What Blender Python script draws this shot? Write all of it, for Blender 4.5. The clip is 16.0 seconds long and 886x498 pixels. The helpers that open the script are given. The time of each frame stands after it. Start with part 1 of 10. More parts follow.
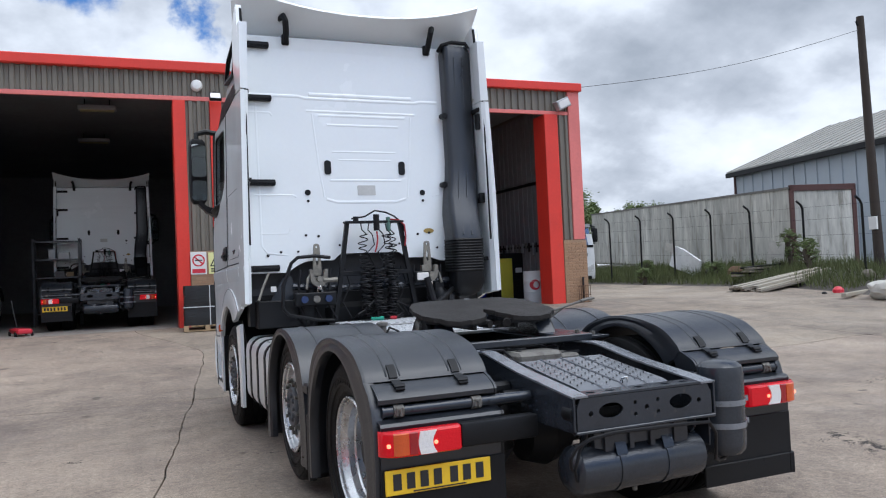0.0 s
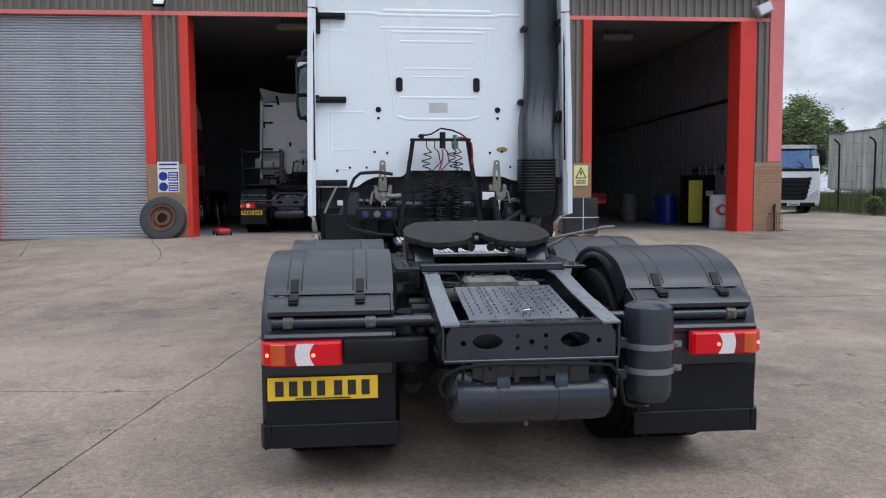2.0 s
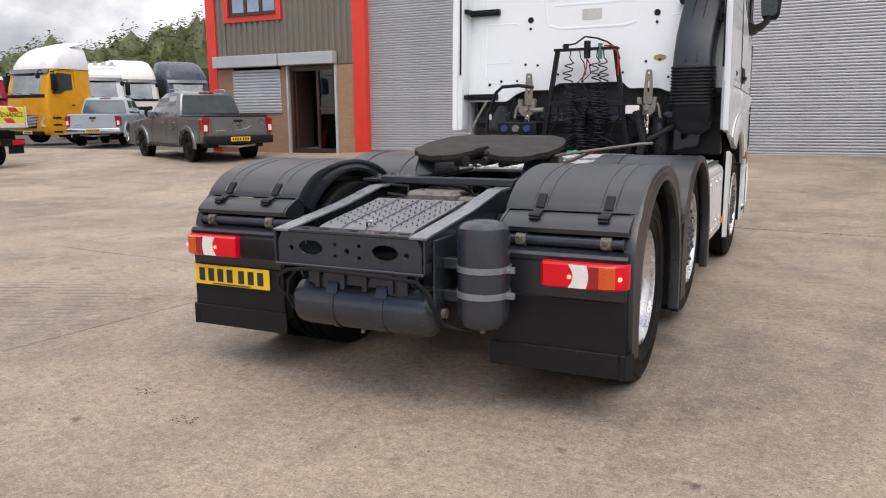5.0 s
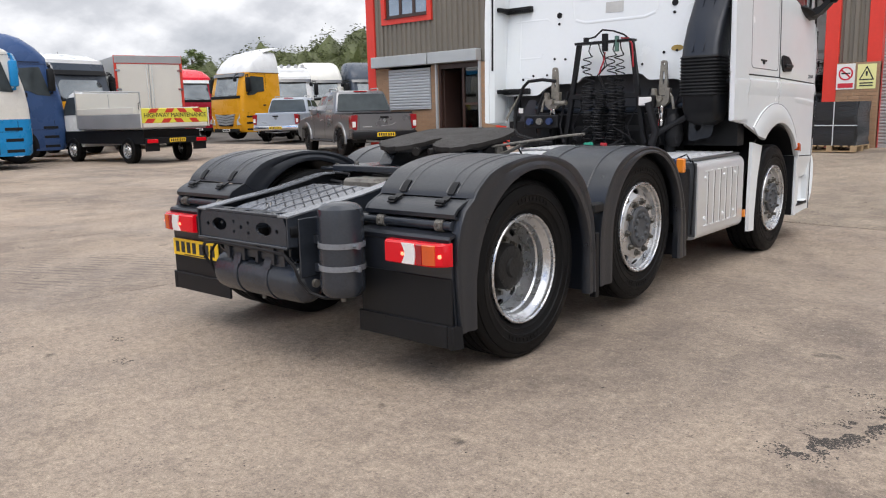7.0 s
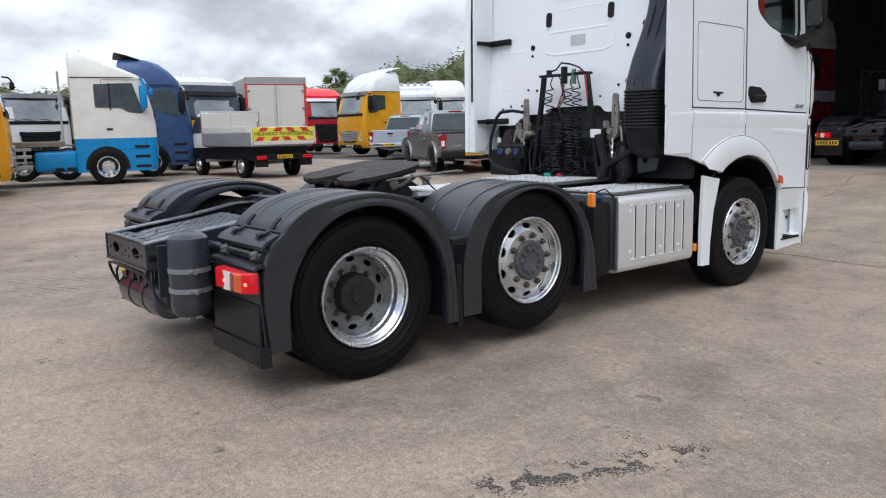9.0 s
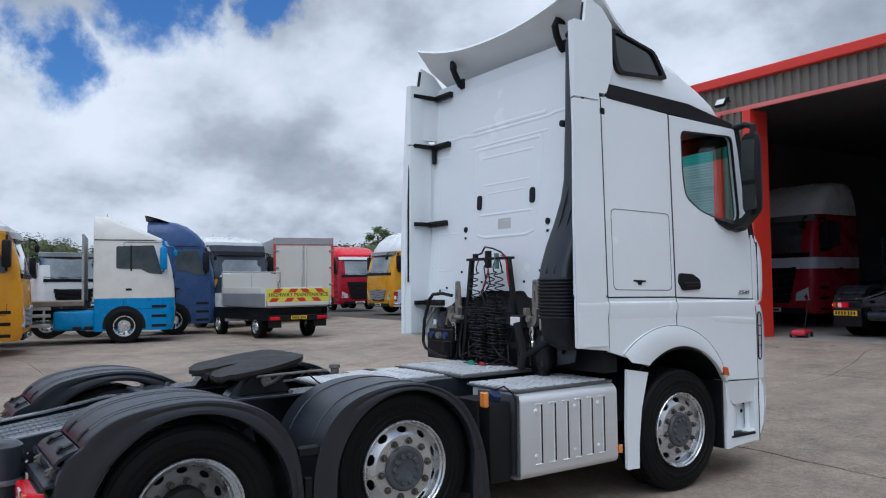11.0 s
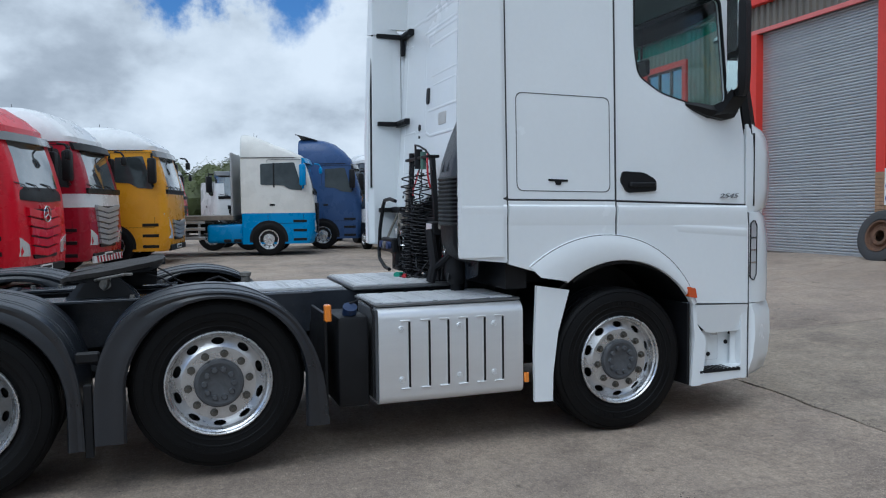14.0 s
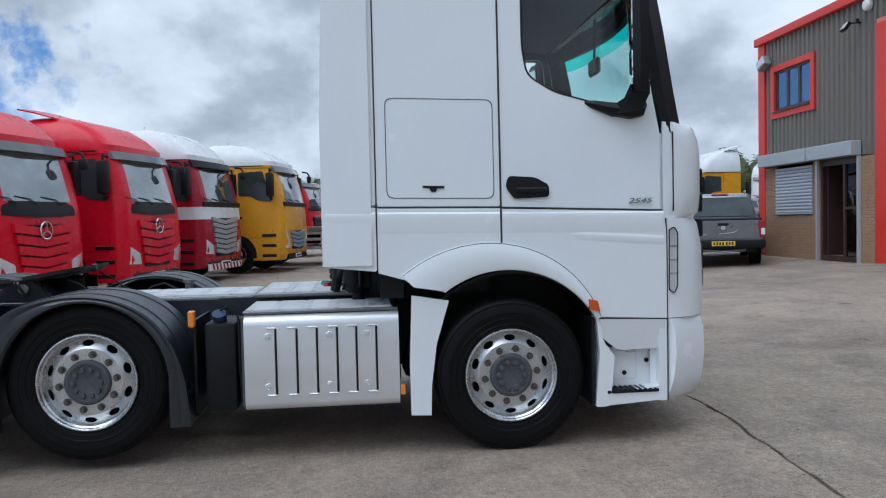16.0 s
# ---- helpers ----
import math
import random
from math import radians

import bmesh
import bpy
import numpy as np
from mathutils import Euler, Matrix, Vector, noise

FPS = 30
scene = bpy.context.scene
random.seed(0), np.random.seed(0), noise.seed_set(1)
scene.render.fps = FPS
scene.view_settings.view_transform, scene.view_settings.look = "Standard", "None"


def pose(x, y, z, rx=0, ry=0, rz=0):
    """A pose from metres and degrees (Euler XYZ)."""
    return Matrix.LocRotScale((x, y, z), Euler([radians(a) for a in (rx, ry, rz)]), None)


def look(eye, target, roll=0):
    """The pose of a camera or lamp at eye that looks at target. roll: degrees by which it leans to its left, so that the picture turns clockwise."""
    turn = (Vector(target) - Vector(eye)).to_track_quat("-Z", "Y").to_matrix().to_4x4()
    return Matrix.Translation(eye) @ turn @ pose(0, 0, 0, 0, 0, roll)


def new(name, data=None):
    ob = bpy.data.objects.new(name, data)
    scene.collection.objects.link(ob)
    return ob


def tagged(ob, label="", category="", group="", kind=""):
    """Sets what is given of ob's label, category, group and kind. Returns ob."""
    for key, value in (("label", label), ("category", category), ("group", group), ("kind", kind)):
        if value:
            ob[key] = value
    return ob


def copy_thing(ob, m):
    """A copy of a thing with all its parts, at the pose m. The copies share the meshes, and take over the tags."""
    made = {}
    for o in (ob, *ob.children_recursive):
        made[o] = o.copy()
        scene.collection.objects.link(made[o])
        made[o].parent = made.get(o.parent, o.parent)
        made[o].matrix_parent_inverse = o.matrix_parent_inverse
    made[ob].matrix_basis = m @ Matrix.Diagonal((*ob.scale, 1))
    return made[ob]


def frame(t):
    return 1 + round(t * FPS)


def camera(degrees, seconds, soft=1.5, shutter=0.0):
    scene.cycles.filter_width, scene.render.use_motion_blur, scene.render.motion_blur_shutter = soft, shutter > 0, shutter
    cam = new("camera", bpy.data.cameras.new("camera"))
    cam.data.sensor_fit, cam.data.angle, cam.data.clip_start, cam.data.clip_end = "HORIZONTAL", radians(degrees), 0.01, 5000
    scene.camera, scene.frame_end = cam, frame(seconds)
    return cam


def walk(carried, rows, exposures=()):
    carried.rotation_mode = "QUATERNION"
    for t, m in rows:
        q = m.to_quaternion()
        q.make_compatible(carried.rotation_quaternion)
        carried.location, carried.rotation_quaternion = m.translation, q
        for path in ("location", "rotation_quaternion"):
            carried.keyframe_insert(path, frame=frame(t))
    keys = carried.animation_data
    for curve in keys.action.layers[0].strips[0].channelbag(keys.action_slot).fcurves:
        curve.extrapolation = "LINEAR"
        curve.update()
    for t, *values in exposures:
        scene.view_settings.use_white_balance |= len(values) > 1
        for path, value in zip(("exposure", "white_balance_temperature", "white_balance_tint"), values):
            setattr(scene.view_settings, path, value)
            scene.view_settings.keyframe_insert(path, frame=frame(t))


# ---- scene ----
cam = camera(59.7, 16.0, 1.15)
PATH = [
    (0, (-2.083, -4.118, 1.448), (-1.345, -2.260, 1.506), -2.53),
    (0.5, (-1.737, -4.290, 1.491), (-1.102, -2.402, 1.660), -2.15),
    (1, (-1.343, -4.352, 1.528), (-0.848, -2.425, 1.726), -1.27),
    (1.5, (-0.925, -4.436, 1.485), (-0.589, -2.465, 1.515), -0.84),
    (2, (-0.540, -4.450, 1.439), (-0.385, -2.462, 1.295), -0.38),
    (2.5, (-0.133, -4.410, 1.411), (-0.176, -2.428, 1.147), -0.18),
    (3, (0.307, -4.405, 1.402), (0.045, -2.442, 1.122), 0.77),
    (3.5, (0.739, -4.295, 1.404), (0.308, -2.359, 1.145), 0.17),
    (4, (1.230, -4.219, 1.392), (0.662, -2.321, 1.118), -0.54),
    (4.5, (1.670, -4.098, 1.379), (0.944, -2.262, 1.057), -0.69),
    (4.7, (1.845, -4.041, 1.387), (1.047, -2.237, 1.056), -0.63),
    (6.8, (3.531, -3.497, 1.363), (2.236, -2.019, 0.991), -1.26),
    (7, (3.690, -3.416, 1.356), (2.373, -1.951, 1.008), -1.40),
    (7.5, (4.076, -3.205, 1.386), (2.700, -1.793, 1.050), -2.39),
    (8, (4.447, -2.962, 1.392), (2.986, -1.644, 1.034), -2.86),
    (8.5, (4.783, -2.653, 1.397), (3.232, -1.436, 1.059), -2.26),
    (9, (5.111, -2.345, 1.472), (3.530, -1.159, 1.167), -1.31),
    (9.5, (5.314, -2.066, 1.558), (3.716, -0.890, 1.302), -0.70),
    (10, (5.383, -1.780, 1.634), (3.762, -0.618, 1.473), -1.01),
    (10.2, (5.401, -1.686, 1.653), (3.774, -0.528, 1.549), -1.14),
    (12.3, (5.738, -0.104, 1.792), (4.027, 0.902, 2.041), -0.86),
    (12.5, (5.758, 0.050, 1.776), (4.026, 1.031, 1.968), -0.98),
    (13, (5.766, 0.416, 1.733), (3.988, 1.331, 1.791), -1.46),
    (13.5, (5.803, 0.819, 1.663), (3.966, 1.609, 1.632), -1.43),
    (14, (5.849, 1.224, 1.563), (3.946, 1.832, 1.455), -0.72),
    (14.5, (5.887, 1.637, 1.566), (3.933, 2.039, 1.416), -0.70),
    (15, (5.961, 2.147, 1.544), (3.986, 2.432, 1.410), -0.91),
    (15.5, (6.025, 2.634, 1.516), (4.041, 2.863, 1.413), -1.26),
    (16, (6.146, 3.153, 1.519), (4.154, 3.316, 1.444), -1.24),
]
EXPOSURES = [(0.0, 0.52, 5800, 10), (0.5, 0.3, 5700, 10), (1.0, -0.05, 5600, 10), (2.0, 0.4, 5800, 10), (2.7, 0.92, 6500, 14), (4.5, 0.78, 6650, 14), (7.0, 0.72, 6450, 12), (9.0, 0.6, 6050, 10), (10.2, 0.4, 5750, 9), (12.3, -0.2, 5400, 7), (13.0, -0.12, 5420, 5), (13.5, -0.05, 5420, 5), (14.5, 0.20, 5450, 5), (16.0, 0.2, 5450, 7)]
walk(cam, [(t, look(eye, target, roll)) for t, eye, target, roll in PATH], EXPOSURES)

# ---- sky and sun ----
SUN_UP, SUN_ROUND = 58.0, 142.0
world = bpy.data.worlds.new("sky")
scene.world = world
world.use_nodes = True
wt = world.node_tree
wt.nodes.clear()


def wnode(kind, **settings):
    n = wt.nodes.new(kind)
    for k, v in settings.items():
        n.inputs[k].default_value = v
    return n


sky = wt.nodes.new("ShaderNodeTexSky")
sky.sky_type = "NISHITA"
sky.sun_disc = False
sky.sun_elevation, sky.sun_rotation = radians(SUN_UP), radians(SUN_ROUND)
coord = wt.nodes.new("ShaderNodeTexCoord")
split = wt.nodes.new("ShaderNodeSeparateXYZ")
wt.links.new(coord.outputs["Generated"], split.inputs[0])
lift = wt.nodes.new("ShaderNodeMath")
lift.operation = "MAXIMUM"
lift.inputs[1].default_value = 0.0
wt.links.new(split.outputs["Z"], lift.inputs[0])
plus = wt.nodes.new("ShaderNodeMath")
plus.operation = "ADD"
plus.inputs[1].default_value = 0.50
wt.links.new(lift.outputs[0], plus.inputs[0])
flat = wt.nodes.new("ShaderNodeCombineXYZ")
for axis in ("X", "Y"):
    div = wt.nodes.new("ShaderNodeMath")
    div.operation = "DIVIDE"
    wt.links.new(split.outputs[axis], div.inputs[0])
    wt.links.new(plus.outputs[0], div.inputs[1])
    wt.links.new(div.outputs[0], flat.inputs[axis])


def wnoise(scale, detail, rough, shift):
    mp = wt.nodes.new("ShaderNodeMapping")
    mp.inputs["Location"].default_value = shift
    wt.links.new(flat.outputs[0], mp.inputs["Vector"])
    n = wnode("ShaderNodeTexNoise", Scale=scale, Detail=detail, Roughness=rough)
    wt.links.new(mp.outputs[0], n.inputs["Vector"])
    return n


def wramp(src, stops):
    r = wt.nodes.new("ShaderNodeValToRGB")
    r.color_ramp.elements[0].position, r.color_ramp.elements[0].color = stops[0][0], stops[0][1]
    r.color_ramp.elements[1].position, r.color_ramp.elements[1].color = stops[1][0], stops[1][1]
    for p, c in stops[2:]:
        r.color_ramp.elements.new(p).color = c
    wt.links.new(src, r.inputs[0])
    return r


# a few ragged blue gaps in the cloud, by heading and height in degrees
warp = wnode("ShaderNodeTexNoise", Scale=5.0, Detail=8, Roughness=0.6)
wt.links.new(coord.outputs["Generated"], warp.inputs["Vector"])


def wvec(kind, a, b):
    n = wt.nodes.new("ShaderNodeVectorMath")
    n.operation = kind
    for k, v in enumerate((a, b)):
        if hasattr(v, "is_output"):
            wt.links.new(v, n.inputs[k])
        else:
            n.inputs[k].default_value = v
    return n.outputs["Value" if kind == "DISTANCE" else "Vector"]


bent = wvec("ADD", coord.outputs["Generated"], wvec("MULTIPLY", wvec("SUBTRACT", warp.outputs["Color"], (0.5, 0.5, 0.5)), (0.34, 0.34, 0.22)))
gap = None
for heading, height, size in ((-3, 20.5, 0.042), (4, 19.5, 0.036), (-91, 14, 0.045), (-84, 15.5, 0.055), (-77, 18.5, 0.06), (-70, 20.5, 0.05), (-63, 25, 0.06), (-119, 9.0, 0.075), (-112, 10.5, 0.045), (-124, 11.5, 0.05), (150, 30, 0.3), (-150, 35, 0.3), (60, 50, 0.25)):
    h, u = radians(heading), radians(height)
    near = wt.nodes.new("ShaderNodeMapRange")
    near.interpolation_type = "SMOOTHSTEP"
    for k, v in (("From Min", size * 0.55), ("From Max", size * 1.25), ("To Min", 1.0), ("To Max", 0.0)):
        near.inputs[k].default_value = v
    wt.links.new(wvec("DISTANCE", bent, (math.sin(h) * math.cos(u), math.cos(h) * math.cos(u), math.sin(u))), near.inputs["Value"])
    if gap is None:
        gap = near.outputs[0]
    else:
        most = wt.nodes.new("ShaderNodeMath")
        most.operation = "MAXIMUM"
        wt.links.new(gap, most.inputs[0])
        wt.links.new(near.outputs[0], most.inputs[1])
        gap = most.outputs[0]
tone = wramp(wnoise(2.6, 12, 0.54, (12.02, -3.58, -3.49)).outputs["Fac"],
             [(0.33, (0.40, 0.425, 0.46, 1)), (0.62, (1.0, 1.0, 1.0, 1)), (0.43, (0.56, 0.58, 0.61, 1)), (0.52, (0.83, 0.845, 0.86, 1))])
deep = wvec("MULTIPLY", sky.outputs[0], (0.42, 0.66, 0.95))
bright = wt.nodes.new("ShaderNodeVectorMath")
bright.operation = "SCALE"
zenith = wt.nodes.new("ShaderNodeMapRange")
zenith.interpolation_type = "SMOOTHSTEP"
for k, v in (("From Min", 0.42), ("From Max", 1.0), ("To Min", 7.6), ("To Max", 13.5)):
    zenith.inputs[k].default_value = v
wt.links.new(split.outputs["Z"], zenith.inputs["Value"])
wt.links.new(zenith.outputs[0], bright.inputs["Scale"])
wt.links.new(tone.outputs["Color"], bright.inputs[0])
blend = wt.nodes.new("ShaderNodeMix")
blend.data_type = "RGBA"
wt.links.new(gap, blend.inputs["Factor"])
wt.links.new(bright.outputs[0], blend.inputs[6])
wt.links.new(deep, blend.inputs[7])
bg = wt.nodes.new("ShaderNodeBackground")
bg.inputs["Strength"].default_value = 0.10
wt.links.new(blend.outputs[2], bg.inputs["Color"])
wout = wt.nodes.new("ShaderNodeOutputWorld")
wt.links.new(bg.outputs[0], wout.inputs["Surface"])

sun = new("sun", bpy.data.lights.new("sun", "SUN"))
sun.data.energy, sun.data.angle, sun.data.color = 1.2, radians(50), (1.0, 0.95, 0.88)
sun.rotation_euler = Euler((radians(90 - SUN_UP), 0, radians(180 - SUN_ROUND)))


# ---- materials ----
def surf(name, color, rough=0.5, metal=0.0, var=0.12, scale=2.5, fine=45.0, bump=0.15, coat=0.0, dirt=None, dirt_at=0.58, stretch=(1, 1, 1), rand=0.0, emit=None, spec=0.5):
    """A procedural surface: base colour with large stains and fine grain, relief, and dirt with a shape of its own."""
    m = bpy.data.materials.new(name)
    m.use_nodes = True
    t = m.node_tree
    b = t.nodes["Principled BSDF"]
    b.inputs["Metallic"].default_value = metal
    b.inputs["Coat Weight"].default_value = coat
    b.inputs["Specular IOR Level"].default_value = spec
    b.inputs["Coat Roughness"].default_value = 0.08
    tc = t.nodes.new("ShaderNodeTexCoord")
    mp = t.nodes.new("ShaderNodeMapping")
    mp.inputs["Scale"].default_value = stretch
    t.links.new(tc.outputs["Object"], mp.inputs["Vector"])

    def tex(s, d, r=0.6):
        n = t.nodes.new("ShaderNodeTexNoise")
        n.inputs["Scale"].default_value, n.inputs["Detail"].default_value, n.inputs["Roughness"].default_value = s, d, r
        t.links.new(mp.outputs[0], n.inputs["Vector"])
        return n.outputs["Fac"]

    def mix(kind, fac, a, c):
        n = t.nodes.new("ShaderNodeMix")
        n.data_type, n.blend_type = "RGBA", kind
        for key, v in (("Factor", fac), (6, a), (7, c)):
            if hasattr(v, "is_output"):
                t.links.new(v, n.inputs[key])
            else:
                n.inputs[key].default_value = v
        return n.outputs[2]

    def ramp(src, p0, p1, v0=0.0, v1=1.0):
        n = t.nodes.new("ShaderNodeMapRange")
        n.inputs["From Min"].default_value, n.inputs["From Max"].default_value = p0, p1
        n.inputs["To Min"].default_value, n.inputs["To Max"].default_value = v0, v1
        t.links.new(src, n.inputs["Value"])
        return n.outputs[0]

    big, small = tex(scale, 6), tex(fine, 3)
    col = (*color, 1)
    dark = tuple(c * (1 - 2.2 * var) for c in color) + (1,)
    light = tuple(min(1, c * (1 + var)) for c in color) + (1,)
    c = mix("MIX", ramp(big, 0.32, 0.7), dark, light)
    c = mix("MIX", 0.5, col, c)
    c = mix("MULTIPLY", min(1, var * 2.5), c, mix("MIX", ramp(small, 0.3, 0.7), (0.75, 0.75, 0.75, 1), (1.08, 1.08, 1.08, 1)))
    if rand:
        oi = t.nodes.new("ShaderNodeObjectInfo")
        c = mix("MULTIPLY", 1.0, c, mix("MIX", oi.outputs["Random"], (1 - rand, 1 - rand, 1 - rand * 0.9, 1), (1 + rand, 1 + rand * 0.9, 1 + rand * 0.7, 1)))
    if dirt:
        c = mix("MIX", ramp(tex(scale * 2.3, 9, 0.7), dirt_at, dirt_at + 0.16, 0, 0.8), c, (*dirt, 1))
    t.links.new(c, b.inputs["Base Color"])
    t.links.new(ramp(big, 0.3, 0.75, max(0.02, rough * 0.82), min(1, rough * 1.2)), b.inputs["Roughness"])
    if bump:
        bp = t.nodes.new("ShaderNodeBump")
        bp.inputs["Strength"].default_value, bp.inputs["Distance"].default_value = bump, 0.01
        t.links.new(small, bp.inputs["Height"])
        t.links.new(bp.outputs[0], b.inputs["Normal"])
    if emit:
        b.inputs["Emission Color"].default_value, b.inputs["Emission Strength"].default_value = (*emit[0], 1), emit[1]
    return m


def pane(name, tint, gloss=0.10, rough=0.01):
    m = bpy.data.materials.new(name)
    m.use_nodes = True
    t = m.node_tree
    t.nodes.clear()
    out, mixer = t.nodes.new("ShaderNodeOutputMaterial"), t.nodes.new("ShaderNodeMixShader")
    clear, shine, edge = t.nodes.new("ShaderNodeBsdfTransparent"), t.nodes.new("ShaderNodeBsdfGlossy"), t.nodes.new("ShaderNodeLayerWeight")
    clear.inputs[0].default_value = (*tint, 1)
    shine.inputs["Roughness"].default_value = rough
    power, up = t.nodes.new("ShaderNodeMath"), t.nodes.new("ShaderNodeMath")
    power.operation, up.operation = "POWER", "MULTIPLY_ADD"
    power.inputs[1].default_value = 4.0
    up.inputs[1].default_value, up.inputs[2].default_value = 0.55, gloss * 0.5
    t.links.new(edge.outputs["Facing"], power.inputs[0])
    t.links.new(power.outputs[0], up.inputs[0])
    t.links.new(up.outputs[0], mixer.inputs[0])
    t.links.new(clear.outputs[0], mixer.inputs[1])
    t.links.new(shine.outputs[0], mixer.inputs[2])
    t.links.new(mixer.outputs[0], out.inputs[0])
    return m


WHITE = surf("white_paint", (0.805, 0.838, 0.85), 0.24, var=0.02, scale=1.4, fine=30, bump=0.02, coat=0.5, dirt=(0.66, 0.66, 0.64), dirt_at=0.78)
WHITE_SEAL = surf("seam_sealer_grey", (0.58, 0.60, 0.62), 0.5, var=0.05, bump=0.1)
BLACK = surf("black_plastic", (0.011, 0.0115, 0.013), 0.45, var=0.2, scale=5, fine=160, bump=0.12, spec=0.22)
WING = surf("mudguard_plastic", (0.014, 0.017, 0.023), 0.33, var=0.25, scale=3.5, fine=220, bump=0.16, dirt=(0.035, 0.034, 0.033), dirt_at=0.68, spec=0.68)
STEEL = surf("chassis_paint", (0.027, 0.032, 0.041), 0.23, var=0.2, scale=6, fine=90, bump=0.12, dirt=(0.065, 0.062, 0.056), dirt_at=0.62, spec=0.55)
# worn steel, its colour lifted to carry the sky sheen on the rails
RAIL = surf("worn_rail_sheen", (0.24, 0.255, 0.28), 0.22, 0.3, var=0.2, scale=7, fine=110, bump=0.15, dirt=(0.07, 0.07, 0.075), dirt_at=0.55)
RUBBER = surf("tyre_rubber", (0.0052, 0.0052, 0.0056), 0.55, var=0.25, scale=4, fine=130, bump=0.25, dirt=(0.013, 0.012, 0.011), dirt_at=0.64, spec=0.17)
ALLOY = surf("polished_alloy", (0.70, 0.71, 0.72), 0.28, 0.85, var=0.18, scale=8, fine=120, bump=0.08, dirt=(0.20, 0.18, 0.155), dirt_at=0.54)
COVER = surf("grey_cover_sheet", (0.13, 0.138, 0.155), 0.26, 0.2, var=0.15, scale=6, fine=80, bump=0.1)
WORN_CAST = surf("worn_latch_casting", (0.29, 0.27, 0.23), 0.5, 0.4, var=0.25, scale=14, fine=70, bump=0.3, dirt=(0.12, 0.10, 0.08), dirt_at=0.54)
DULL = surf("dull_alloy", (0.24, 0.245, 0.25), 0.42, 0.85, var=0.15, scale=8, fine=90, bump=0.1, dirt=(0.10, 0.09, 0.08), dirt_at=0.58)
SEAM = surf("panel_gap", (0.035, 0.036, 0.038), 0.7, var=0.1, bump=0.0)
HUB = surf("hub_cap_grey", (0.075, 0.079, 0.085), 0.65, 0.0, var=0.2, scale=9, bump=0.3)
DRIVE_HUB = surf("oily_hub", (0.022, 0.021, 0.020), 0.6, var=0.3, scale=12, bump=0.4, spec=0.3)
NUT = surf("wheel_nut_steel", (0.15, 0.145, 0.13), 0.45, 0.9, var=0.2, scale=20, bump=0.1)
RUST = surf("rusty_steel", (0.16, 0.085, 0.05), 0.8, 0.2, var=0.3, scale=9, fine=70, bump=0.5)
SILVER = surf("brushed_silver", (0.76, 0.77, 0.775), 0.33, 0.5, var=0.05, scale=3, fine=190, bump=0.05, stretch=(1, 0.25, 3), dirt=(0.45, 0.44, 0.42), dirt_at=0.70)
CHEQ = surf("chequer_aluminium", (0.86, 0.87, 0.88), 0.38, 0.25, var=0.06, scale=6, fine=60, bump=0.12)
GREASE = surf("greased_plate", (0.030, 0.027, 0.025), 0.55, 0.0, var=0.3, scale=6, fine=60, bump=0.45, dirt=(0.02, 0.018, 0.016), dirt_at=0.56, spec=0.18)
CAST = surf("dirty_casting", (0.20, 0.19, 0.17), 0.65, 0.3, var=0.3, scale=12, fine=70, bump=0.4, dirt=(0.07, 0.06, 0.05), dirt_at=0.5)
COIL = surf("coil_rubber", (0.014, 0.014, 0.016), 0.5, var=0.2, bump=0.1, spec=0.2)
REDLINE = surf("red_hose", (0.45, 0.02, 0.03), 0.45, var=0.1)
GREEN = surf("green_coupling", (0.03, 0.32, 0.22), 0.45, var=0.1)
LAMP_AMBER = surf("smoked_amber_lens", (0.60, 0.085, 0.010), 0.15, var=0.08, fine=90, bump=0.25, coat=0.6)
AMBER = surf("amber_lens", (0.80, 0.24, 0.02), 0.2, var=0.06, fine=90, bump=0.2, coat=0.6)
RED_LENS = surf("red_lens", (0.42, 0.002, 0.008), 0.14, var=0.08, fine=90, bump=0.25, coat=0.25, spec=0.3, emit=((1.0, 0.008, 0.02), 0.14))
LIT_LENS = surf("lit_lamp", (0.9, 0.05, 0.03), 0.2, var=0.05, emit=((1.0, 0.16, 0.08), 2.6))
CLEAR_LENS = surf("clear_lens", (0.78, 0.76, 0.74), 0.2, var=0.06, fine=90, bump=0.3, coat=0.7)
YELLOW_PLATE = surf("yellow_plate", (0.85, 0.55, 0.02), 0.35, var=0.04, bump=0.03)
INK = surf("black_print", (0.02, 0.02, 0.022), 0.5, var=0.05, bump=0.0)
CHROME = surf("bright_chrome", (0.75, 0.76, 0.77), 0.12, 1.0, var=0.05, bump=0.02)
GLASS = pane("cab_glass", (0.93, 0.965, 0.96), 0.06)
SCREEN = pane("windscreen_glass", (0.80, 0.985, 0.965), 0.045)
TEAL = pane("sun_strip_glass", (0.28, 0.90, 0.84), 0.045)
DARK_GLASS = surf("dark_glass", (0.012, 0.014, 0.016), 0.06, var=0.1, bump=0.0, coat=0.4)
MIRROR = surf("mirror_glass", (0.80, 0.84, 0.85), 0.02, 1.0, var=0.01, bump=0.0)
TRIM_DARK = surf("cab_interior_grey", (0.07, 0.07, 0.075), 0.7, var=0.15, bump=0.2)
SEAT = surf("seat_cloth", (0.05, 0.052, 0.06), 0.9, var=0.2, fine=200, bump=0.3)

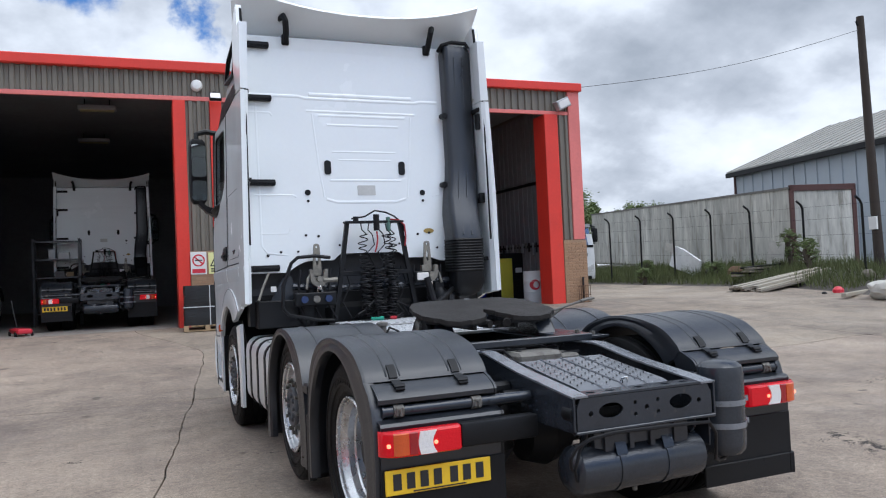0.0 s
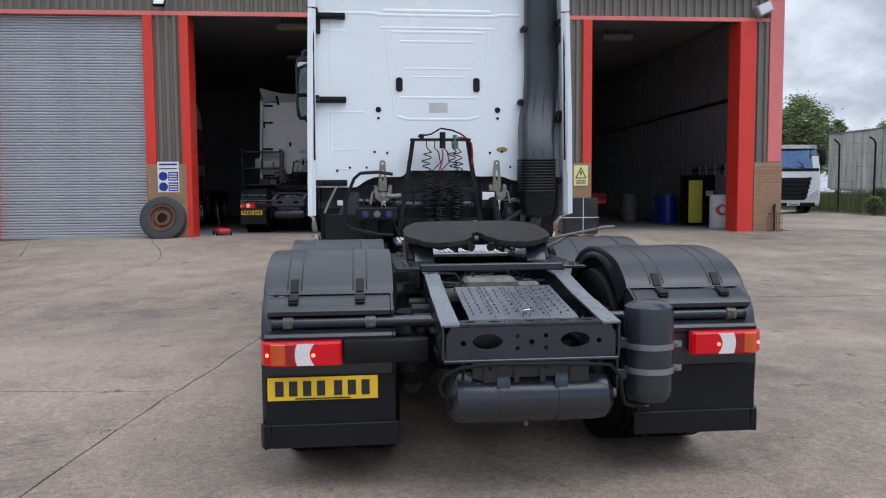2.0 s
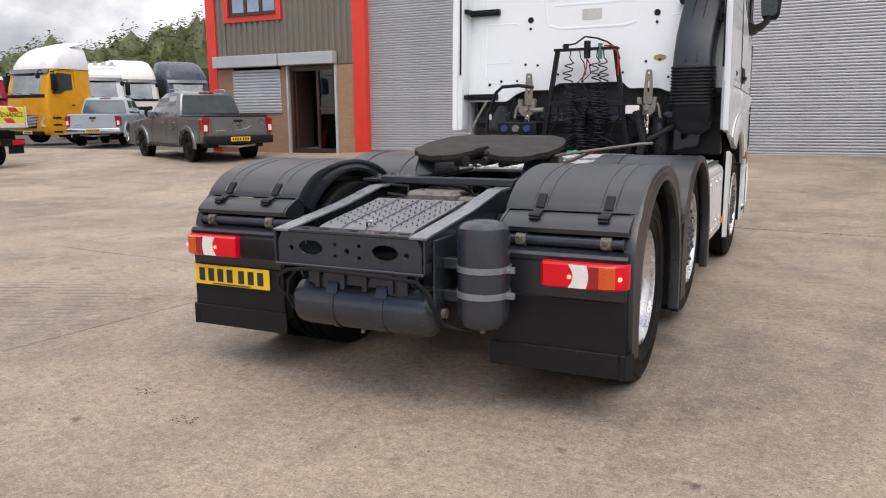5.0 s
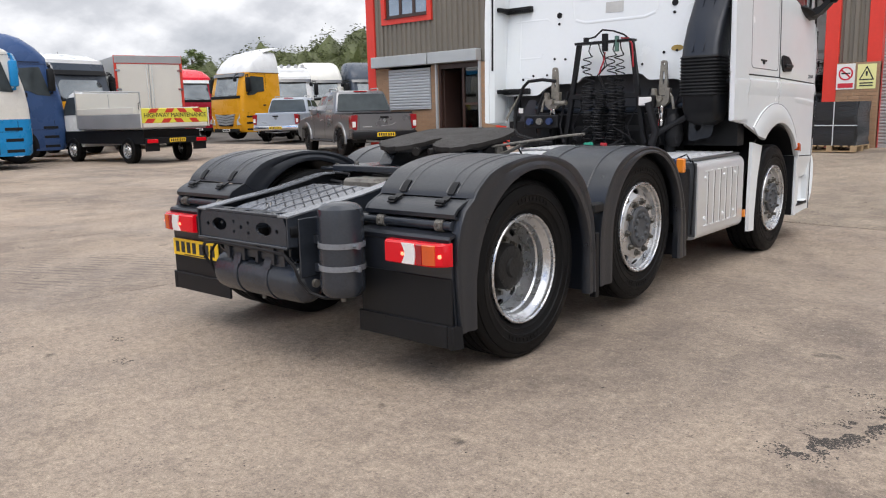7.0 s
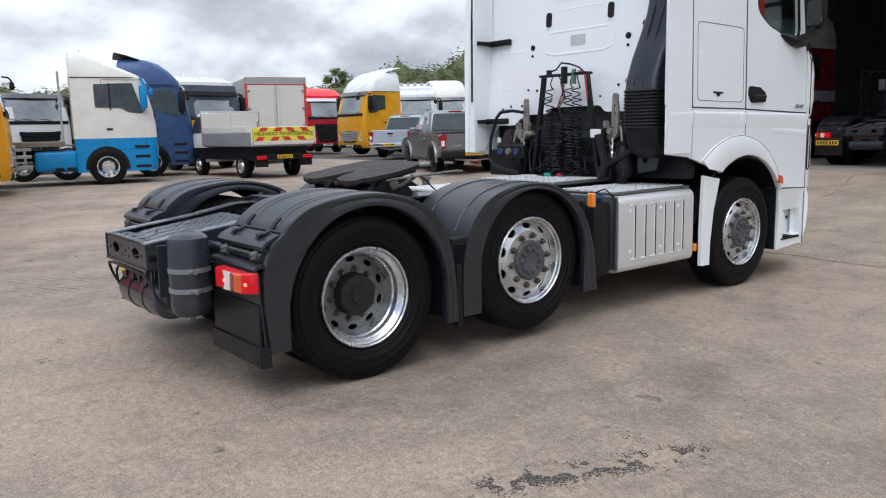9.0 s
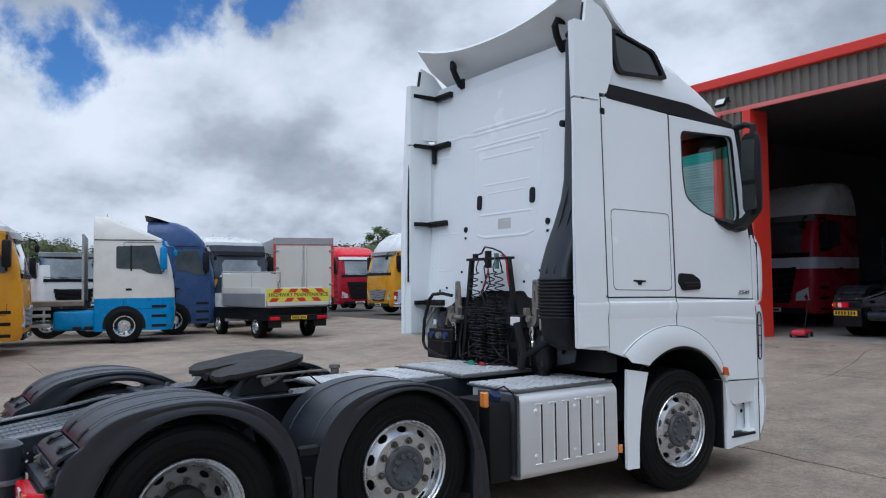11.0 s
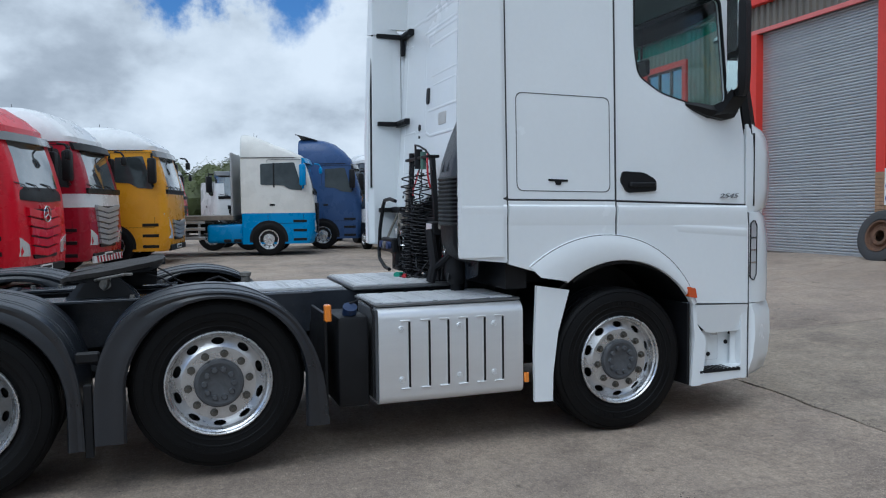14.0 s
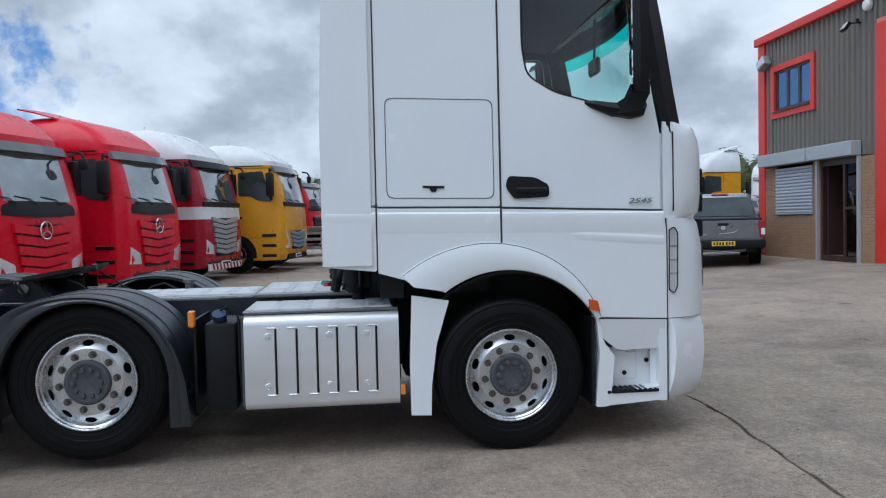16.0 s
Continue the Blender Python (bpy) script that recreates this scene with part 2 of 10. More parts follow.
CLAD = surf("grey_cladding", (0.178, 0.160, 0.130), 0.45, var=0.10, scale=0.8, fine=25, bump=0.05, stretch=(1, 1, 0.3), dirt=(0.135, 0.118, 0.092), dirt_at=0.60)
TRIM_RED = surf("red_trim_paint", (0.72, 0.045, 0.028), 0.38, var=0.08, scale=0.9, fine=20, bump=0.04, dirt=(0.50, 0.06, 0.05), dirt_at=0.64)
TRIM_PINK = surf("faded_red_trim", (0.74, 0.20, 0.18), 0.5, var=0.10, scale=0.9, fine=20, bump=0.04)
GALV = surf("galvanised_slat", (0.50, 0.515, 0.525), 0.42, 0.55, var=0.06, scale=1.5, fine=60, bump=0.05, rand=0.05)
GALV_LIGHT = surf("light_grey_shutter", (0.55, 0.57, 0.59), 0.4, 0.3, var=0.05, scale=2, bump=0.03, rand=0.03)
BOX_GREY = surf("shutter_housing", (0.46, 0.49, 0.50), 0.45, 0.2, var=0.08, scale=1.5, bump=0.05, dirt=(0.24, 0.24, 0.23), dirt_at=0.62)
BRICK = surf("buff_brick", (0.40, 0.245, 0.145), 0.85, var=0.16, scale=2.2, fine=90, bump=0.35, rand=0.07)
MORTAR = surf("mortar", (0.36, 0.24, 0.15), 0.9, var=0.15, scale=6, fine=150, bump=0.5)
# darker copy of the lining: shade for the end wall put into its colour
INSIDE_SHADED = surf("shaded_shed_lining", (0.24, 0.243, 0.25), 0.7, var=0.2, scale=0.6, fine=8, bump=0.1)
INSIDE = surf("shed_lining", (0.31, 0.315, 0.325), 0.7, var=0.2, scale=0.6, fine=8, bump=0.1)
BROWN = surf("brown_frame", (0.055, 0.030, 0.024), 0.4, var=0.12, bump=0.05)
PLASTER = surf("office_lining", (0.30, 0.28, 0.26), 0.8, var=0.15, bump=0.2)
SLAB = surf("yard_floor", (0.31, 0.285, 0.25), 0.8, var=0.2, scale=0.7, fine=40, bump=0.3)


# ---- mesh tools ----
def box(bm, x0, y0, z0, x1, y1, z1, bev=0.0, seg=1):
    vs = [bm.verts.new((x, y, z)) for x in (x0, x1) for y in (y0, y1) for z in (z0, z1)]
    fs = [bm.faces.new([vs[i] for i in f]) for f in ((0, 1, 3, 2), (4, 6, 7, 5), (0, 4, 5, 1), (2, 3, 7, 6), (0, 2, 6, 4), (1, 5, 7, 3))]
    if bev:
        es = list({e for f in fs for e in f.edges})
        bmesh.ops.bevel(bm, geom=es, offset=bev, segments=seg, affect="EDGES", profile=0.5)
    return bm


def axes(p, q):
    d = (Vector(q) - Vector(p)).normalized()
    u = d.orthogonal().normalized()
    return d, u, d.cross(u)


def cyl(bm, p, q, r, seg=16, r2=None):
    d, u, v = axes(p, q)
    rings = []
    for c, rr in ((Vector(p), r), (Vector(q), r if r2 is None else r2)):
        rings.append([bm.verts.new(c + rr * (math.cos(a) * u + math.sin(a) * v)) for a in (2 * math.pi * i / seg for i in range(seg))])
    for i in range(seg):
        j = (i + 1) % seg
        bm.faces.new((rings[0][i], rings[0][j], rings[1][j], rings[1][i]))
    bm.faces.new(rings[0][::-1])
    bm.faces.new(rings[1])
    return bm


def tube(bm, pts, r, seg=8, close=False):
    pts = [Vector(p) for p in pts]
    u = None
    rings = []
    n = len(pts)
    for i, p in enumerate(pts):
        a, b = pts[max(0, i - 1)], pts[min(n - 1, i + 1)]
        d = (b - a).normalized()
        u = d.orthogonal().normalized() if u is None else (u - d * u.dot(d)).normalized()
        v = d.cross(u)
        rings.append([bm.verts.new(p + r * (math.cos(k) * u + math.sin(k) * v)) for k in (2 * math.pi * s / seg for s in range(seg))])
    for a, b in zip(rings, rings[1:]):
        for i in range(seg):
            j = (i + 1) % seg
            bm.faces.new((a[i], a[j], b[j], b[i]))
    bm.faces.new(rings[0][::-1])
    bm.faces.new(rings[-1])
    return bm


def put(axis, a, u, v):
    return (a, u, v) if axis == "x" else (u, a, v) if axis == "y" else (u, v, a)


def prism(bm, poly, axis, a, b, bev=0.0):
    lo = [bm.verts.new(put(axis, a, *p)) for p in poly]
    hi = [bm.verts.new(put(axis, b, *p)) for p in poly]
    n = len(poly)
    fs = [bm.faces.new(lo), bm.faces.new(hi[::-1])]
    fs += [bm.faces.new((lo[i], hi[i], hi[(i + 1) % n], lo[(i + 1) % n])) for i in range(n)]
    if bev:
        bmesh.ops.bevel(bm, geom=list({e for f in fs[:2] for e in f.edges}), offset=bev, segments=2, affect="EDGES")
    return bm


def plate(bm, outer, holes, place, thick):
    """A flat or bent sheet with openings that go through: place(u, v, side) gives the points, side 0 or 1."""
    flat = bmesh.new()
    for loop in [outer] + list(holes):
        vs = [flat.verts.new((p[0], p[1], 0)) for p in loop]
        for i in range(len(vs)):
            flat.edges.new((vs[i], vs[(i + 1) % len(vs)]))
    bmesh.ops.triangle_fill(flat, use_beauty=True, edges=flat.edges[:], normal=(0, 0, 1))
    flat.verts.index_update()
    front = [bm.verts.new(place(v.co.x, v.co.y, 0)) for v in flat.verts]
    back = [bm.verts.new(place(v.co.x, v.co.y, thick)) for v in flat.verts]
    for f in flat.faces:
        idx = [v.index for v in f.verts]
        bm.faces.new([front[i] for i in idx])
        bm.faces.new([back[i] for i in reversed(idx)])
    for e in flat.edges:
        if len(e.link_faces) == 1:
            i, j = e.verts[0].index, e.verts[1].index
            bm.faces.new((front[i], front[j], back[j], back[i]))
    flat.free()
    return bm


def lathe(bm, prof, axis, c, seg=32, caps=True):
    """prof: (along, radius) round the axis through c."""
    rings = []
    for a, r in prof:
        ring = []
        for k in range(seg):
            t = 2 * math.pi * k / seg
            u, v = r * math.cos(t), r * math.sin(t)
            p = {"x": (a, u, v), "y": (u, a, v), "z": (u, v, a)}[axis]
            ring.append(bm.verts.new((p[0] + c[0], p[1] + c[1], p[2] + c[2])))
        rings.append(ring)
    for a, b in zip(rings, rings[1:]):
        for i in range(seg):
            j = (i + 1) % seg
            bm.faces.new((a[i], a[j], b[j], b[i]))
    if caps and prof[0][1] > 1e-4:
        bm.faces.new(rings[0][::-1])
    if caps and prof[-1][1] > 1e-4:
        bm.faces.new(rings[-1])
    return bm


def loft(bm, rings, caps=True):
    vs = [[bm.verts.new(p) for p in r] for r in rings]
    n = len(vs[0])
    for a, b in zip(vs, vs[1:]):
        for i in range(n):
            j = (i + 1) % n
            bm.faces.new((a[i], a[j], b[j], b[i]))
    if caps:
        bm.faces.new(vs[0][::-1])
        bm.faces.new(vs[-1])
    return bm


def ribbon(bm, pts, x0, x1, thick):
    """A sheet bent along (y, z) points, from x0 to x1, with thickness towards the inside of the bend."""
    n = len(pts)
    inner = []
    for i in range(n):
        a, b = Vector(pts[max(0, i - 1)]), Vector(pts[min(n - 1, i + 1)])
        d = (b - a).normalized()
        inner.append((pts[i][0] + d.y * thick, pts[i][1] - d.x * thick))
    return loft(bm, [[(x, *p) for p in list(pts) + inner[::-1]] for x in (x0, x1)])


def oval(cx, cy, rx, ry, n=12):
    return [(cx + rx * math.cos(2 * math.pi * i / n), cy + ry * math.sin(2 * math.pi * i / n)) for i in range(n)]


def rrect(x0, y0, x1, y1, r, n=4):
    pts = []
    for cx, cy, a0 in ((x1 - r, y1 - r, 0), (x0 + r, y1 - r, 90), (x0 + r, y0 + r, 180), (x1 - r, y0 + r, 270)):
        pts += [(cx + r * math.cos(radians(a0 + 90 * i / n)), cy + r * math.sin(radians(a0 + 90 * i / n))) for i in range(n + 1)]
    return pts


def rounded(poly, r, n=4):
    """The polygon with its corners rounded."""
    out = []
    m = len(poly)
    for i in range(m):
        p, a, b = Vector(poly[i]), Vector(poly[i - 1]), Vector(poly[(i + 1) % m])
        k = min(r, (a - p).length * 0.45, (b - p).length * 0.45)
        s, e = p + (a - p).normalized() * k, p + (b - p).normalized() * k
        for j in range(n + 1):
            w = j / n
            q = s * (1 - w) ** 2 + p * 2 * w * (1 - w) + e * w * w
            out.append((q.x, q.y))
    return out


def part(name, bm, material, parent=None, label="", smooth=True):
    bmesh.ops.recalc_face_normals(bm, faces=bm.faces[:])
    me = bpy.data.meshes.new(name)
    bm.to_mesh(me)
    bm.free()
    me.materials.append(material)
    if smooth:
        me.shade_smooth()
        me.set_sharp_from_angle(angle=radians(32))
    ob = new(name, me)
    ob.parent = parent
    return tagged(ob, label)


def share(name, me, m, parent):
    ob = new(name, me)
    ob.parent = parent
    ob.matrix_basis = m
    return ob


def thing(name, label, category, m=None, group="", kind=""):
    ob = new(name)
    ob.empty_display_size = 0.1
    if m is not None:
        ob.matrix_basis = m
    return tagged(ob, label, category, group, kind)


def structure(name, bm, material, label, category="building part"):
    return tagged(part(name, bm, material), label, category, "", "structure")


def B():
    return bmesh.new()


def letters(text, size, m, material, parent, name="lettering", depth=0.002, align="CENTER", slant=None):
    cu = bpy.data.curves.new(name, "FONT")
    cu.body, cu.size, cu.extrude, cu.align_x, cu.align_y = text, size, depth, align, "CENTER"
    tmp = new(name, cu)
    me = bpy.data.meshes.new_from_object(tmp.evaluated_get(bpy.context.evaluated_depsgraph_get()))
    bpy.data.objects.remove(tmp)
    bpy.data.curves.remove(cu)
    me.materials.clear()
    me.materials.append(material)
    if slant:
        me.transform(slant)
    ob = new(name, me)
    ob.parent = parent
    ob.matrix_basis = m
    return ob


# ---- ground ----
def sm(a, b, v):
    k = min(1, max(0, (v - a) / (b - a)))
    return k * k * (3 - 2 * k)


def rise(x, y):
    """Height of the yard: level round the lorry, rising to the sheds and to the bank by the fence."""
    h = 0.46 * min(1, max(0, (y - 4.5) / 9.0)) ** 1.15
    h *= 1 - 0.26 * sm(-7.5, -11, x)
    h = max(h, 0.15 * sm(-6, -18, x)) if x < 0 else h
    foot = 15.0 + 0.17 * max(0, y - 14.5)
    h += 0.55 * sm(foot, foot + 3.2, x) * sm(6, 14, y)
    return h


GX = [-400, -200, -100, -60] + [-45 + 3 * i for i in range(20)] + [12.5 + 0.5 * i for i in range(24)] + [30, 40, 60, 100, 200, 400]
GY = [-400, -150, -60, -30] + [-20 + 2.5 * i for i in range(28)] + [60, 80, 150, 400]


def yard_material(name, tint, wet):
    m = bpy.data.materials.new(name)
    m.use_nodes = True
    t = m.node_tree
    b = t.nodes["Principled BSDF"]
    geo = t.nodes.new("ShaderNodeNewGeometry")

    def tex(s, d, r=0.6, stretch=(1, 1, 1), turn=0.0):
        mp = t.nodes.new("ShaderNodeMapping")
        mp.inputs["Scale"].default_value = stretch
        mp.inputs["Rotation"].default_value = (0, 0, turn)
        t.links.new(geo.outputs["Position"], mp.inputs["Vector"])
        n = t.nodes.new("ShaderNodeTexNoise")
        n.inputs["Scale"].default_value, n.inputs["Detail"].default_value, n.inputs["Roughness"].default_value = s, d, r
        t.links.new(mp.outputs[0], n.inputs["Vector"])
        return n.outputs["Fac"]

    def ramp(src, p0, p1, v0=0.0, v1=1.0):
        n = t.nodes.new("ShaderNodeMapRange")
        for k, v in (("From Min", p0), ("From Max", p1), ("To Min", v0), ("To Max", v1)):
            n.inputs[k].default_value = v
        t.links.new(src, n.inputs["Value"])
        return n.outputs[0]

    def mix(fac, a, c, kind="MIX"):
        n = t.nodes.new("ShaderNodeMix")
        n.data_type, n.blend_type = "RGBA", kind
        for key, v in (("Factor", fac), (6, a), (7, c)):
            if hasattr(v, "is_output"):
                t.links.new(v, n.inputs[key])
            else:
                n.inputs[key].default_value = v
        return n.outputs[2]

    r, g, bl = tint

    def shade(k, kb=1.0):
        return (r * k, g * k * (0.985 if k < 1 else 1), bl * k * kb, 1)
    c = mix(ramp(tex(0.28, 8, 0.62), 0.35, 0.65), shade(0.50), shade(1.18, 0.96))
    c = mix(ramp(tex(1.7, 10, 0.72), 0.42, 0.66, 0, 0.6), c, shade(1.34, 0.93))
    c = mix(ramp(tex(0.9, 10, 0.75), 0.53, 0.69, 0, 0.8), c, shade(0.48))
    # tyre tracks and drag marks in two headings
    c = mix(ramp(tex(1.1, 7, 0.65, (5, 0.45, 1), 0.35), 0.56, 0.75, 0, 0.5), c, shade(0.55))
    c = mix(ramp(tex(0.8, 7, 0.65, (0.35, 6, 1), 0.12), 0.58, 0.74, 0, 0.4), c, shade(0.6))
    c = mix(ramp(tex(7, 6, 0.7, (0.12, 3.2, 1), 0.75), 0.66, 0.72, 0, 0.55), c, shade(1.45, 0.95))
    # oil spots and pale scuffs
    c = mix(ramp(tex(3.3, 5, 0.55), 0.67, 0.72, 0, 0.8), c, shade(0.28))
    c = mix(ramp(tex(9, 6, 0.6), 0.66, 0.73, 0, 0.7), c, shade(0.36))
    c = mix(ramp(tex(5.5, 8, 0.75), 0.62, 0.72, 0, 0.55), c, shade(1.55, 0.95))
    # aggregate
    c = mix(ramp(tex(75, 5, 0.78), 0.35, 0.66, 0, 1), mix(1.0, c, (0.66, 0.66, 0.66, 1), "MULTIPLY"), mix(1.0, c, (1.3, 1.29, 1.27, 1), "MULTIPLY"))
    c = mix(ramp(tex(22, 6, 0.72), 0.36, 0.66, 0, 1), mix(1.0, c, (0.74, 0.74, 0.74, 1), "MULTIPLY"), mix(1.0, c, (1.2, 1.195, 1.18, 1), "MULTIPLY"))
    # scaled-off skin: ragged flat-edged flakes
    flake = tex(2.6, 12, 0.8, (1, 1.9, 1), 0.6)
    c = mix(ramp(flake, 0.575, 0.59, 0, 0.38), c, shade(0.62))
    c = mix(ramp(flake, 0.40, 0.385, 0, 0.30), c, shade(1.42, 0.95))
    vor = t.nodes.new("ShaderNodeTexVoronoi")
    vor.inputs["Scale"].default_value = 42
    t.links.new(geo.outputs["Position"], vor.inputs["Vector"])
    c = mix(ramp(vor.outputs["Distance"], 0.10, 0.22, 0.45, 0.0), c, shade(1.8, 0.95))
    pit = t.nodes.new("ShaderNodeTexVoronoi")
    pit.inputs["Scale"].default_value = 19
    t.links.new(geo.outputs["Position"], pit.inputs["Vector"])
    c = mix(ramp(pit.outputs["Distance"], 0.10, 0.16, 0.55, 0.0), c, shade(0.42))
    # fine grit, and dark specks gathered in drifts
    c = mix(ramp(tex(230, 3, 0.7), 0.36, 0.64, 0, 1), mix(1.0, c, (0.80, 0.80, 0.80, 1), "MULTIPLY"), mix(1.0, c, (1.18, 1.175, 1.165, 1), "MULTIPLY"))
    speck = t.nodes.new("ShaderNodeTexVoronoi")
    speck.inputs["Scale"].default_value = 33
    t.links.new(geo.outputs["Position"], speck.inputs["Vector"])
    drift = t.nodes.new("ShaderNodeMath")
    drift.operation = "MULTIPLY"
    t.links.new(ramp(speck.outputs["Distance"], 0.13, 0.18, 0.85, 0.0), drift.inputs[0])
    t.links.new(ramp(tex(1.3, 5, 0.6), 0.46, 0.60), drift.inputs[1])
    c = mix(drift.outputs[0], c, shade(0.30))
    # raked finish on one worn patch
    wave = t.nodes.new("ShaderNodeTexWave")
    wave.inputs["Scale"].default_value, wave.inputs["Distortion"].default_value, wave.inputs["Detail"].default_value, wave.inputs["Detail Scale"].default_value = 3.0, 2.6, 3.0, 1.6
    spin = t.nodes.new("ShaderNodeMapping")
    spin.inputs["Rotation"].default_value = (0, 0, -2.015)
    t.links.new(geo.outputs["Position"], spin.inputs["Vector"])
    t.links.new(spin.outputs[0], wave.inputs["Vector"])
    dist = t.nodes.new("ShaderNodeVectorMath")
    dist.operation = "DISTANCE"
    dist.inputs[1].default_value = (-3.45, -0.45, 0.0)
    t.links.new(geo.outputs["Position"], dist.inputs[0])
    area = t.nodes.new("ShaderNodeMath")
    area.operation = "MULTIPLY"
    t.links.new(ramp(dist.outputs["Value"], 0.5, 1.35, 0.95, 0.0), area.inputs[0])
    t.links.new(ramp(wave.outputs["Fac"], 0.15, 0.4, 1.0, 0.0), area.inputs[1])
    worn = t.nodes.new("ShaderNodeMath")
    worn.operation = "MULTIPLY"
    t.links.new(area.outputs[0], worn.inputs[0])
    t.links.new(ramp(tex(2.4, 6, 0.65), 0.44, 0.56), worn.inputs[1])
    c = mix(worn.outputs[0], c, shade(0.42))
    t.links.new(c, b.inputs["Base Color"])
    t.links.new(ramp(tex(0.5, 7, 0.65), 0.35, 0.65, wet, 0.9), b.inputs["Roughness"])
    bp = t.nodes.new("ShaderNodeBump")
    bp.inputs["Strength"].default_value, bp.inputs["Distance"].default_value = 0.8, 0.014
    t.links.new(tex(38, 8, 0.75), bp.inputs["Height"])
    t.links.new(bp.outputs[0], b.inputs["Normal"])
    return m


CONCRETE = yard_material("worn_concrete", (0.330, 0.268, 0.222), 0.58)
# slightly darker tone for the slabs near the shed and at the right edge
CONCRETE_DARKER = yard_material("slightly_darker_concrete", (0.318, 0.264, 0.215), 0.58)
EARTH = surf("joint_dirt", (0.095, 0.082, 0.070), 0.9, var=0.3, scale=0.5, fine=30, bump=0.6)
bm = B()
grid = [[bm.verts.new((x, y, rise(x, y) - 0.06)) for y in GY] for x in GX]
for i in range(len(GX) - 1):
    for j in range(len(GY) - 1):
        bm.faces.new((grid[i][j], grid[i + 1][j], grid[i + 1][j + 1], grid[i][j + 1]))
ground = structure("ground", bm, EARTH, "dark bare earth and dirt under the yard concrete", "ground")

# ---- shed shell: facade along x at FACE, floor of the shed at FLOOR ----
FACE, FLOOR, TOP, HEAD = 13.9, 0.46, 6.37, 5.56
LEFT, RIGHT, BACK = -14.85, 9.2, 33.0
BAYS = [(-9.3, -5.92), (-4.91, -1.25), (-0.2, 3.45), (4.47, 8.1)]


def ribbed(bm, x0, x1, z0, z1, y, pitch=0.2, depth=0.045, out=-1):
    """Box-rib sheet: ribs run upright, proud of y towards out."""
    prof = []
    x = x0
    while x < x1 - 1e-6:
        for dx, d in ((0.0, 0), (0.06, 0), (0.085, 1), (0.165, 1), (0.19, 0)):
            if x + dx * pitch / 0.2 <= x1:
                prof.append((x + dx * pitch / 0.2, y + out * depth * d))
        x += pitch
    prof.append((x1, y))
    lo = [bm.verts.new((px, py, z0)) for px, py in prof]
    hi = [bm.verts.new((px, py, z1)) for px, py in prof]
    bl = [bm.verts.new((px, y - out * 0.02, z0)) for px, py in prof]
    bh = [bm.verts.new((px, y - out * 0.02, z1)) for px, py in prof]
    for i in range(len(prof) - 1):
        bm.faces.new((lo[i], lo[i + 1], hi[i + 1], hi[i]))
        bm.faces.new((bl[i + 1], bl[i], bh[i], bh[i + 1]))
        bm.faces.new((lo[i], bl[i], bl[i + 1], lo[i + 1]))
        bm.faces.new((hi[i], hi[i + 1], bh[i + 1], bh[i]))
    return bm


# fascia band over all bays, office upper wall with its window opening
bm = ribbed(B(), -9.70, RIGHT - 0.35, HEAD + 0.04, 6.16, FACE)
structure("wall_front", bm, CLAD, "dark grey ribbed metal cladding over the shed doors", "wall")
bm = B()
ribbed(bm, -14.50, -14.13, 2.76, 6.16, FACE)
ribbed(bm, -12.08, -9.70, 2.76, 6.16, FACE)
ribbed(bm, -14.13, -12.08, 2.76, 4.05, FACE)
ribbed(bm, -14.13, -12.08, 5.43, 6.16, FACE)
structure("wall_office", bm, CLAD, "dark grey ribbed metal cladding of the office end", "wall")
bm = B()
box(bm, LEFT - 0.06, FACE - 0.16, 6.15, RIGHT + 0.06, FACE + 0.2, TOP, 0.02)
structure("trim_fascia", bm, TRIM_RED, "bright red metal fascia along the roof edge", "fascia")
bm = B()
box(bm, -9.70, FACE - 0.05, HEAD - 0.05, RIGHT - 0.35, FACE + 0.02, HEAD + 0.05, 0.008)
structure("trim_lintel", bm, TRIM_PINK, "thin faded red trim over the door heads", "trim")
bm = B()
box(bm, LEFT, FACE - 0.07, FLOOR - 0.1, LEFT + 0.35, FACE + 0.1, 6.15, 0.01)
structure("trim_corner", bm, TRIM_RED, "red metal corner trim of the office end", "trim")
bm = B()
box(bm, RIGHT - 0.35, FACE - 0.07, 2.15, RIGHT, FACE + 0.25, 6.15, 0.01)
structure("trim_corner_end", bm, TRIM_PINK, "sun-faded red corner trim of the shed end", "trim")

JAMBS = [(-9.70, -9.3), (-5.92, -5.70), (-5.11, -4.91), (-1.25, -0.98), (-0.46, -0.2), (3.45, 3.66), (4.25, 4.47), (8.1, 8.5)]
for a, b in JAMBS:
    bm = B()
    box(bm, a, FACE - 0.09, FLOOR - 0.1, b, FACE + 0.55, HEAD - 0.05, 0.012)
    structure("trim_jamb", bm, TRIM_RED, "bright red painted metal door jamb", "door jamb")
for a, b in ((-5.70, -5.11), (-0.98, -0.46), (3.66, 4.25), (8.5, RIGHT - 0.35)):
    bm = ribbed(B(), a, b, 2.15, HEAD - 0.05, FACE, pitch=0.18)
    structure("wall_pier", bm, CLAD, "dark grey ribbed cladding on a pier between doors", "wall")


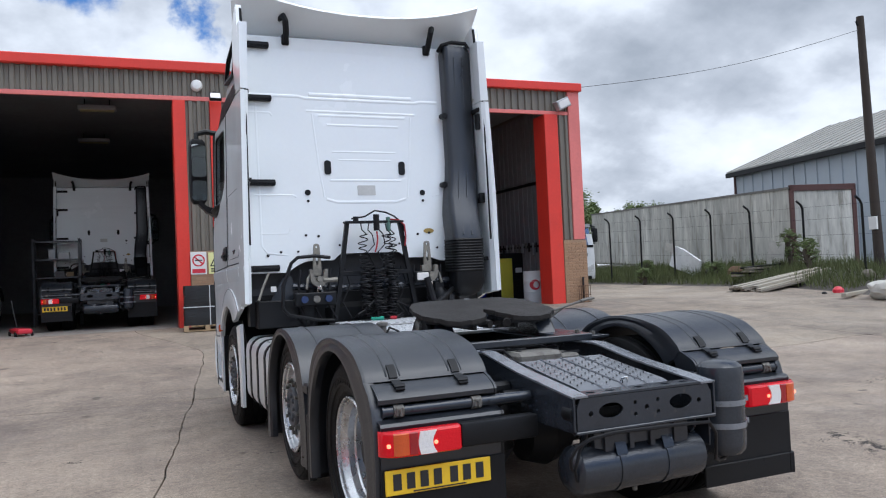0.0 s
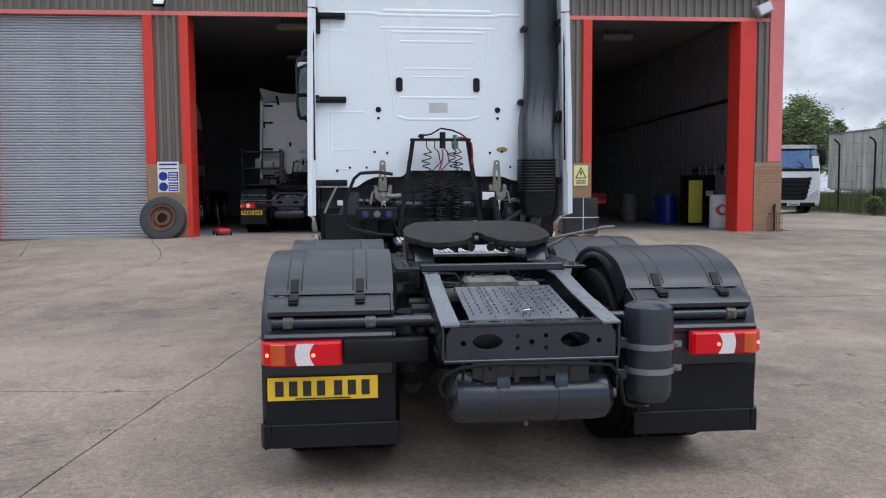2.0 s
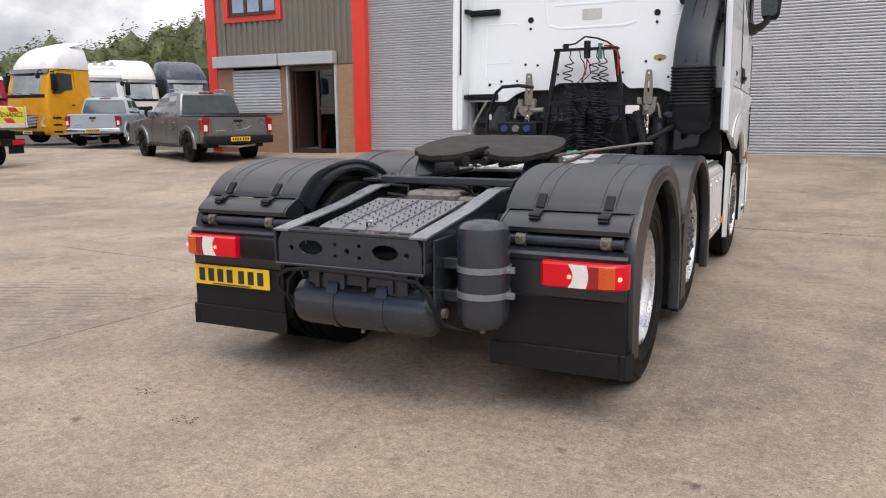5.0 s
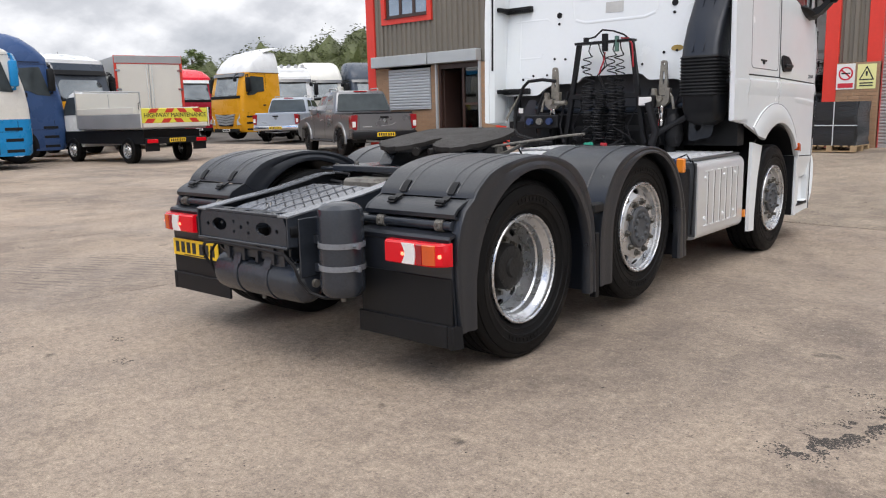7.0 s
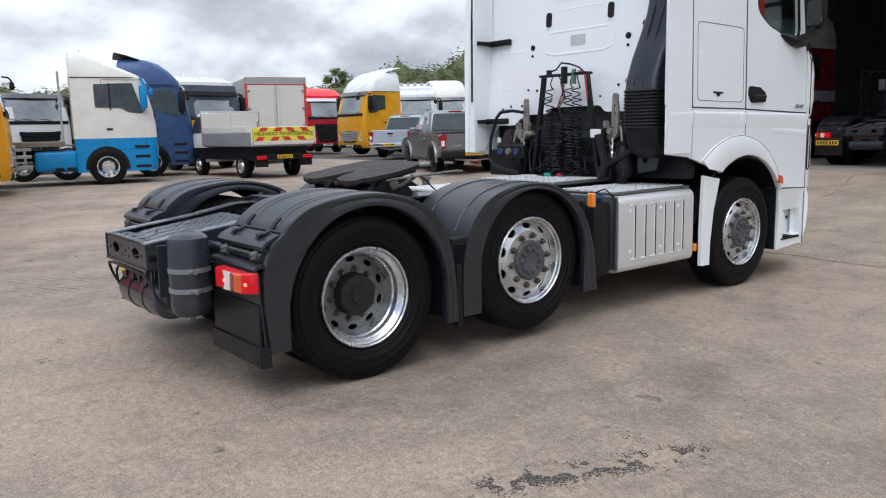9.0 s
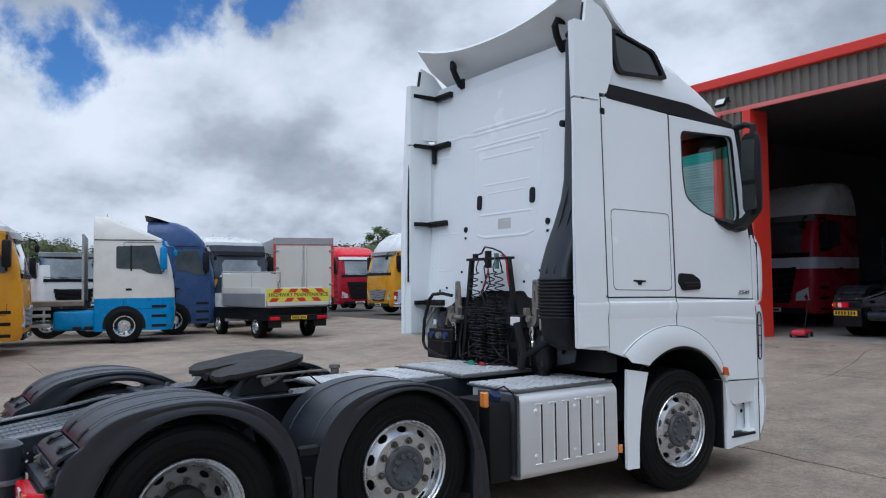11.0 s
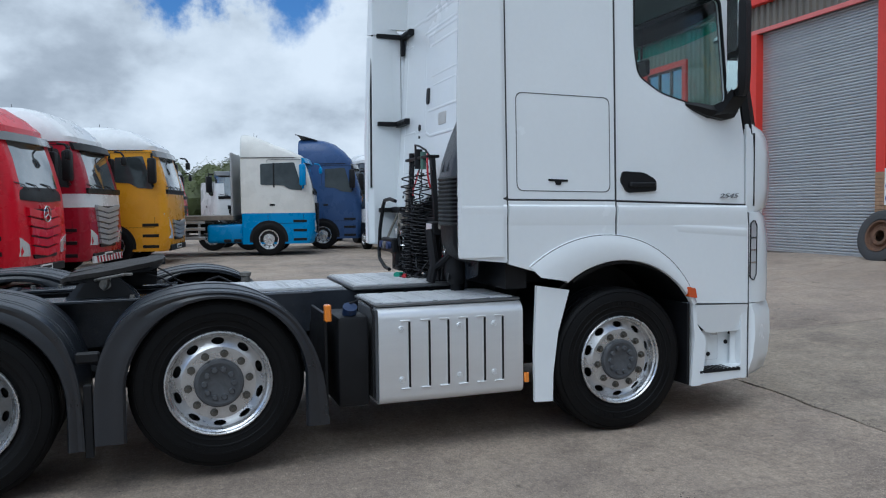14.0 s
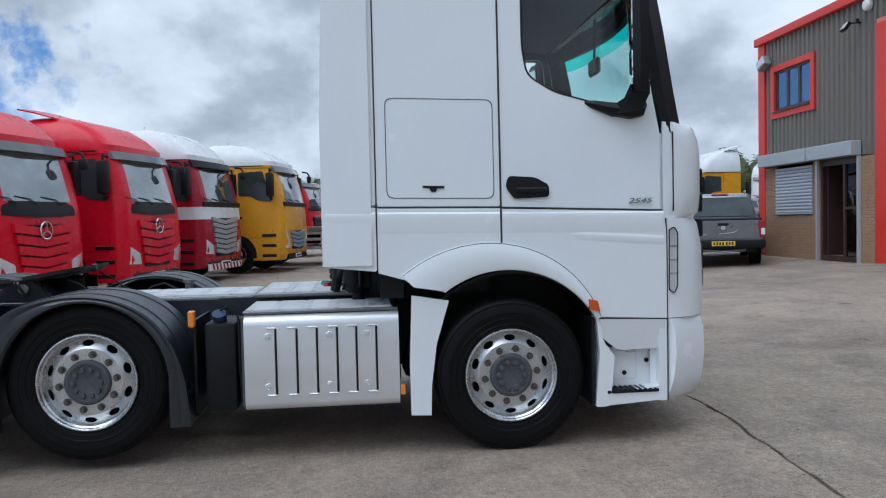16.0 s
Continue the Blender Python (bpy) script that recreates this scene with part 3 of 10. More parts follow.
def brick_wall(name, label, x0, x1, z0, z1, y, openings=(), deep=0.12):
    """Mortar core with each brick a piece of its own, proud of the joints."""
    bm = B()
    if openings:
        xs = sorted({x0, x1, *[v for o in openings for v in o[:2]]})
        zs = sorted({z0, z1, *[v for o in openings for v in o[2:]]})
        for xa, xb in zip(xs, xs[1:]):
            for za, zb in zip(zs, zs[1:]):
                if not any(o[0] <= xa and xb <= o[1] and o[2] <= za and zb <= o[3] for o in openings):
                    box(bm, xa, y, za, xb, y + deep, zb)
    else:
        box(bm, x0, y, z0, x1, y + deep, z1)
    core = structure(name, bm, MORTAR, label, "brick wall")
    sizes = {}
    row, z = 0, z0
    while z + 0.06 < z1:
        x = x0 - (0.1125 if row % 2 else 0)
        while x < x1:
            a, b = max(x, x0) + 0.005, min(x + 0.215, x1) - 0.005
            clear = all(b <= o[0] or a >= o[1] or z + 0.065 <= o[2] or z >= o[3] for o in openings)
            if b - a > 0.04 and clear:
                key = round(b - a, 3)
                if key not in sizes:
                    bb = B()
                    box(bb, 0, -0.008, 0.005, key, 0.03, 0.066, 0.003)
                    me = bpy.data.meshes.new("brick")
                    bb.to_mesh(me)
                    bb.free()
                    me.materials.append(BRICK)
                    sizes[key] = me
                share("brick", sizes[key], pose(a, y + random.uniform(-0.002, 0.002), z), core)
            x += 0.225
        z += 0.075
        row += 1
    return core


BRICKS = []
BRICKS.append(("wall_brick_office", "buff brick plinth wall under the office cladding", -14.50, -9.70, FLOOR - 0.22, 2.74, FACE - 0.04,
               ((-13.9, -12.15, 1.46, 2.74), (-11.87, -10.29, FLOOR - 0.22, 2.74))))
for a, b in ((-5.90, -5.03), (-0.98, -0.2), (3.57, 4.45), (8.5, RIGHT)):
    BRICKS.append(("wall_brick_pier", "buff brick base of a pier between doors", a, b, FLOOR - 0.1, 2.14, FACE - 0.105, ()))

# inside of the shed
bm = B()
box(bm, LEFT, FACE + 0.12, FLOOR - 0.3, RIGHT, BACK, FLOOR)
structure("floor", bm, SLAB, "oil-stained concrete floor inside the shed", "floor")
bm = B()
box(bm, LEFT, FACE + 0.1, 6.2, RIGHT, BACK, 6.32)
structure("ceiling", bm, INSIDE, "dark underside of the metal shed roof", "ceiling")
bm = B()
box(bm, LEFT, FACE + 0.2, FLOOR, LEFT + 0.1, BACK, 6.2)
structure("wall_west", bm, CLAD, "outer end wall of the office", "wall")
bm = B()
box(bm, RIGHT - 0.1, FACE + 0.25, FLOOR - 0.6, RIGHT, BACK, 6.2)
structure("wall_east", bm, CLAD, "grey metal end wall of the shed", "wall")
bm = B()
box(bm, RIGHT - 0.112, FACE + 0.5, FLOOR, RIGHT - 0.102, FACE + 19.6, 6.1)
lining = structure("wall_east_lining", bm, INSIDE_SHADED, "grey ribbed lining on the inside of the end wall", "wall lining")
bm = box(B(), -0.028, 0, FLOOR, 0.0, 0.12, 6.1, 0.006)
rib = bpy.data.meshes.new("rib")
bm.to_mesh(rib)
bm.free()
rib.materials.append(INSIDE_SHADED)
for i in range(64):
    share("rib", rib, pose(RIGHT - 0.112, FACE + 0.5 + i * 0.3, 0), lining)
bm = B()
box(bm, LEFT, BACK - 0.1, FLOOR, RIGHT, BACK, 6.2)
structure("wall_north", bm, INSIDE, "dark back wall of the shed", "wall")
bm = B()
box(bm, -9.7, FACE + 0.55, FLOOR, -9.55, BACK - 0.1, 6.2)
structure("wall_partition", bm, INSIDE, "dark partition wall between office and workshop", "wall")
bm = B()
box(bm, LEFT + 0.1, FACE + 4.0, FLOOR, -9.7, FACE + 4.1, 6.2)
structure("wall_office_back", bm, PLASTER, "dim back wall of the office", "wall")
bm = B()
box(bm, LEFT + 0.1, FACE + 0.15, 2.95, -9.7, FACE + 4.0, 3.1)
structure("ceiling_office", bm, PLASTER, "office ceiling between the two storeys", "ceiling")


def shutter(x0, x1, z0, z1, y, material, pitch, label):
    s = thing("roller_shutter", label, "shutter", pose(0, 0, 0), kind="structure")
    bb = B()
    q = pitch / 0.09
    prof = [(0.0, 0.0), (-0.020 * q, 0.012 * q), (-0.027 * q, pitch * 0.45), (-0.020 * q, pitch - 0.016 * q), (0.0, pitch - 0.004), (0.012, pitch - 0.004), (0.012, 0.0)]
    prism(bb, [(p[0], p[1]) for p in prof], "x", 0, x1 - x0)
    bmesh.ops.recalc_face_normals(bb, faces=bb.faces[:])
    me = bpy.data.meshes.new("slat")
    bb.to_mesh(me)
    bb.free()
    me.materials.append(material)
    for i in range(int((z1 - z0) / pitch)):
        share("slat", me, pose(x0, y, z0 + i * pitch), s)
    bb = B()
    box(bb, x0, y - 0.03, z0 - 0.03, x1, y + 0.02, z0, 0.005)
    part("bottom_rail", bb, material, s)
    return s


for k in (0, 2):
    shutter(BAYS[k][0], BAYS[k][1], FLOOR + 0.02, HEAD, FACE + 0.12, GALV, 0.064, "closed grey galvanised steel roller shutter door with horizontal slats")
shutter(-13.9, -12.15, 1.50, 2.76, FACE - 0.06, GALV_LIGHT, 0.085, "closed pale grey security shutter over the office window")
for a, b, nm in ((-14.46, -12.10, "window"), (-12.05, -10.22, "door")):
    bm = B()
    box(bm, a, FACE - 0.3, 2.765, b, FACE - 0.05, 3.09, 0.012)
    structure("shutter_box", bm, BOX_GREY, "grey metal roller shutter housing above the office " + nm, "shutter housing")

# upstairs window
WINDOW_GLASS = surf("reflecting_window", (0.30, 0.37, 0.46), 0.04, 0.75, var=0.15, scale=1.2, fine=3, bump=0.0)
win = thing("window_1", "brown-framed three-light office window with a red surround", "window", pose(0.12, 0, 0.36) @ Matrix.Diagonal((1, 1, 0.914, 1)), kind="structure")
bm = plate(B(), [(-14.27, 4.03), (-12.18, 4.03), (-12.18, 5.57), (-14.27, 5.57)], [[(-14.10, 4.20), (-12.35, 4.20), (-12.35, 5.40), (-14.10, 5.40)]],
           lambda u, v, s: (u, FACE - 0.075 + s, v), 0.12)
part("surround", bm, TRIM_RED, win, "red metal surround")
holes = [[(-14.0 + 0.56 * i, 4.32), (-14.0 + 0.56 * i + 0.46, 4.32), (-14.0 + 0.56 * i + 0.46, 5.33), (-14.0 + 0.56 * i, 5.33)] for i in range(3)]
bm = plate(B(), [(-14.09, 4.21), (-12.36, 4.21), (-12.36, 5.41), (-14.09, 5.41)], holes, lambda u, v, s: (u, FACE - 0.02 + s, v), 0.06)
part("window_frame", bm, BROWN, win, "brown frame with two mullions")
for h in holes:
    bm = B()
    box(bm, h[0][0] - 0.01, FACE + 0.005, h[0][1] - 0.01, h[1][0] + 0.01, FACE + 0.013, h[2][1] + 0.01)
    part("pane", bm, WINDOW_GLASS, win, "window glass reflecting the sky")
bm = B()
box(bm, -14.1, FACE - 0.12, 4.2, -12.35, FACE - 0.02, 4.235, 0.004)
part("window_sill", bm, BROWN, win)

# office door: dark opening with a brown frame, a fixed glazed light and the open leaf inside
door = thing("door_1", "brown-framed glazed office door standing open", "door", pose(0.13, 0, -0.09), kind="structure")
bm = plate(B(), [(-12.0, FLOOR - 0.02), (-10.42, FLOOR - 0.02), (-10.42, 2.84), (-12.0, 2.84)],
           [[(-11.92, FLOOR + 0.1), (-11.10, FLOOR + 0.1), (-11.10, 2.70), (-11.92, 2.70)],
            [(-11.03, 1.71), (-10.50, 1.71), (-10.50, 2.70), (-11.03, 2.70)], [(-11.03, FLOOR + 0.1), (-10.50, FLOOR + 0.1), (-10.50, 1.65), (-11.03, 1.65)]],
           lambda u, v, s: (u, FACE - 0.01 + s, v), 0.09)
part("door_frame", bm, BROWN, door)
for z0, z1 in ((1.70, 2.72), (FLOOR + 0.08, 1.66)):
    bm = B()
    box(bm, -11.04, FACE + 0.03, z0, -10.49, FACE + 0.04, z1)
    part("pane", bm, pane("door_glass", (0.35, 0.38, 0.40), 0.2), door)
bm = B()
box(bm, -11.92, FACE + 0.09, FLOOR + 0.1, -11.87, FACE + 0.85, 2.68, 0.006)
part("leaf", bm, BROWN, door, "brown door leaf folded inwards")
bm = B()
for x in (-11.90, -10.27):
    box(bm, x - 0.028, FACE - 0.12, FLOOR - 0.2, x + 0.028, FACE - 0.04, 2.765, 0.006)
structure("trim_door_guide", bm, GALV_LIGHT, "pale grey shutter guide rails beside the office door", "trim")


RED_DARK = surf("deep_red_lens", (0.30, 0.006, 0.010), 0.15, var=0.08, fine=90, bump=0.25, coat=0.6)


DISC = surf("satin_alloy", (0.62, 0.625, 0.63), 0.30, 0.8, var=0.14, scale=9, fine=110, bump=0.06, dirt=(0.20, 0.18, 0.15), dirt_at=0.60)


# ---- wheels ----
def wheel(parent, x, y, z, side, dish, name="wheel", r=0.497, w=0.29, rim=ALLOY, sunk=0.0):
    """Outer face of the tyre at x; side is +1 or -1 outwards; dish below -0.06 for the deep drive wheel; sunk: how far the rim sits inside the tyre's bulge."""
    e = new(name)
    e.parent = parent
    e.location = (x, y, z)
    o = side
    deep = dish < -0.06
    bm = B()
    prof = [(-w * 0.92, 0.30), (-w, 0.33), (-w, 0.44), (-w * 0.93, r - 0.008)]
    for k in range(4):
        a = -w * (0.80 - 0.2 * k)
        prof += [(a - 0.02, r), (a, r), (a + 0.002, r - 0.012), (a + 0.016, r - 0.012), (a + 0.018, r)]
    prof += [(-w * 0.10, r - 0.003), (-0.018, r - 0.012), (-0.010, 0.470), (-0.0125, 0.468), (-0.0125, 0.464), (-0.006, 0.462), (0.001, 0.440), (0.004, 0.415), (0.0065, 0.413), (0.0065, 0.408), (0.003, 0.406),
             (0.001 - sunk * 0.1, 0.375), (0.004 - sunk * 0.2, 0.372), (0.003 - sunk * 0.25, 0.366), (-0.002 - sunk * 0.3, 0.362), (-0.004 - sunk * 0.6, 0.338), (-0.001 - sunk * 0.7, 0.334), (-0.004 - sunk * 0.8, 0.328), (-0.012 - sunk, 0.305), (-0.05 - sunk, 0.292)]
    lathe(bm, [(o * a, b) for a, b in prof], "x", (0, 0, 0), 64, False)
    part("tyre", bm, RUBBER, e, "black treaded tyre")
    bm = B()
    for start, count, step in ((62, 9, 5.2), (242, 9, 5.2), (150, 12, 2.1), (330, 12, 2.1)):
        for k in range(count):
            t = radians(start + k * step)
            c, sn = math.cos(t), math.sin(t)
            r0, r1, hw = (0.380, 0.404, 0.012) if step > 4 else (0.384, 0.394, 0.004)
            vs = [bm.verts.new((o * (0.0 - sunk * 0.05 + dx), c * rr - sn * q, sn * rr + c * q)) for dx in (0.0, 0.0052) for rr, q in ((r0, -hw), (r1, -hw * 0.6), (r1, hw), (r0, hw * 0.6))]
            for f in ((0, 1, 2, 3), (4, 5, 6, 7), (0, 1, 5, 4), (1, 2, 6, 5), (2, 3, 7, 6), (3, 0, 4, 7)):
                bm.faces.new([vs[i] for i in f])
    tagged(part("sidewall_marks", bm, RUBBER, e, "raised bars on the tyre wall", False), kind="stuff")
    bm = B()
    well = ((-0.20, 0.236), (-0.165, 0.238), (-0.15, 0.246), (-0.095, 0.250), (-0.085, 0.258), (-0.05, 0.262), (-0.042, 0.270)) if deep else ((-0.21, 0.250), (-0.12, 0.262), (-0.055, 0.270), (-0.045, 0.276))
    lathe(bm, [(o * (a - sunk), b) for a, b in ((-0.25, 0.262),) + well + ((-0.022, 0.278), (-0.014, 0.288), (0.002, 0.290), (0.009, 0.296), (0.008, 0.302), (0.002, 0.306), (-0.03, 0.300), (-0.2, 0.27), (-0.25, 0.262))], "x", (0, 0, 0), 56, False)
    part("rim", bm, rim, e, "polished alloy rim")
    # disc with ten hand holes near the rim, raised round the bolt ring
    f = dish - sunk
    edge = -0.062 - sunk if not deep else f - 0.012
    q1 = 0.875 if deep else 1.0
    depth = [(0.0, f), (0.208 * q1, f), (0.218 * q1, f - 0.006), (0.262 * q1, edge + 0.006), (0.276 * q1, edge)]

    def place(u, v, s):
        rr = math.hypot(u, v)
        a = depth[-1][1]
        for (r0, d0), (r1, d1) in zip(depth, depth[1:]):
            if r0 <= rr <= r1 + 1e-6:
                a = d0 + (d1 - d0) * (rr - r0) / (r1 - r0)
                break
        return (o * (a - s), u, v)

    holes = [oval(0, 0, 0.13 * q1, 0.13 * q1, 24)]
    ring = [oval(0, 0, 0.210 * q1, 0.210 * q1, 48)]
    for k in range(10):
        t = 2 * math.pi * (k + 0.5) / 10
        c, sn = math.cos(t), math.sin(t)
        holes.append([(q1 * (c * (0.242 + 0.020 * math.cos(q)) - sn * 0.037 * math.sin(q)), q1 * (sn * (0.242 + 0.020 * math.cos(q)) + c * 0.037 * math.sin(q))) for q in (2 * math.pi * j / 12 for j in range(12))])
    bm = plate(B(), oval(0, 0, 0.276 * q1, 0.276 * q1, 48), ring + holes[1:], place, 0.012)
    plate(bm, ring[0], holes[:1], place, 0.016)
    part("wheel_disc", bm, DISC if not deep else DULL, e, "alloy wheel disc with hand holes")
    # added backing behind the disc, black so that its holes look dark
    bm = lathe(B(), [(o * (edge - 0.10), 0.0), (o * (edge - 0.05), 0.10), (o * (edge - 0.05), 0.25), (o * (edge - 0.12), 0.26)], "x", (0, 0, 0), 24, False)
    part("brake_drum", bm, BLACK, e, "black backing that keeps the hand holes dark")
    bm = B()
    if not deep:
        lathe(bm, [(o * a, b) for a, b in ((f - 0.06, 0.142), (f + 0.012, 0.141), (f + 0.024, 0.132), (f + 0.026, 0.118), (f + 0.021, 0.108), (f + 0.021, 0.0))], "x", (0, 0, 0), 36)
    else:
        lathe(bm, [(o * a, b) for a, b in ((f - 0.05, 0.132), (f + 0.05, 0.130), (f + 0.075, 0.120), (f + 0.085, 0.095), (f + 0.085, 0.06), (f + 0.10, 0.052), (f + 0.10, 0.0))], "x", (0, 0, 0), 32)
    for k in range(10):
        t = 2 * math.pi * k / 10
        p = (o * (f + (0.02 if not deep else 0.066)), (0.083 if not deep else 0.104) * math.cos(t), (0.083 if not deep else 0.104) * math.sin(t))
        cyl(bm, p, (p[0] + o * 0.016, p[1], p[2]), 0.019 if not deep else 0.013, 8, 0.014 if not deep else 0.012)
    part("hub", bm, HUB if not deep else DRIVE_HUB, e, "dull grey hub")
    bb = B()
    cyl(bb, (0, 0, 0), (o * 0.030, 0, 0), 0.0155, 6, 0.014)
    cyl(bb, (-o * 0.002, 0, 0), (o * 0.009, 0, 0), 0.023, 12)
    bmesh.ops.recalc_face_normals(bb, faces=bb.faces[:])
    me = bpy.data.meshes.new("wheel_nut")
    bb.to_mesh(me)
    bb.free()
    me.materials.append(NUT)
    for k in range(10):
        t = 2 * math.pi * (k + 0.2) / 10
        share("wheel_nut", me, pose(o * f, 0.174 * q1 * math.cos(t), 0.174 * q1 * math.sin(t)), e)
    return e


# ---- the tractor unit ----
def arc(cy, cz, r, a0, a1, n):
    return [(cy + r * math.cos(radians(a0 + (a1 - a0) * i / n)), cz + r * math.sin(radians(a0 + (a1 - a0) * i / n))) for i in range(n + 1)]


def bezier(pts, n=5):
    """A smooth line through (y, z) points."""
    out = []
    P = [pts[0]] + list(pts) + [pts[-1]]
    for i in range(1, len(P) - 2):
        p0, p1, p2, p3 = (Vector(q) for q in P[i - 1:i + 3])
        for k in range(n):
            t = k / n
            q = 0.5 * ((2 * p1) + (p2 - p0) * t + (2 * p0 - 5 * p1 + 4 * p2 - p3) * t * t + (3 * p1 - p0 - 3 * p2 + p3) * t ** 3)
            out.append(tuple(q))
    out.append(tuple(pts[-1]))
    return out


DRIVE = [(-0.575, 0.945), (-0.535, 0.995), (-0.40, 1.075), (-0.15, 1.12), (0.10, 1.115), (0.33, 1.05), (0.48, 0.93), (0.565, 0.76), (0.60, 0.55), (0.615, 0.26)]
MID = [(0.66, 0.28), (0.665, 0.60), (0.72, 0.82), (0.84, 0.98), (1.02, 1.07), (1.28, 1.105), (1.52, 1.07), (1.72, 0.96), (1.84, 0.80), (1.92, 0.58), (1.955, 0.27)]


def lip(bm, outer, cy, cz, r, x, s, deep=0.05):
    """Side flange of a mudguard: a rolled outer edge, a shallow hollow and a turned-in rim round the opening."""
    front = []
    for y, z in outer:
        d = math.hypot(max(0.0, z - cz), y - cy)
        k = min(r, d - 0.03) / d

        def on(f, dx):
            q = k + (1 - k) * f
            return (x + s * dx, cy + (y - cy) * q, cz + (z - cz) * q if z > cz else z)
        front.append((on(1.0, -0.016), on(0.97, 0.0), on(0.80, 0.004), on(0.55, -0.004), on(0.28, 0.006), on(0.0, 0.004), on(-0.10, -0.012), on(-0.10, -deep), on(0.97, -deep)))
    loft(bm, front)


def mudguards(e, s):
    x0, x1 = s * 0.60, s * 1.235
    d, m = bezier(DRIVE, 4), bezier(MID, 4)
    # rear wing: smooth cover, stepped nose over the carrier tube, lamp board and flap
    g = new("rear_mudguard")
    g.parent = e
    bm = ribbon(B(), d, x0, s * 1.222, 0.012)
    lip(bm, [(-0.690, 0.30), (-0.702, 0.42), (-0.712, 0.56), (-0.712, 0.72), (-0.682, 0.83), (-0.645, 0.895)] + d, -0.02, 0.5, 0.553, x1, s)
    lip(bm, d[:-10], -0.02, 0.5, 0.56, x0, -s, 0.02)
    part("wing_top", bm, WING, g, "dark grey moulded plastic wing")
    bm = B()
    nose = [(-0.582, 0.938), (-0.625, 0.925), (-0.672, 0.902), (-0.694, 0.878), (-0.692, 0.858), (-0.67, 0.848), (-0.628, 0.846), (-0.622, 0.80)]
    ribbon(bm, nose, s * 0.62, s * 1.205, -0.014)
    part("wing_nose", bm, WING, g, "stepped plastic nose of the wing")
    bm = B()
    board = [(-0.622, 0.800), (-0.700, 0.786), (-0.738, 0.778), (-0.748, 0.764), (-0.745, 0.745), (-0.735, 0.735), (-0.733, 0.60), (-0.722, 0.44), (-0.712, 0.30)]
    ribbon(bm, board, s * 0.60, s * 1.215, -0.014)
    part("wing_back", bm, WING, g, "plastic lamp board of the wing")
    closing = [(-0.575, 0.945)] + nose[1:-1] + board[:-1] + [(-0.712, 0.302), (-0.672, 0.302), (-0.60, 0.62), (-0.555, 0.80), (-0.50, 0.93), (-0.40, 1.06), (-0.535, 0.985)]
    part("inner_panel", prism(B(), closing, "x", s * 0.604, s * 0.616), WING, g)
    bm = B()
    box(bm, min(s * 0.60, s * 1.215), -0.739, 0.30, max(s * 0.60, s * 1.215), -0.727, 0.575, 0.003)
    part("mud_flap", bm, BLACK, g, "black rubber mud flap")
    bm = B()
    a, b = sorted((s * 0.585, s * 1.19))
    box(bm, a, -0.752, 0.232, b, -0.734, 0.345, 0.004)
    for k in range(5):
        xx = a + 0.08 + k * (b - a - 0.16) / 4
        cyl(bm, (xx, -0.755, 0.332), (xx, -0.746, 0.332), 0.006, 8)
    part("flap_strip", bm, BLACK, g, "stiff lower strip of the flap")
    bm = plate(B(), rounded([(-0.752, 0.228), (-0.752, 0.345), (-0.700, 0.345), (-0.690, 0.23)], 0.006), [], lambda u, v, k: (s * (1.246 - 0.5 * max(0, -0.70 - u) - k), u, v), 0.010)
    a, b = sorted((s * 1.192, s * 1.226))
    box(bm, a, -0.751, 0.231, b, -0.735, 0.344, 0.004)
    part("flap_end", bm, BLACK, g, "folded end of the strip")
    bm = B()
    cyl(bm, (s * 0.42, -0.672, 0.820), (s * 1.178, -0.672, 0.820), 0.026, 16)
    cyl(bm, (s * 1.178, -0.672, 0.820), (s * 1.186, -0.672, 0.820), 0.030, 16)
    part("support_tube", bm, STEEL, g)
    for xx in (0.715, 1.108):
        bm = B()
        cyl(bm, (s * (xx - 0.024), -0.674, 0.820), (s * (xx + 0.024), -0.674, 0.820), 0.032, 14)
        box(bm, s * xx - 0.018, -0.712, 0.802, s * xx + 0.018, -0.70, 0.842, 0.004)
        cyl(bm, (s * xx, -0.722, 0.830), (s * xx, -0.70, 0.830), 0.008, 8)
        cyl(bm, (s * xx + 0.004, -0.722, 0.810), (s * xx + 0.004, -0.70, 0.810), 0.008, 8)
        part("clamp", bm, CAST, g, "bare metal tube clamp")
        part("tube_hole", cyl(B(), (s * (xx - 0.062), -0.6995, 0.820), (s * (xx - 0.062), -0.694, 0.820), 0.006, 8), BLACK, g)
    for xx in (0.765, 1.085):
        bm = B()
        ribbon(bm, [(-0.570, 0.955), (-0.548, 0.985), (-0.520, 1.010)], s * (xx - 0.020), s * (xx + 0.020), -0.008)
        ribbon(bm, [(-0.668, 0.910), (-0.640, 0.925), (-0.590, 0.944)], s * (xx - 0.022), s * (xx + 0.022), -0.008)
        ribbon(bm, [(-0.655, 0.922), (-0.648, 0.930), (-0.640, 0.932)], s * (xx - 0.026), s * (xx + 0.026), -0.010)
        part("strap", bm, BLACK, g, "black rubber strap")
        for off in (-0.034, 0.034):
            part("crease", tube(B(), [(s * (xx + off), y, z - 0.001) for y, z in d[2:30]], 0.0045, 5), WING, g)
    # front wing of the lifted middle axle
    g2 = new("middle_mudguard")
    g2.parent = e
    bm = ribbon(B(), m, x0, x1, 0.012)
    lip(bm, m, 1.32, 0.55, 0.512, x1, s)
    lip(bm, m[6:-6], 1.34, 0.55, 0.55, x0, -s, 0.02)
    part("wing_top", bm, WING, g2, "dark grey moulded plastic wing")
    bm = B()
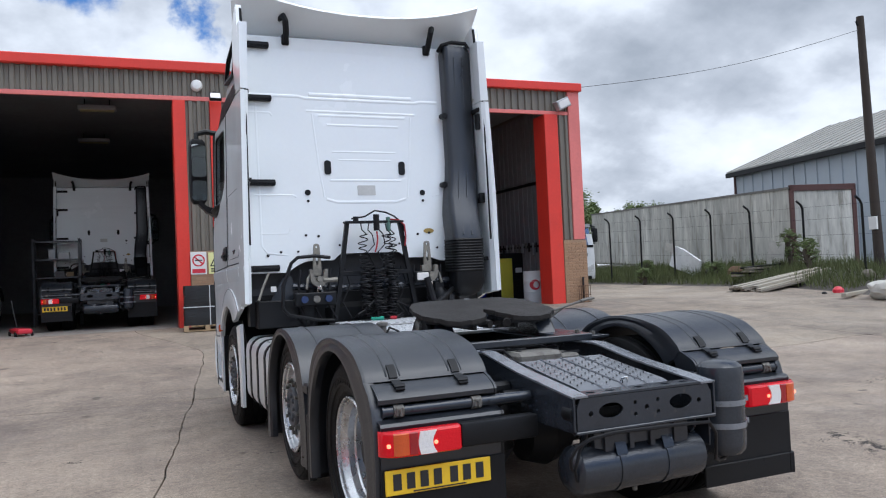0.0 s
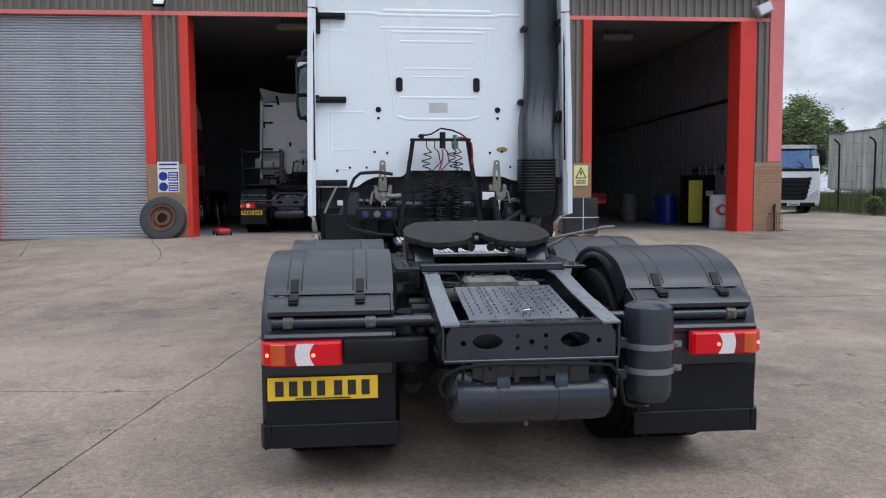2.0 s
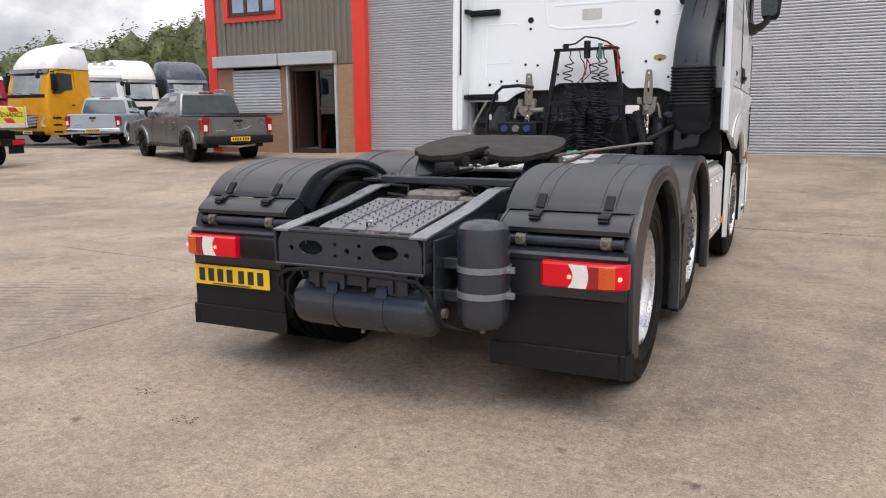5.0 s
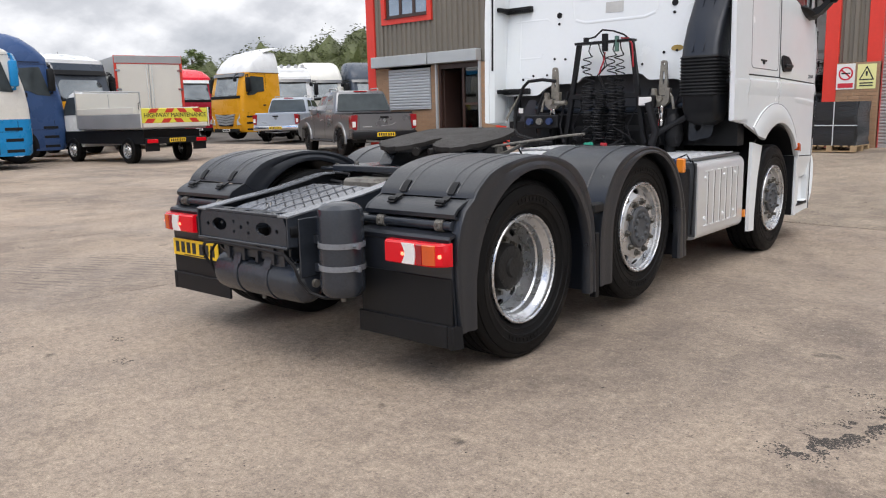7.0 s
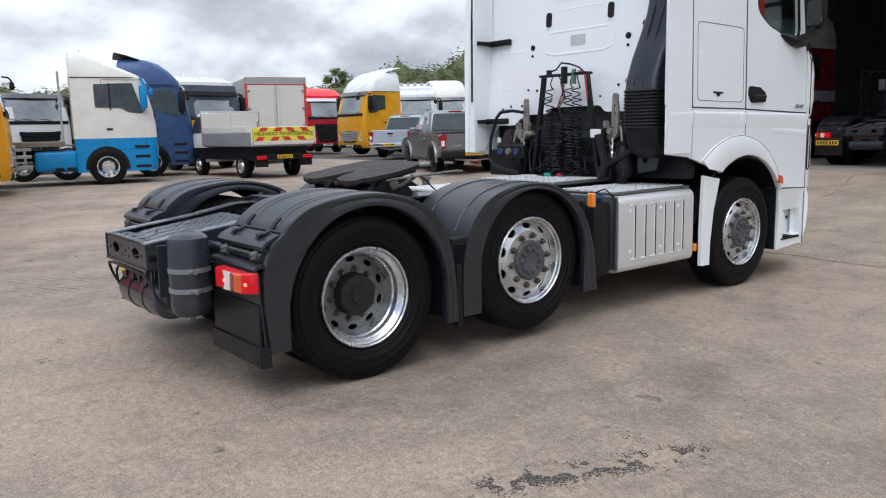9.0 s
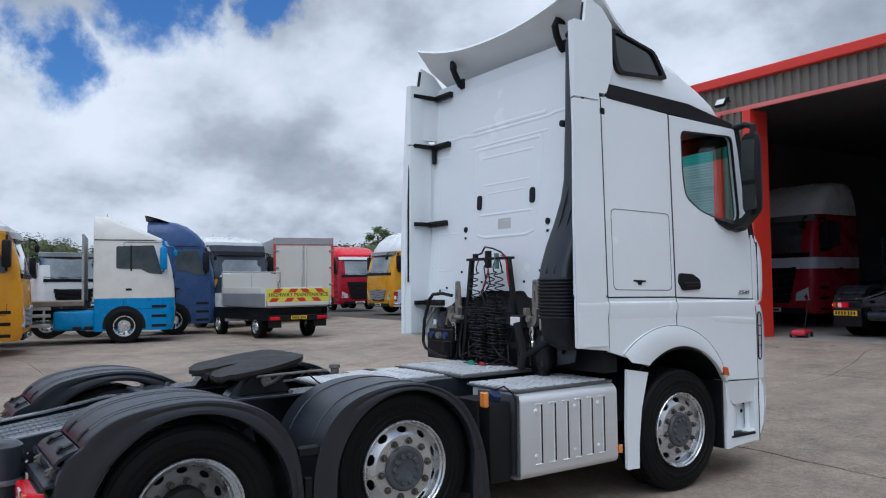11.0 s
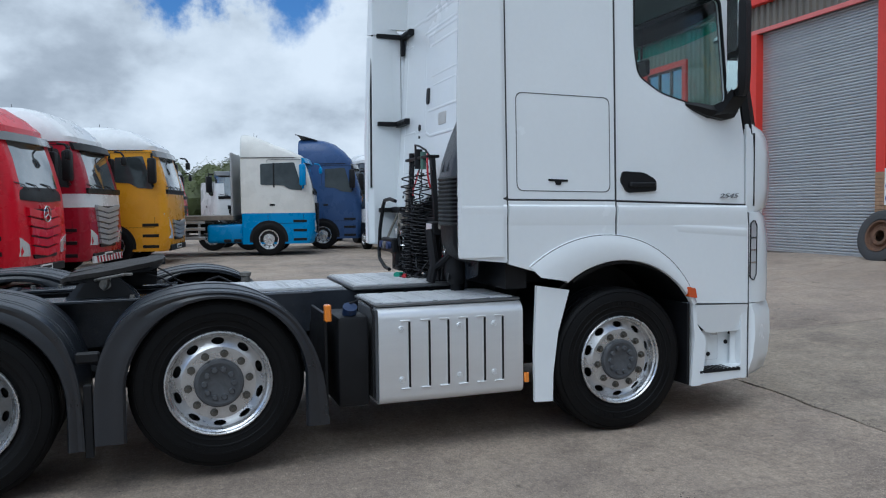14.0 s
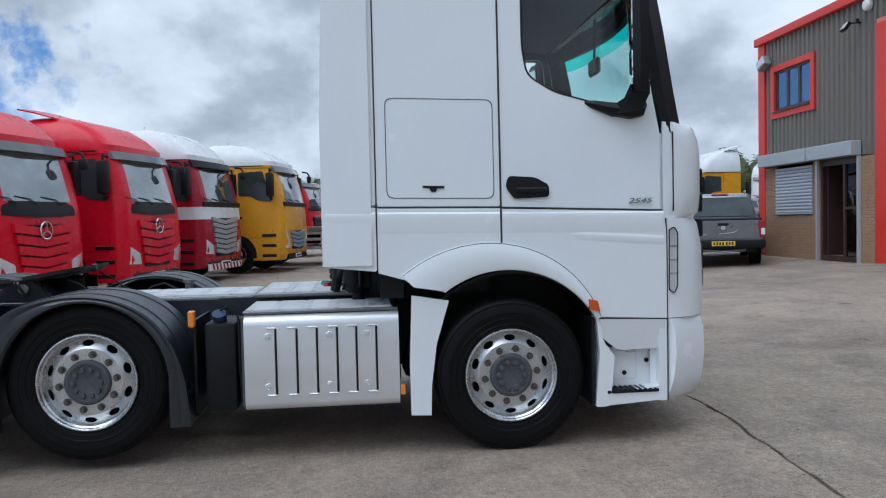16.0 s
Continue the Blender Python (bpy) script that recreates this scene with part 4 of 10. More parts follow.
    for xx in (0.76, 1.09):
        tube(bm, [(s * xx, y, z + 0.001) for y, z in m[8:34]], 0.005, 5)
    part("crease", bm, WING, g2)
    bm = B()
    a, b = sorted((s * 1.19, s * 1.232))
    box(bm, a, 0.612, 0.22, b, 0.655, 0.62, 0.004)
    box(bm, a - 0.004, 0.575, 0.74, b + 0.006, 0.70, 0.80, 0.01)
    part("valley_bracket", bm, BLACK, g2)


def lamp_cluster(e, s):
    """Combination lamp, its outer end wrapped forward round the wing."""
    g = new("rear_lamp")
    g.parent = e
    zs = (0.640, 0.648, 0.742, 0.752)

    def face(f):
        """x and y of the lens at f, 0 at its outer end and 1 at its inner end."""
        x = 1.228 - 0.374 * f
        return s * x, -0.822 + 0.058 * max(0.0, 1 - f / 0.24) ** 2.0
    fs = [0.0, 0.03, 0.07, 0.12, 0.18, 0.26, 0.5, 0.75, 0.97, 1.0]
    rows = []
    for f in fs:
        x, y = face(f)
        drop = 0.012 if f in (0.0, 1.0) else 0.0
        rows.append([(x, max(-0.765, y + 0.014 + drop), zs[0]), (x, y + 0.012 + drop, zs[0]), (x, y + drop, zs[1]), (x, y + drop, zs[2]), (x, y + 0.012 + drop, zs[3]), (x, max(-0.765, y + 0.014 + drop), zs[3])])
    part("housing", loft(B(), rows), RED_LENS, g, "red rear lamp lens")

    part("backing", box(B(), *sorted((s * 0.862, s * 1.195))[:1], -0.767, 0.648, sorted((s * 0.862, s * 1.195))[1], -0.725, 0.744, 0.004), BLACK, g)

    def lens(nm, mt, f0, f1, z0, z1):
        rows = []
        for k in range(7):
            f = f0 + (f1 - f0) * k / 6
            x, y = face(f)
            rows.append([(x, y + 0.006, z0), (x, y - 0.004, z0 + 0.004), (x, y - 0.005, z1 - 0.004), (x, y + 0.006, z1)])
        part(nm, loft(B(), rows), mt, g)
    lens("amber_lens", LAMP_AMBER, 0.13, 0.31, 0.646, 0.746)
    lens("dark_red_lens", RED_DARK, 0.325, 0.42, 0.646, 0.746)
    curve = [(0.455 - 0.025 * math.sin(math.pi * k / 8), 0.646 + 0.10 * k / 8) for k in range(9)]
    back = [(0.665 - 0.055 * math.sin(math.pi * k / 8), 0.646 + 0.10 * k / 8) for k in range(9)][::-1]
    part("white_lens", plate(B(), [(s * (1.228 - 0.374 * f), z) for f, z in curve] + [(s * (1.228 - 0.374 * f), z) for f, z in back], [], lambda u, v, k: (u, -0.8285 + k, v), 0.012), CLEAR_LENS, g)
    for f in (0.085, 0.655):
        x, y = face(f)
        bm = lathe(B(), [(y - 0.0068, 0.0), (y - 0.0066, 0.005), (y - 0.004, 0.009), (y + 0.004, 0.010)], "y", (x, 0, 0.692), 14)
        part("lit_bulb", bm, LIT_LENS, g)


def bars_plate(e, x0, x1, z0, z1, y, face=-1, name="number_plate"):
    g = new(name)
    g.parent = e
    bm = B()
    box(bm, x0, y - 0.004, z0, x1, y + 0.004, z1, 0.003)
    part("plate", bm, YELLOW_PLATE, g, "yellow rear plate")
    n, w, h = 7, x1 - x0, z1 - z0
    for k in range(n):
        a = x0 + w * (0.07 + 0.125 * k + (0.03 if k > 3 else 0))
        bm = B()
        box(bm, a, y + face * 0.006 - 0.001, z0 + h * 0.2, a + w * 0.075, y + face * 0.006 + 0.001, z1 - h * 0.16)
        part("dark_bar", bm, INK, g)
    bm = box(B(), x0 + w * 0.25, y + face * 0.006 - 0.001, z0 + h * 0.06, x1 - w * 0.25, y + face * 0.006 + 0.001, z0 + h * 0.11)
    part("fine_print_bar", bm, INK, g)


def tractor(name, label, m):
    e = thing(name, label, "lorry", m)
    # frame
    rail = [(-1.05, 0.70), (-1.05, 0.855), (-0.52, 0.92), (-0.15, 0.985), (5.0, 0.985), (5.0, 0.72), (0.0, 0.70), (-0.5, 0.69)]
    top = [(-1.05, 0.857), (-0.52, 0.922), (-0.15, 0.987), (2.0, 0.987)]
    chassis = new("chassis")
    chassis.parent = e
    for s in (1, -1):
        holes = [oval(-0.90 + 0.09 * (i % 4), 0.755 + 0.045 * (i // 4), 0.009, 0.009, 8) for i in range(8)] + [oval(-0.5, 0.80, 0.03, 0.03)]
        bm = plate(B(), rail, holes, lambda u, v, k: (s * (0.405 - k), u, v), 0.009)
        part("side_rail", bm, STEEL, chassis, "black chassis side rail")
        bm = ribbon(B(), top, s * 0.325, s * 0.408, 0.009)
        part("rail_flange", bm, RAIL, chassis, "worn top flange of the rail, coloured pale for sky sheen")
        bm = B()
        box(bm, *sorted((s * 0.33, s * 0.40))[:1], -1.045, 0.692, sorted((s * 0.33, s * 0.40))[1], 1.5, 0.701)
        part("rail_flange", bm, STEEL, chassis)
        for i in range(8):
            p = (s * 0.404, -0.86 + 0.075 * (i % 4) + 0.2, 0.76 + 0.05 * (i // 4))
            part("bolt", cyl(B(), p, (p[0] + s * 0.02, p[1], p[2]), 0.013, 6), STEEL, chassis)
    holes = [oval(-0.2, 0.778, 0.068, 0.035, 16), oval(0.2, 0.778, 0.068, 0.035, 16), oval(0, 0.772, 0.013, 0.013), oval(-0.065, 0.80, 0.010, 0.010), oval(0.065, 0.80, 0.010, 0.010),
             oval(-0.065, 0.745, 0.010, 0.010), oval(0.065, 0.745, 0.010, 0.010), oval(-0.31, 0.772, 0.013, 0.013), oval(0.31, 0.772, 0.013, 0.013)]
    bm = plate(B(), [(-0.385, 0.70), (0.385, 0.70), (0.385, 0.80), (0.365, 0.845), (-0.365, 0.845), (-0.385, 0.80)], holes, lambda u, v, k: (u, -1.045 + k, v), 0.01)
    plate(bm, [(-0.40, -1.045), (0.40, -1.045), (0.37, -0.93), (-0.37, -0.93)], [oval(x, -0.985, 0.028, 0.018, 12) for x in (-0.27, -0.16, 0, 0.16, 0.27)], lambda u, v, k: (u, v, 0.858 - k), 0.01)
    box(bm, -0.40, -1.06, 0.685, 0.40, -1.02, 0.70, 0.004)
    part("rear_crossmember", bm, STEEL, chassis, "punched steel rear crossmember")
    for s in (1, -1):
        bm = B()
        cyl(bm, (s * 0.375, -1.035, 0.775), (s * 0.375, -0.96, 0.775), 0.042, 16)
        part("rail_end_boss", bm, BLACK, chassis)
    # stepped cover between the rails
    cover = new("frame_cover")
    cover.parent = e
    prof = [(-0.90, 0.845), (-0.84, 0.862), (-0.55, 0.90), (-0.30, 0.935), (-0.27, 0.92)]
    bm = ribbon(B(), prof, -0.26, 0.26, 0.01)
    for x in (-0.13, 0.0, 0.13):
        tube(bm, [(x, y, z + 0.001) for y, z in prof[:4]], 0.005, 6)
    part("sheet", bm, COVER, cover, "dark ribbed sheet metal cover")
    bm = B()
    for i in range(12):
        for j in range(8):
            x, y = -0.232 + 0.0422 * i, -0.82 + 0.062 * j + (0.031 if i % 2 else 0)
            if min(abs(x - q) for q in (-0.13, 0.0, 0.13)) < 0.014:
                continue
            z = 0.866 + (y + 0.84) * 0.134 + 0.001
            cyl(bm, (x, y, z - 0.004), (x, y, z + 0.002), 0.0042, 6, 0.003)
    tagged(part("grip_studs", bm, BLACK, cover, "dark grip studs"), kind="stuff")
    bm = B()
    tube(bm, [(0.0, -0.86, 0.862), (0.0, -0.86, 0.885), (0.03, -0.86, 0.89), (0.03, -0.86, 0.862)], 0.006, 6)
    part("catch", bm, CHROME, cover, "small bright catch")
    # air tanks
    tank = new("air_tank")
    tank.parent = e
    bm = lathe(B(), [(-0.375, 0.0), (-0.375, 0.04), (-0.36, 0.085), (-0.33, 0.112), (-0.29, 0.118), (0.33, 0.118), (0.37, 0.112), (0.40, 0.085), (0.415, 0.04), (0.415, 0)], "x", (0, -0.90, 0.49), 28)
    part("shell", bm, STEEL, tank, "dark painted steel air tank")
    for x in (-0.12, 0.15):
        bm = lathe(B(), [(x - 0.016, 0.117), (x - 0.016, 0.123), (x + 0.016, 0.123), (x + 0.016, 0.117)], "x", (0, -0.90, 0.49), 28)
        part("band", bm, STEEL, tank, "metal strap")
    bm = B()
    prism(bm, [(-0.26, 0.70), (-0.26, 0.60), (-0.16, 0.575), (-0.14, 0.60), (0.12, 0.60), (0.16, 0.565), (0.28, 0.575), (0.28, 0.70)], "y", -0.985, -0.955)
    for x in (-0.2, -0.06, 0.06, 0.2):
        box(bm, x - 0.012, -1.0, 0.58, x + 0.012, -0.90, 0.70)
    part("tank_bracket", bm, STEEL, tank)
    for x in (-0.30, -0.18, -0.05, 0.08, 0.21, 0.33):
        bm = prism(B(), [(-0.985, 0.70), (-0.93, 0.70), (-0.93, 0.62), (-0.955, 0.60), (-0.985, 0.635)], "x", x - 0.006, x + 0.006)
        part("gusset", bm, STEEL, tank, "pressed gusset")
    for x in (-0.12, 0.15):
        bm = ribbon(B(), [(-1.0, 0.555), (-0.985, 0.60), (-0.955, 0.64), (-0.945, 0.70)], x - 0.03, x + 0.03, -0.008)
        part("hanger_strap", bm, STEEL, tank, "dark hanger strap")
    part("end_port", cyl(B(), (0.415, -0.90, 0.49), (0.435, -0.90, 0.49), 0.022, 10), CAST, tank)
    bm = cyl(B(), (0.0, -0.92, 0.375), (0.0, -0.92, 0.355), 0.012, 8)
    part("drain_valve", bm, CAST, tank)
    bm = B()
    tube(bm, [(-0.36, -0.97, 0.50), (-0.40, -1.0, 0.53), (-0.415, -1.02, 0.58), (-0.39, -1.04, 0.63), (-0.33, -1.06, 0.665), (-0.2, -1.065, 0.68), (0.0, -1.066, 0.676), (0.2, -1.064, 0.672), (0.36, -1.05, 0.66), (0.415, -1.03, 0.60), (0.43, -1.01, 0.52), (0.46, -0.97, 0.455), (0.52, -0.93, 0.43), (0.60, -0.90, 0.435)], 0.009, 7)
    tube(bm, [(-0.36, -0.98, 0.46), (-0.38, -1.0, 0.52), (-0.36, -1.01, 0.60), (-0.30, -0.99, 0.68)], 0.008, 7)
    part("hose", bm, COIL, tank, "black air hose")
    pot = new("upright_air_tank")
    pot.parent = e
    bm = lathe(B(), [(0.435, 0.0), (0.437, 0.05), (0.45, 0.095), (0.475, 0.114), (0.51, 0.118), (0.86, 0.118), (0.895, 0.112), (0.915, 0.09), (0.925, 0.05), (0.927, 0.0)], "z", (0.605, -0.87, 0), 28)
    part("shell", bm, STEEL, pot, "dark painted upright air tank")
    for z in (0.60, 0.715):
        bm = lathe(B(), [(z - 0.014, 0.117), (z - 0.014, 0.123), (z + 0.014, 0.123), (z + 0.014, 0.117)], "z", (0.605, -0.87, 0), 28)
        box(bm, 0.70, -0.90, z - 0.014, 0.76, -0.885, z + 0.014)
        cyl(bm, (0.735, -0.92, z), (0.735, -0.87, z), 0.007, 8)
        part("band", bm, RAIL, pot, "metal strap with bolted end")
    bm = B()
    box(bm, 0.41, -0.99, 0.53, 0.42, -0.80, 0.84, 0.003)
    box(bm, 0.42, -0.90, 0.55, 0.50, -0.85, 0.60, 0.004)
    box(bm, 0.42, -0.90, 0.70, 0.50, -0.85, 0.75, 0.004)
    part("bracket", bm, STEEL, pot)
    part("drain_valve", cyl(B(), (0.60, -0.87, 0.44), (0.60, -0.87, 0.41), 0.014, 8), CAST, pot)
    # plates, lamps and wings
    for s in (1, -1):
        mudguards(e, s)
        lamp_cluster(e, s)
    bm = B()
    box(bm, -0.845, -0.795, 0.640, -0.44, -0.72, 0.752, 0.015, 2)
    cyl(bm, (-0.55, -0.798, 0.68), (-0.55, -0.79, 0.68), 0.006, 8)
    part("lamp_board", bm, BLACK, e, "black plastic lamp board")
    bars_plate(e, -1.205, -0.685, 0.462, 0.574, -0.748)
    # axles and running gear
    for y, z in ((-0.02, 0.5), (1.34, 0.55), (4.0, 0.49)):
        bm = B()
        cyl(bm, (-0.95, y, z), (0.95, y, z), 0.075, 16)
        if y < 1:
            lathe(bm, [(-0.2, 0.06), (-0.13, 0.17), (0, 0.21), (0.13, 0.17), (0.2, 0.06)], "x", (0.0, y, z), 20)
            for s in (1, -1):
                lathe(bm, [(-0.18, 0.10), (-0.1, 0.145), (0.0, 0.12), (0.1, 0.145), (0.2, 0.10)], "z", (s * 0.5, y - 0.32, 0.62), 16)
                lathe(bm, [(-0.18, 0.10), (-0.1, 0.145), (0.0, 0.12), (0.1, 0.145), (0.2, 0.10)], "z", (s * 0.5, y + 0.38, 0.62), 16)
                tube(bm, [(s * 0.5, y - 0.42, 0.45), (s * 0.5, y, 0.40), (s * 0.5, y + 0.5, 0.46)], 0.05, 8)
        part("axle", bm, BLACK, e)
    for s in (1, -1):
        wheel(e, s * 1.20, 3.988, 0.497, s, -0.018)
        wheel(e, s * 1.175, 1.325, 0.560, s, -0.018)
        wheel(e, s * 1.168, -0.015, 0.497, s, -0.165, sunk=0.028)
        wheel(e, s * 0.855, -0.015, 0.497, s, -0.165)
    # valves and pipework seen between the rails
    gear = new("running_gear")
    gear.parent = e
    bm = B()
    box(bm, -0.18, -0.14, 0.84, 0.12, 0.06, 0.96, 0.02)
    box(bm, 0.12, -0.10, 0.80, 0.26, 0.10, 0.93, 0.015)
    cyl(bm, (-0.30, -0.05, 0.86), (-0.16, -0.05, 0.88), 0.05, 12)
    part("valve_block", bm, CAST, gear)
    rnd = random.Random(4)
    for k in range(22):
        bm = B()
        x, y, z = rnd.uniform(-0.25, 0.2), rnd.uniform(-0.2, 0.1), rnd.uniform(0.9, 0.98)
        tube(bm, [(x, y, z - 0.05), (x + rnd.uniform(-0.1, 0.1), y + 0.06, z), (x + rnd.uniform(-0.2, 0.2), y + rnd.uniform(0, 0.15), z + 0.01), (x + rnd.uniform(-0.3, 0.3), y + 0.3, z - 0.08)], 0.008, 6)
        part("air_line", bm, COIL, gear, "black air line")
    for s in (1, -1):
        for k in range(5):
            y = -0.6 + 0.14 * k
            bm = B()
            tube(bm, [(s * 0.42, y, 0.78), (s * 0.47, y + 0.03, 0.80 + 0.02 * (k % 2)), (s * 0.50, y + 0.10, 0.76), (s * 0.45, y + 0.2, 0.74)], 0.012, 6)
            part("air_line", bm, COIL, gear, "black air line")
    bm = B()
    for s in (1, -1):
        for k in range(4):
            cyl(bm, (s * 0.41, -0.55 + 0.12 * k, 0.80 + 0.03 * (k % 2)), (s * 0.50, -0.55 + 0.12 * k, 0.80 + 0.03 * (k % 2)), 0.035, 10)
    box(bm, -0.325, 0.2, 0.55, 0.325, 2.4, 0.80)
    box(bm, -0.45, 3.1, 0.45, 0.45, 4.9, 1.2, 0.05)
    part("drive_line", bm, BLACK, gear, "dark gearbox and engine")
    # added blockers under the frame: they cut see-through light and deepen the shade
    bm = box(B(), -0.58, 1.98, 0.34, 0.60, 3.30, 0.80, 0.04, 2)
    part("battery_carrier", bm, BLACK, gear, "added black block between the rails that stops light under the frame")
    bm = box(B(), -0.52, 3.32, 0.36, 0.52, 4.95, 0.60, 0.06, 2)
    part("oil_pan", bm, BLACK, gear, "added black block under the engine that deepens the shade")
    for s in (1, -1):
        for y in (1.02, 1.62):
            bm = lathe(B(), [(0.36, 0.09), (0.40, 0.13), (0.52, 0.14), (0.60, 0.12), (0.68, 0.14), (0.74, 0.09)], "z", (s * 0.46, y, 0), 16)
            part("air_bellows", bm, BLACK, gear, "added black bellows that fill the gap under the frame")
        bm = tube(B(), [(s * 0.48, 0.45, 0.62), (s * 0.48, 1.0, 0.40), (s * 0.48, 1.7, 0.40), (s * 0.46, 2.0, 0.52)], 0.05, 8)
        part("trailing_arm", bm, BLACK, gear, "added black arm that fills the gap under the frame")
        bm = box(B(), *((0.62, 1.955, 0.30, 1.10, 1.975, 0.92) if s > 0 else (-1.10, 1.955, 0.30, -0.62, 1.975, 0.92)), 0.003)
        part("splash_plate", bm, BLACK, gear, "added black plate behind the wheel that closes the see-through gap")
    # fifth wheel
    fw = new("fifth_wheel")
    fw.parent = e
    for s in (1, -1):
        part("wing_bracket", plate(B(), rounded([(0.05, 0.88), (0.05, 1.0), (0.44, 1.0), (0.44, 0.90), (0.30, 0.84)], 0.02), [oval(0.16, 0.94, 0.018, 0.018, 10), oval(0.32, 0.93, 0.018, 0.018, 10)], lambda u, v, k: (s * (0.425 + k), u, v), 0.012), STEEL, fw, "black mounting angle")
        part("base_plate", box(B(), *sorted((s * 0.30, s * 0.56))[:1], 0.02, 0.992, sorted((s * 0.30, s * 0.56))[1], 1.12, 1.012, 0.004), STEEL, fw, "black fifth-wheel base plate")
        part("pedestal", prism(B(), [(0.44, 1.01), (0.54, 1.13), (0.64, 1.17), (0.76, 1.15), (0.88, 1.01)], "x", s * 0.30, s * 0.42), STEEL, fw, "black fifth-wheel pedestal")
    part("cross_bar", box(B(), -0.42, 0.0, 0.988, 0.42, 0.06, 1.03, 0.006), STEEL, fw)
    part("pivot_pin", cyl(B(), (-0.45, 0.66, 1.13), (0.45, 0.66, 1.13), 0.035, 12), STEEL, fw)
    half = [(0.0, 0.66), (0.035, 0.59), (0.05, 0.52), (0.10, 0.43), (0.18, 0.405), (0.28, 0.40), (0.37, 0.42), (0.44, 0.475), (0.475, 0.56), (0.48, 0.72), (0.455, 0.86), (0.40, 0.96), (0.30, 1.025), (0.12, 1.035)]
    ring = half + [(-u, v) for u, v in half[::-1]][:-1]
    fine = []
    for (u0, v0), (u1, v1) in zip(ring, ring[1:] + ring[:1]):
        for k in range(4):
            w = k / 4
            u, v = u0 + (u1 - u0) * w, v0 + (v1 - v0) * w
            rag = 0.013 if v < 0.60 else 0.004
            fine.append((u + rag * noise.noise(Vector((u * 21, v * 21, 1.7))), v + rag * noise.noise(Vector((u * 23, v * 23, 5.1)))))

    def tilt(u, v, k):
        return (u, v, 1.190 + (v - 0.70) * 0.158 - 0.25 * max(0.0, 0.45 - v) + 0.004 * noise.noise(Vector((u * 9, v * 9, 0.4))) - k)
    part("deck", plate(B(), fine, [], tilt, 0.028), GREASE, fw, "worn grey-brown greasy fifth-wheel plate")
    bm = plate(B(), [(u * 0.95, 0.68 + (v - 0.68) * 0.95) for u, v in fine], [], lambda u, v, k: (u, v, tilt(u, v, 0.03)[2] - k * (0.7 + 0.6 * noise.noise(Vector((u * 14, v * 14, 3.0))))), 0.026)
    part("skirt", bm, BLACK, fw, "ragged black grease below the plate")
    for s in (1, -1):
        bm = tube(B(), [(s * 0.06, 0.44, 1.095), (s * 0.10, 0.52, 1.105), (s * 0.09, 0.62, 1.125), (s * 0.03, 0.68, 1.14)], 0.028, 8)
        part("jaw", bm, GREASE, fw, "greased locking jaw")
        bm = prism(B(), [(0.50, 1.02), (0.56, 1.11), (0.62, 1.152), (0.72, 1.165), (0.78, 1.12), (0.86, 1.02)], "x", s * 0.43, s * 0.455)
        part("cheek_plate", bm, BLACK, fw, "black bearing cheek")
        part("pivot_bolt", cyl(B(), (s * 0.455, 0.68, 1.10), (s * 0.475, 0.68, 1.10), 0.035, 12), CAST, fw, "worn pivot bolt")
        for y in (0.12, 0.30, 0.84, 1.02):
            part("bolt", cyl(B(), (s * 0.50, y, 1.012), (s * 0.50, y, 1.03), 0.016, 6), CAST, fw)
        part("rib", box(B(), *sorted((s * 0.14, s * 0.16))[:1], 0.48, 1.06, sorted((s * 0.14, s * 0.16))[1], 0.98, 1.15), BLACK, fw)
    part("front_lug", box(B(), 0.02, 1.015, 1.19, 0.07, 1.04, 1.245, 0.006), STEEL, fw)
    part("grease_line", tube(B(), [(-0.30, 0.95, 1.16), (-0.34, 1.05, 1.10), (-0.33, 1.12, 1.04), (-0.30, 1.2, 1.01)], 0.006, 6), COIL, fw, "thin black grease line")
    part("grease_line", tube(B(), [(0.34, 0.92, 1.15), (0.37, 1.02, 1.12), (0.36, 1.10, 1.05), (0.33, 1.18, 1.005)], 0.006, 6), COIL, fw, "thin black grease line")
    bm = B()
    tube(bm, [(0.40, 0.60, 1.12), (0.60, 0.68, 1.15), (0.86, 0.80, 1.185), (0.93, 0.86, 1.195), (1.00, 0.86, 1.20), (1.0, 0.83, 1.20), (0.93, 0.82, 1.195), (0.86, 0.79, 1.185)], 0.009, 7)
    tube(bm, [(0.40, 0.66, 1.05), (0.55, 0.70, 1.10), (0.66, 0.72, 1.155)], 0.012, 6)
    part("release_handle", bm, CAST, fw, "bare steel pull handle")
    # catwalk
    walkway = new("catwalk")
    walkway.parent = e
    for x0, y0, x1, y1, z in ((-0.33, 1.22, 0.33, 2.25, 1.0), (-0.46, 2.27, 0.50, 2.99, 1.018)):
        bm = B()
        # darker base under pale ribs puts the gaps' shade into the colour
        part("base_plate", box(B(), x0, y0, z - 0.03, x1, y1, z, 0.006), DULL, walkway, "plate coloured dark to deepen the gaps between the ribs")
        n = int((x1 - x0 - 0.04) / 0.034)
        for i in range(n):
            x = x0 + 0.025 + i * 0.034
            y = y0 + 0.02 + (0.04 if i % 2 else 0.0)
            while y < y1 - 0.10:
                box(bm, x, y, z - 0.002, x + 0.019, min(y + 0.17, y1 - 0.012), z + 0.009)
                y += 0.20
        part("tread_plate", bm, CHEQ, walkway, "bright ribbed aluminium tread plate")
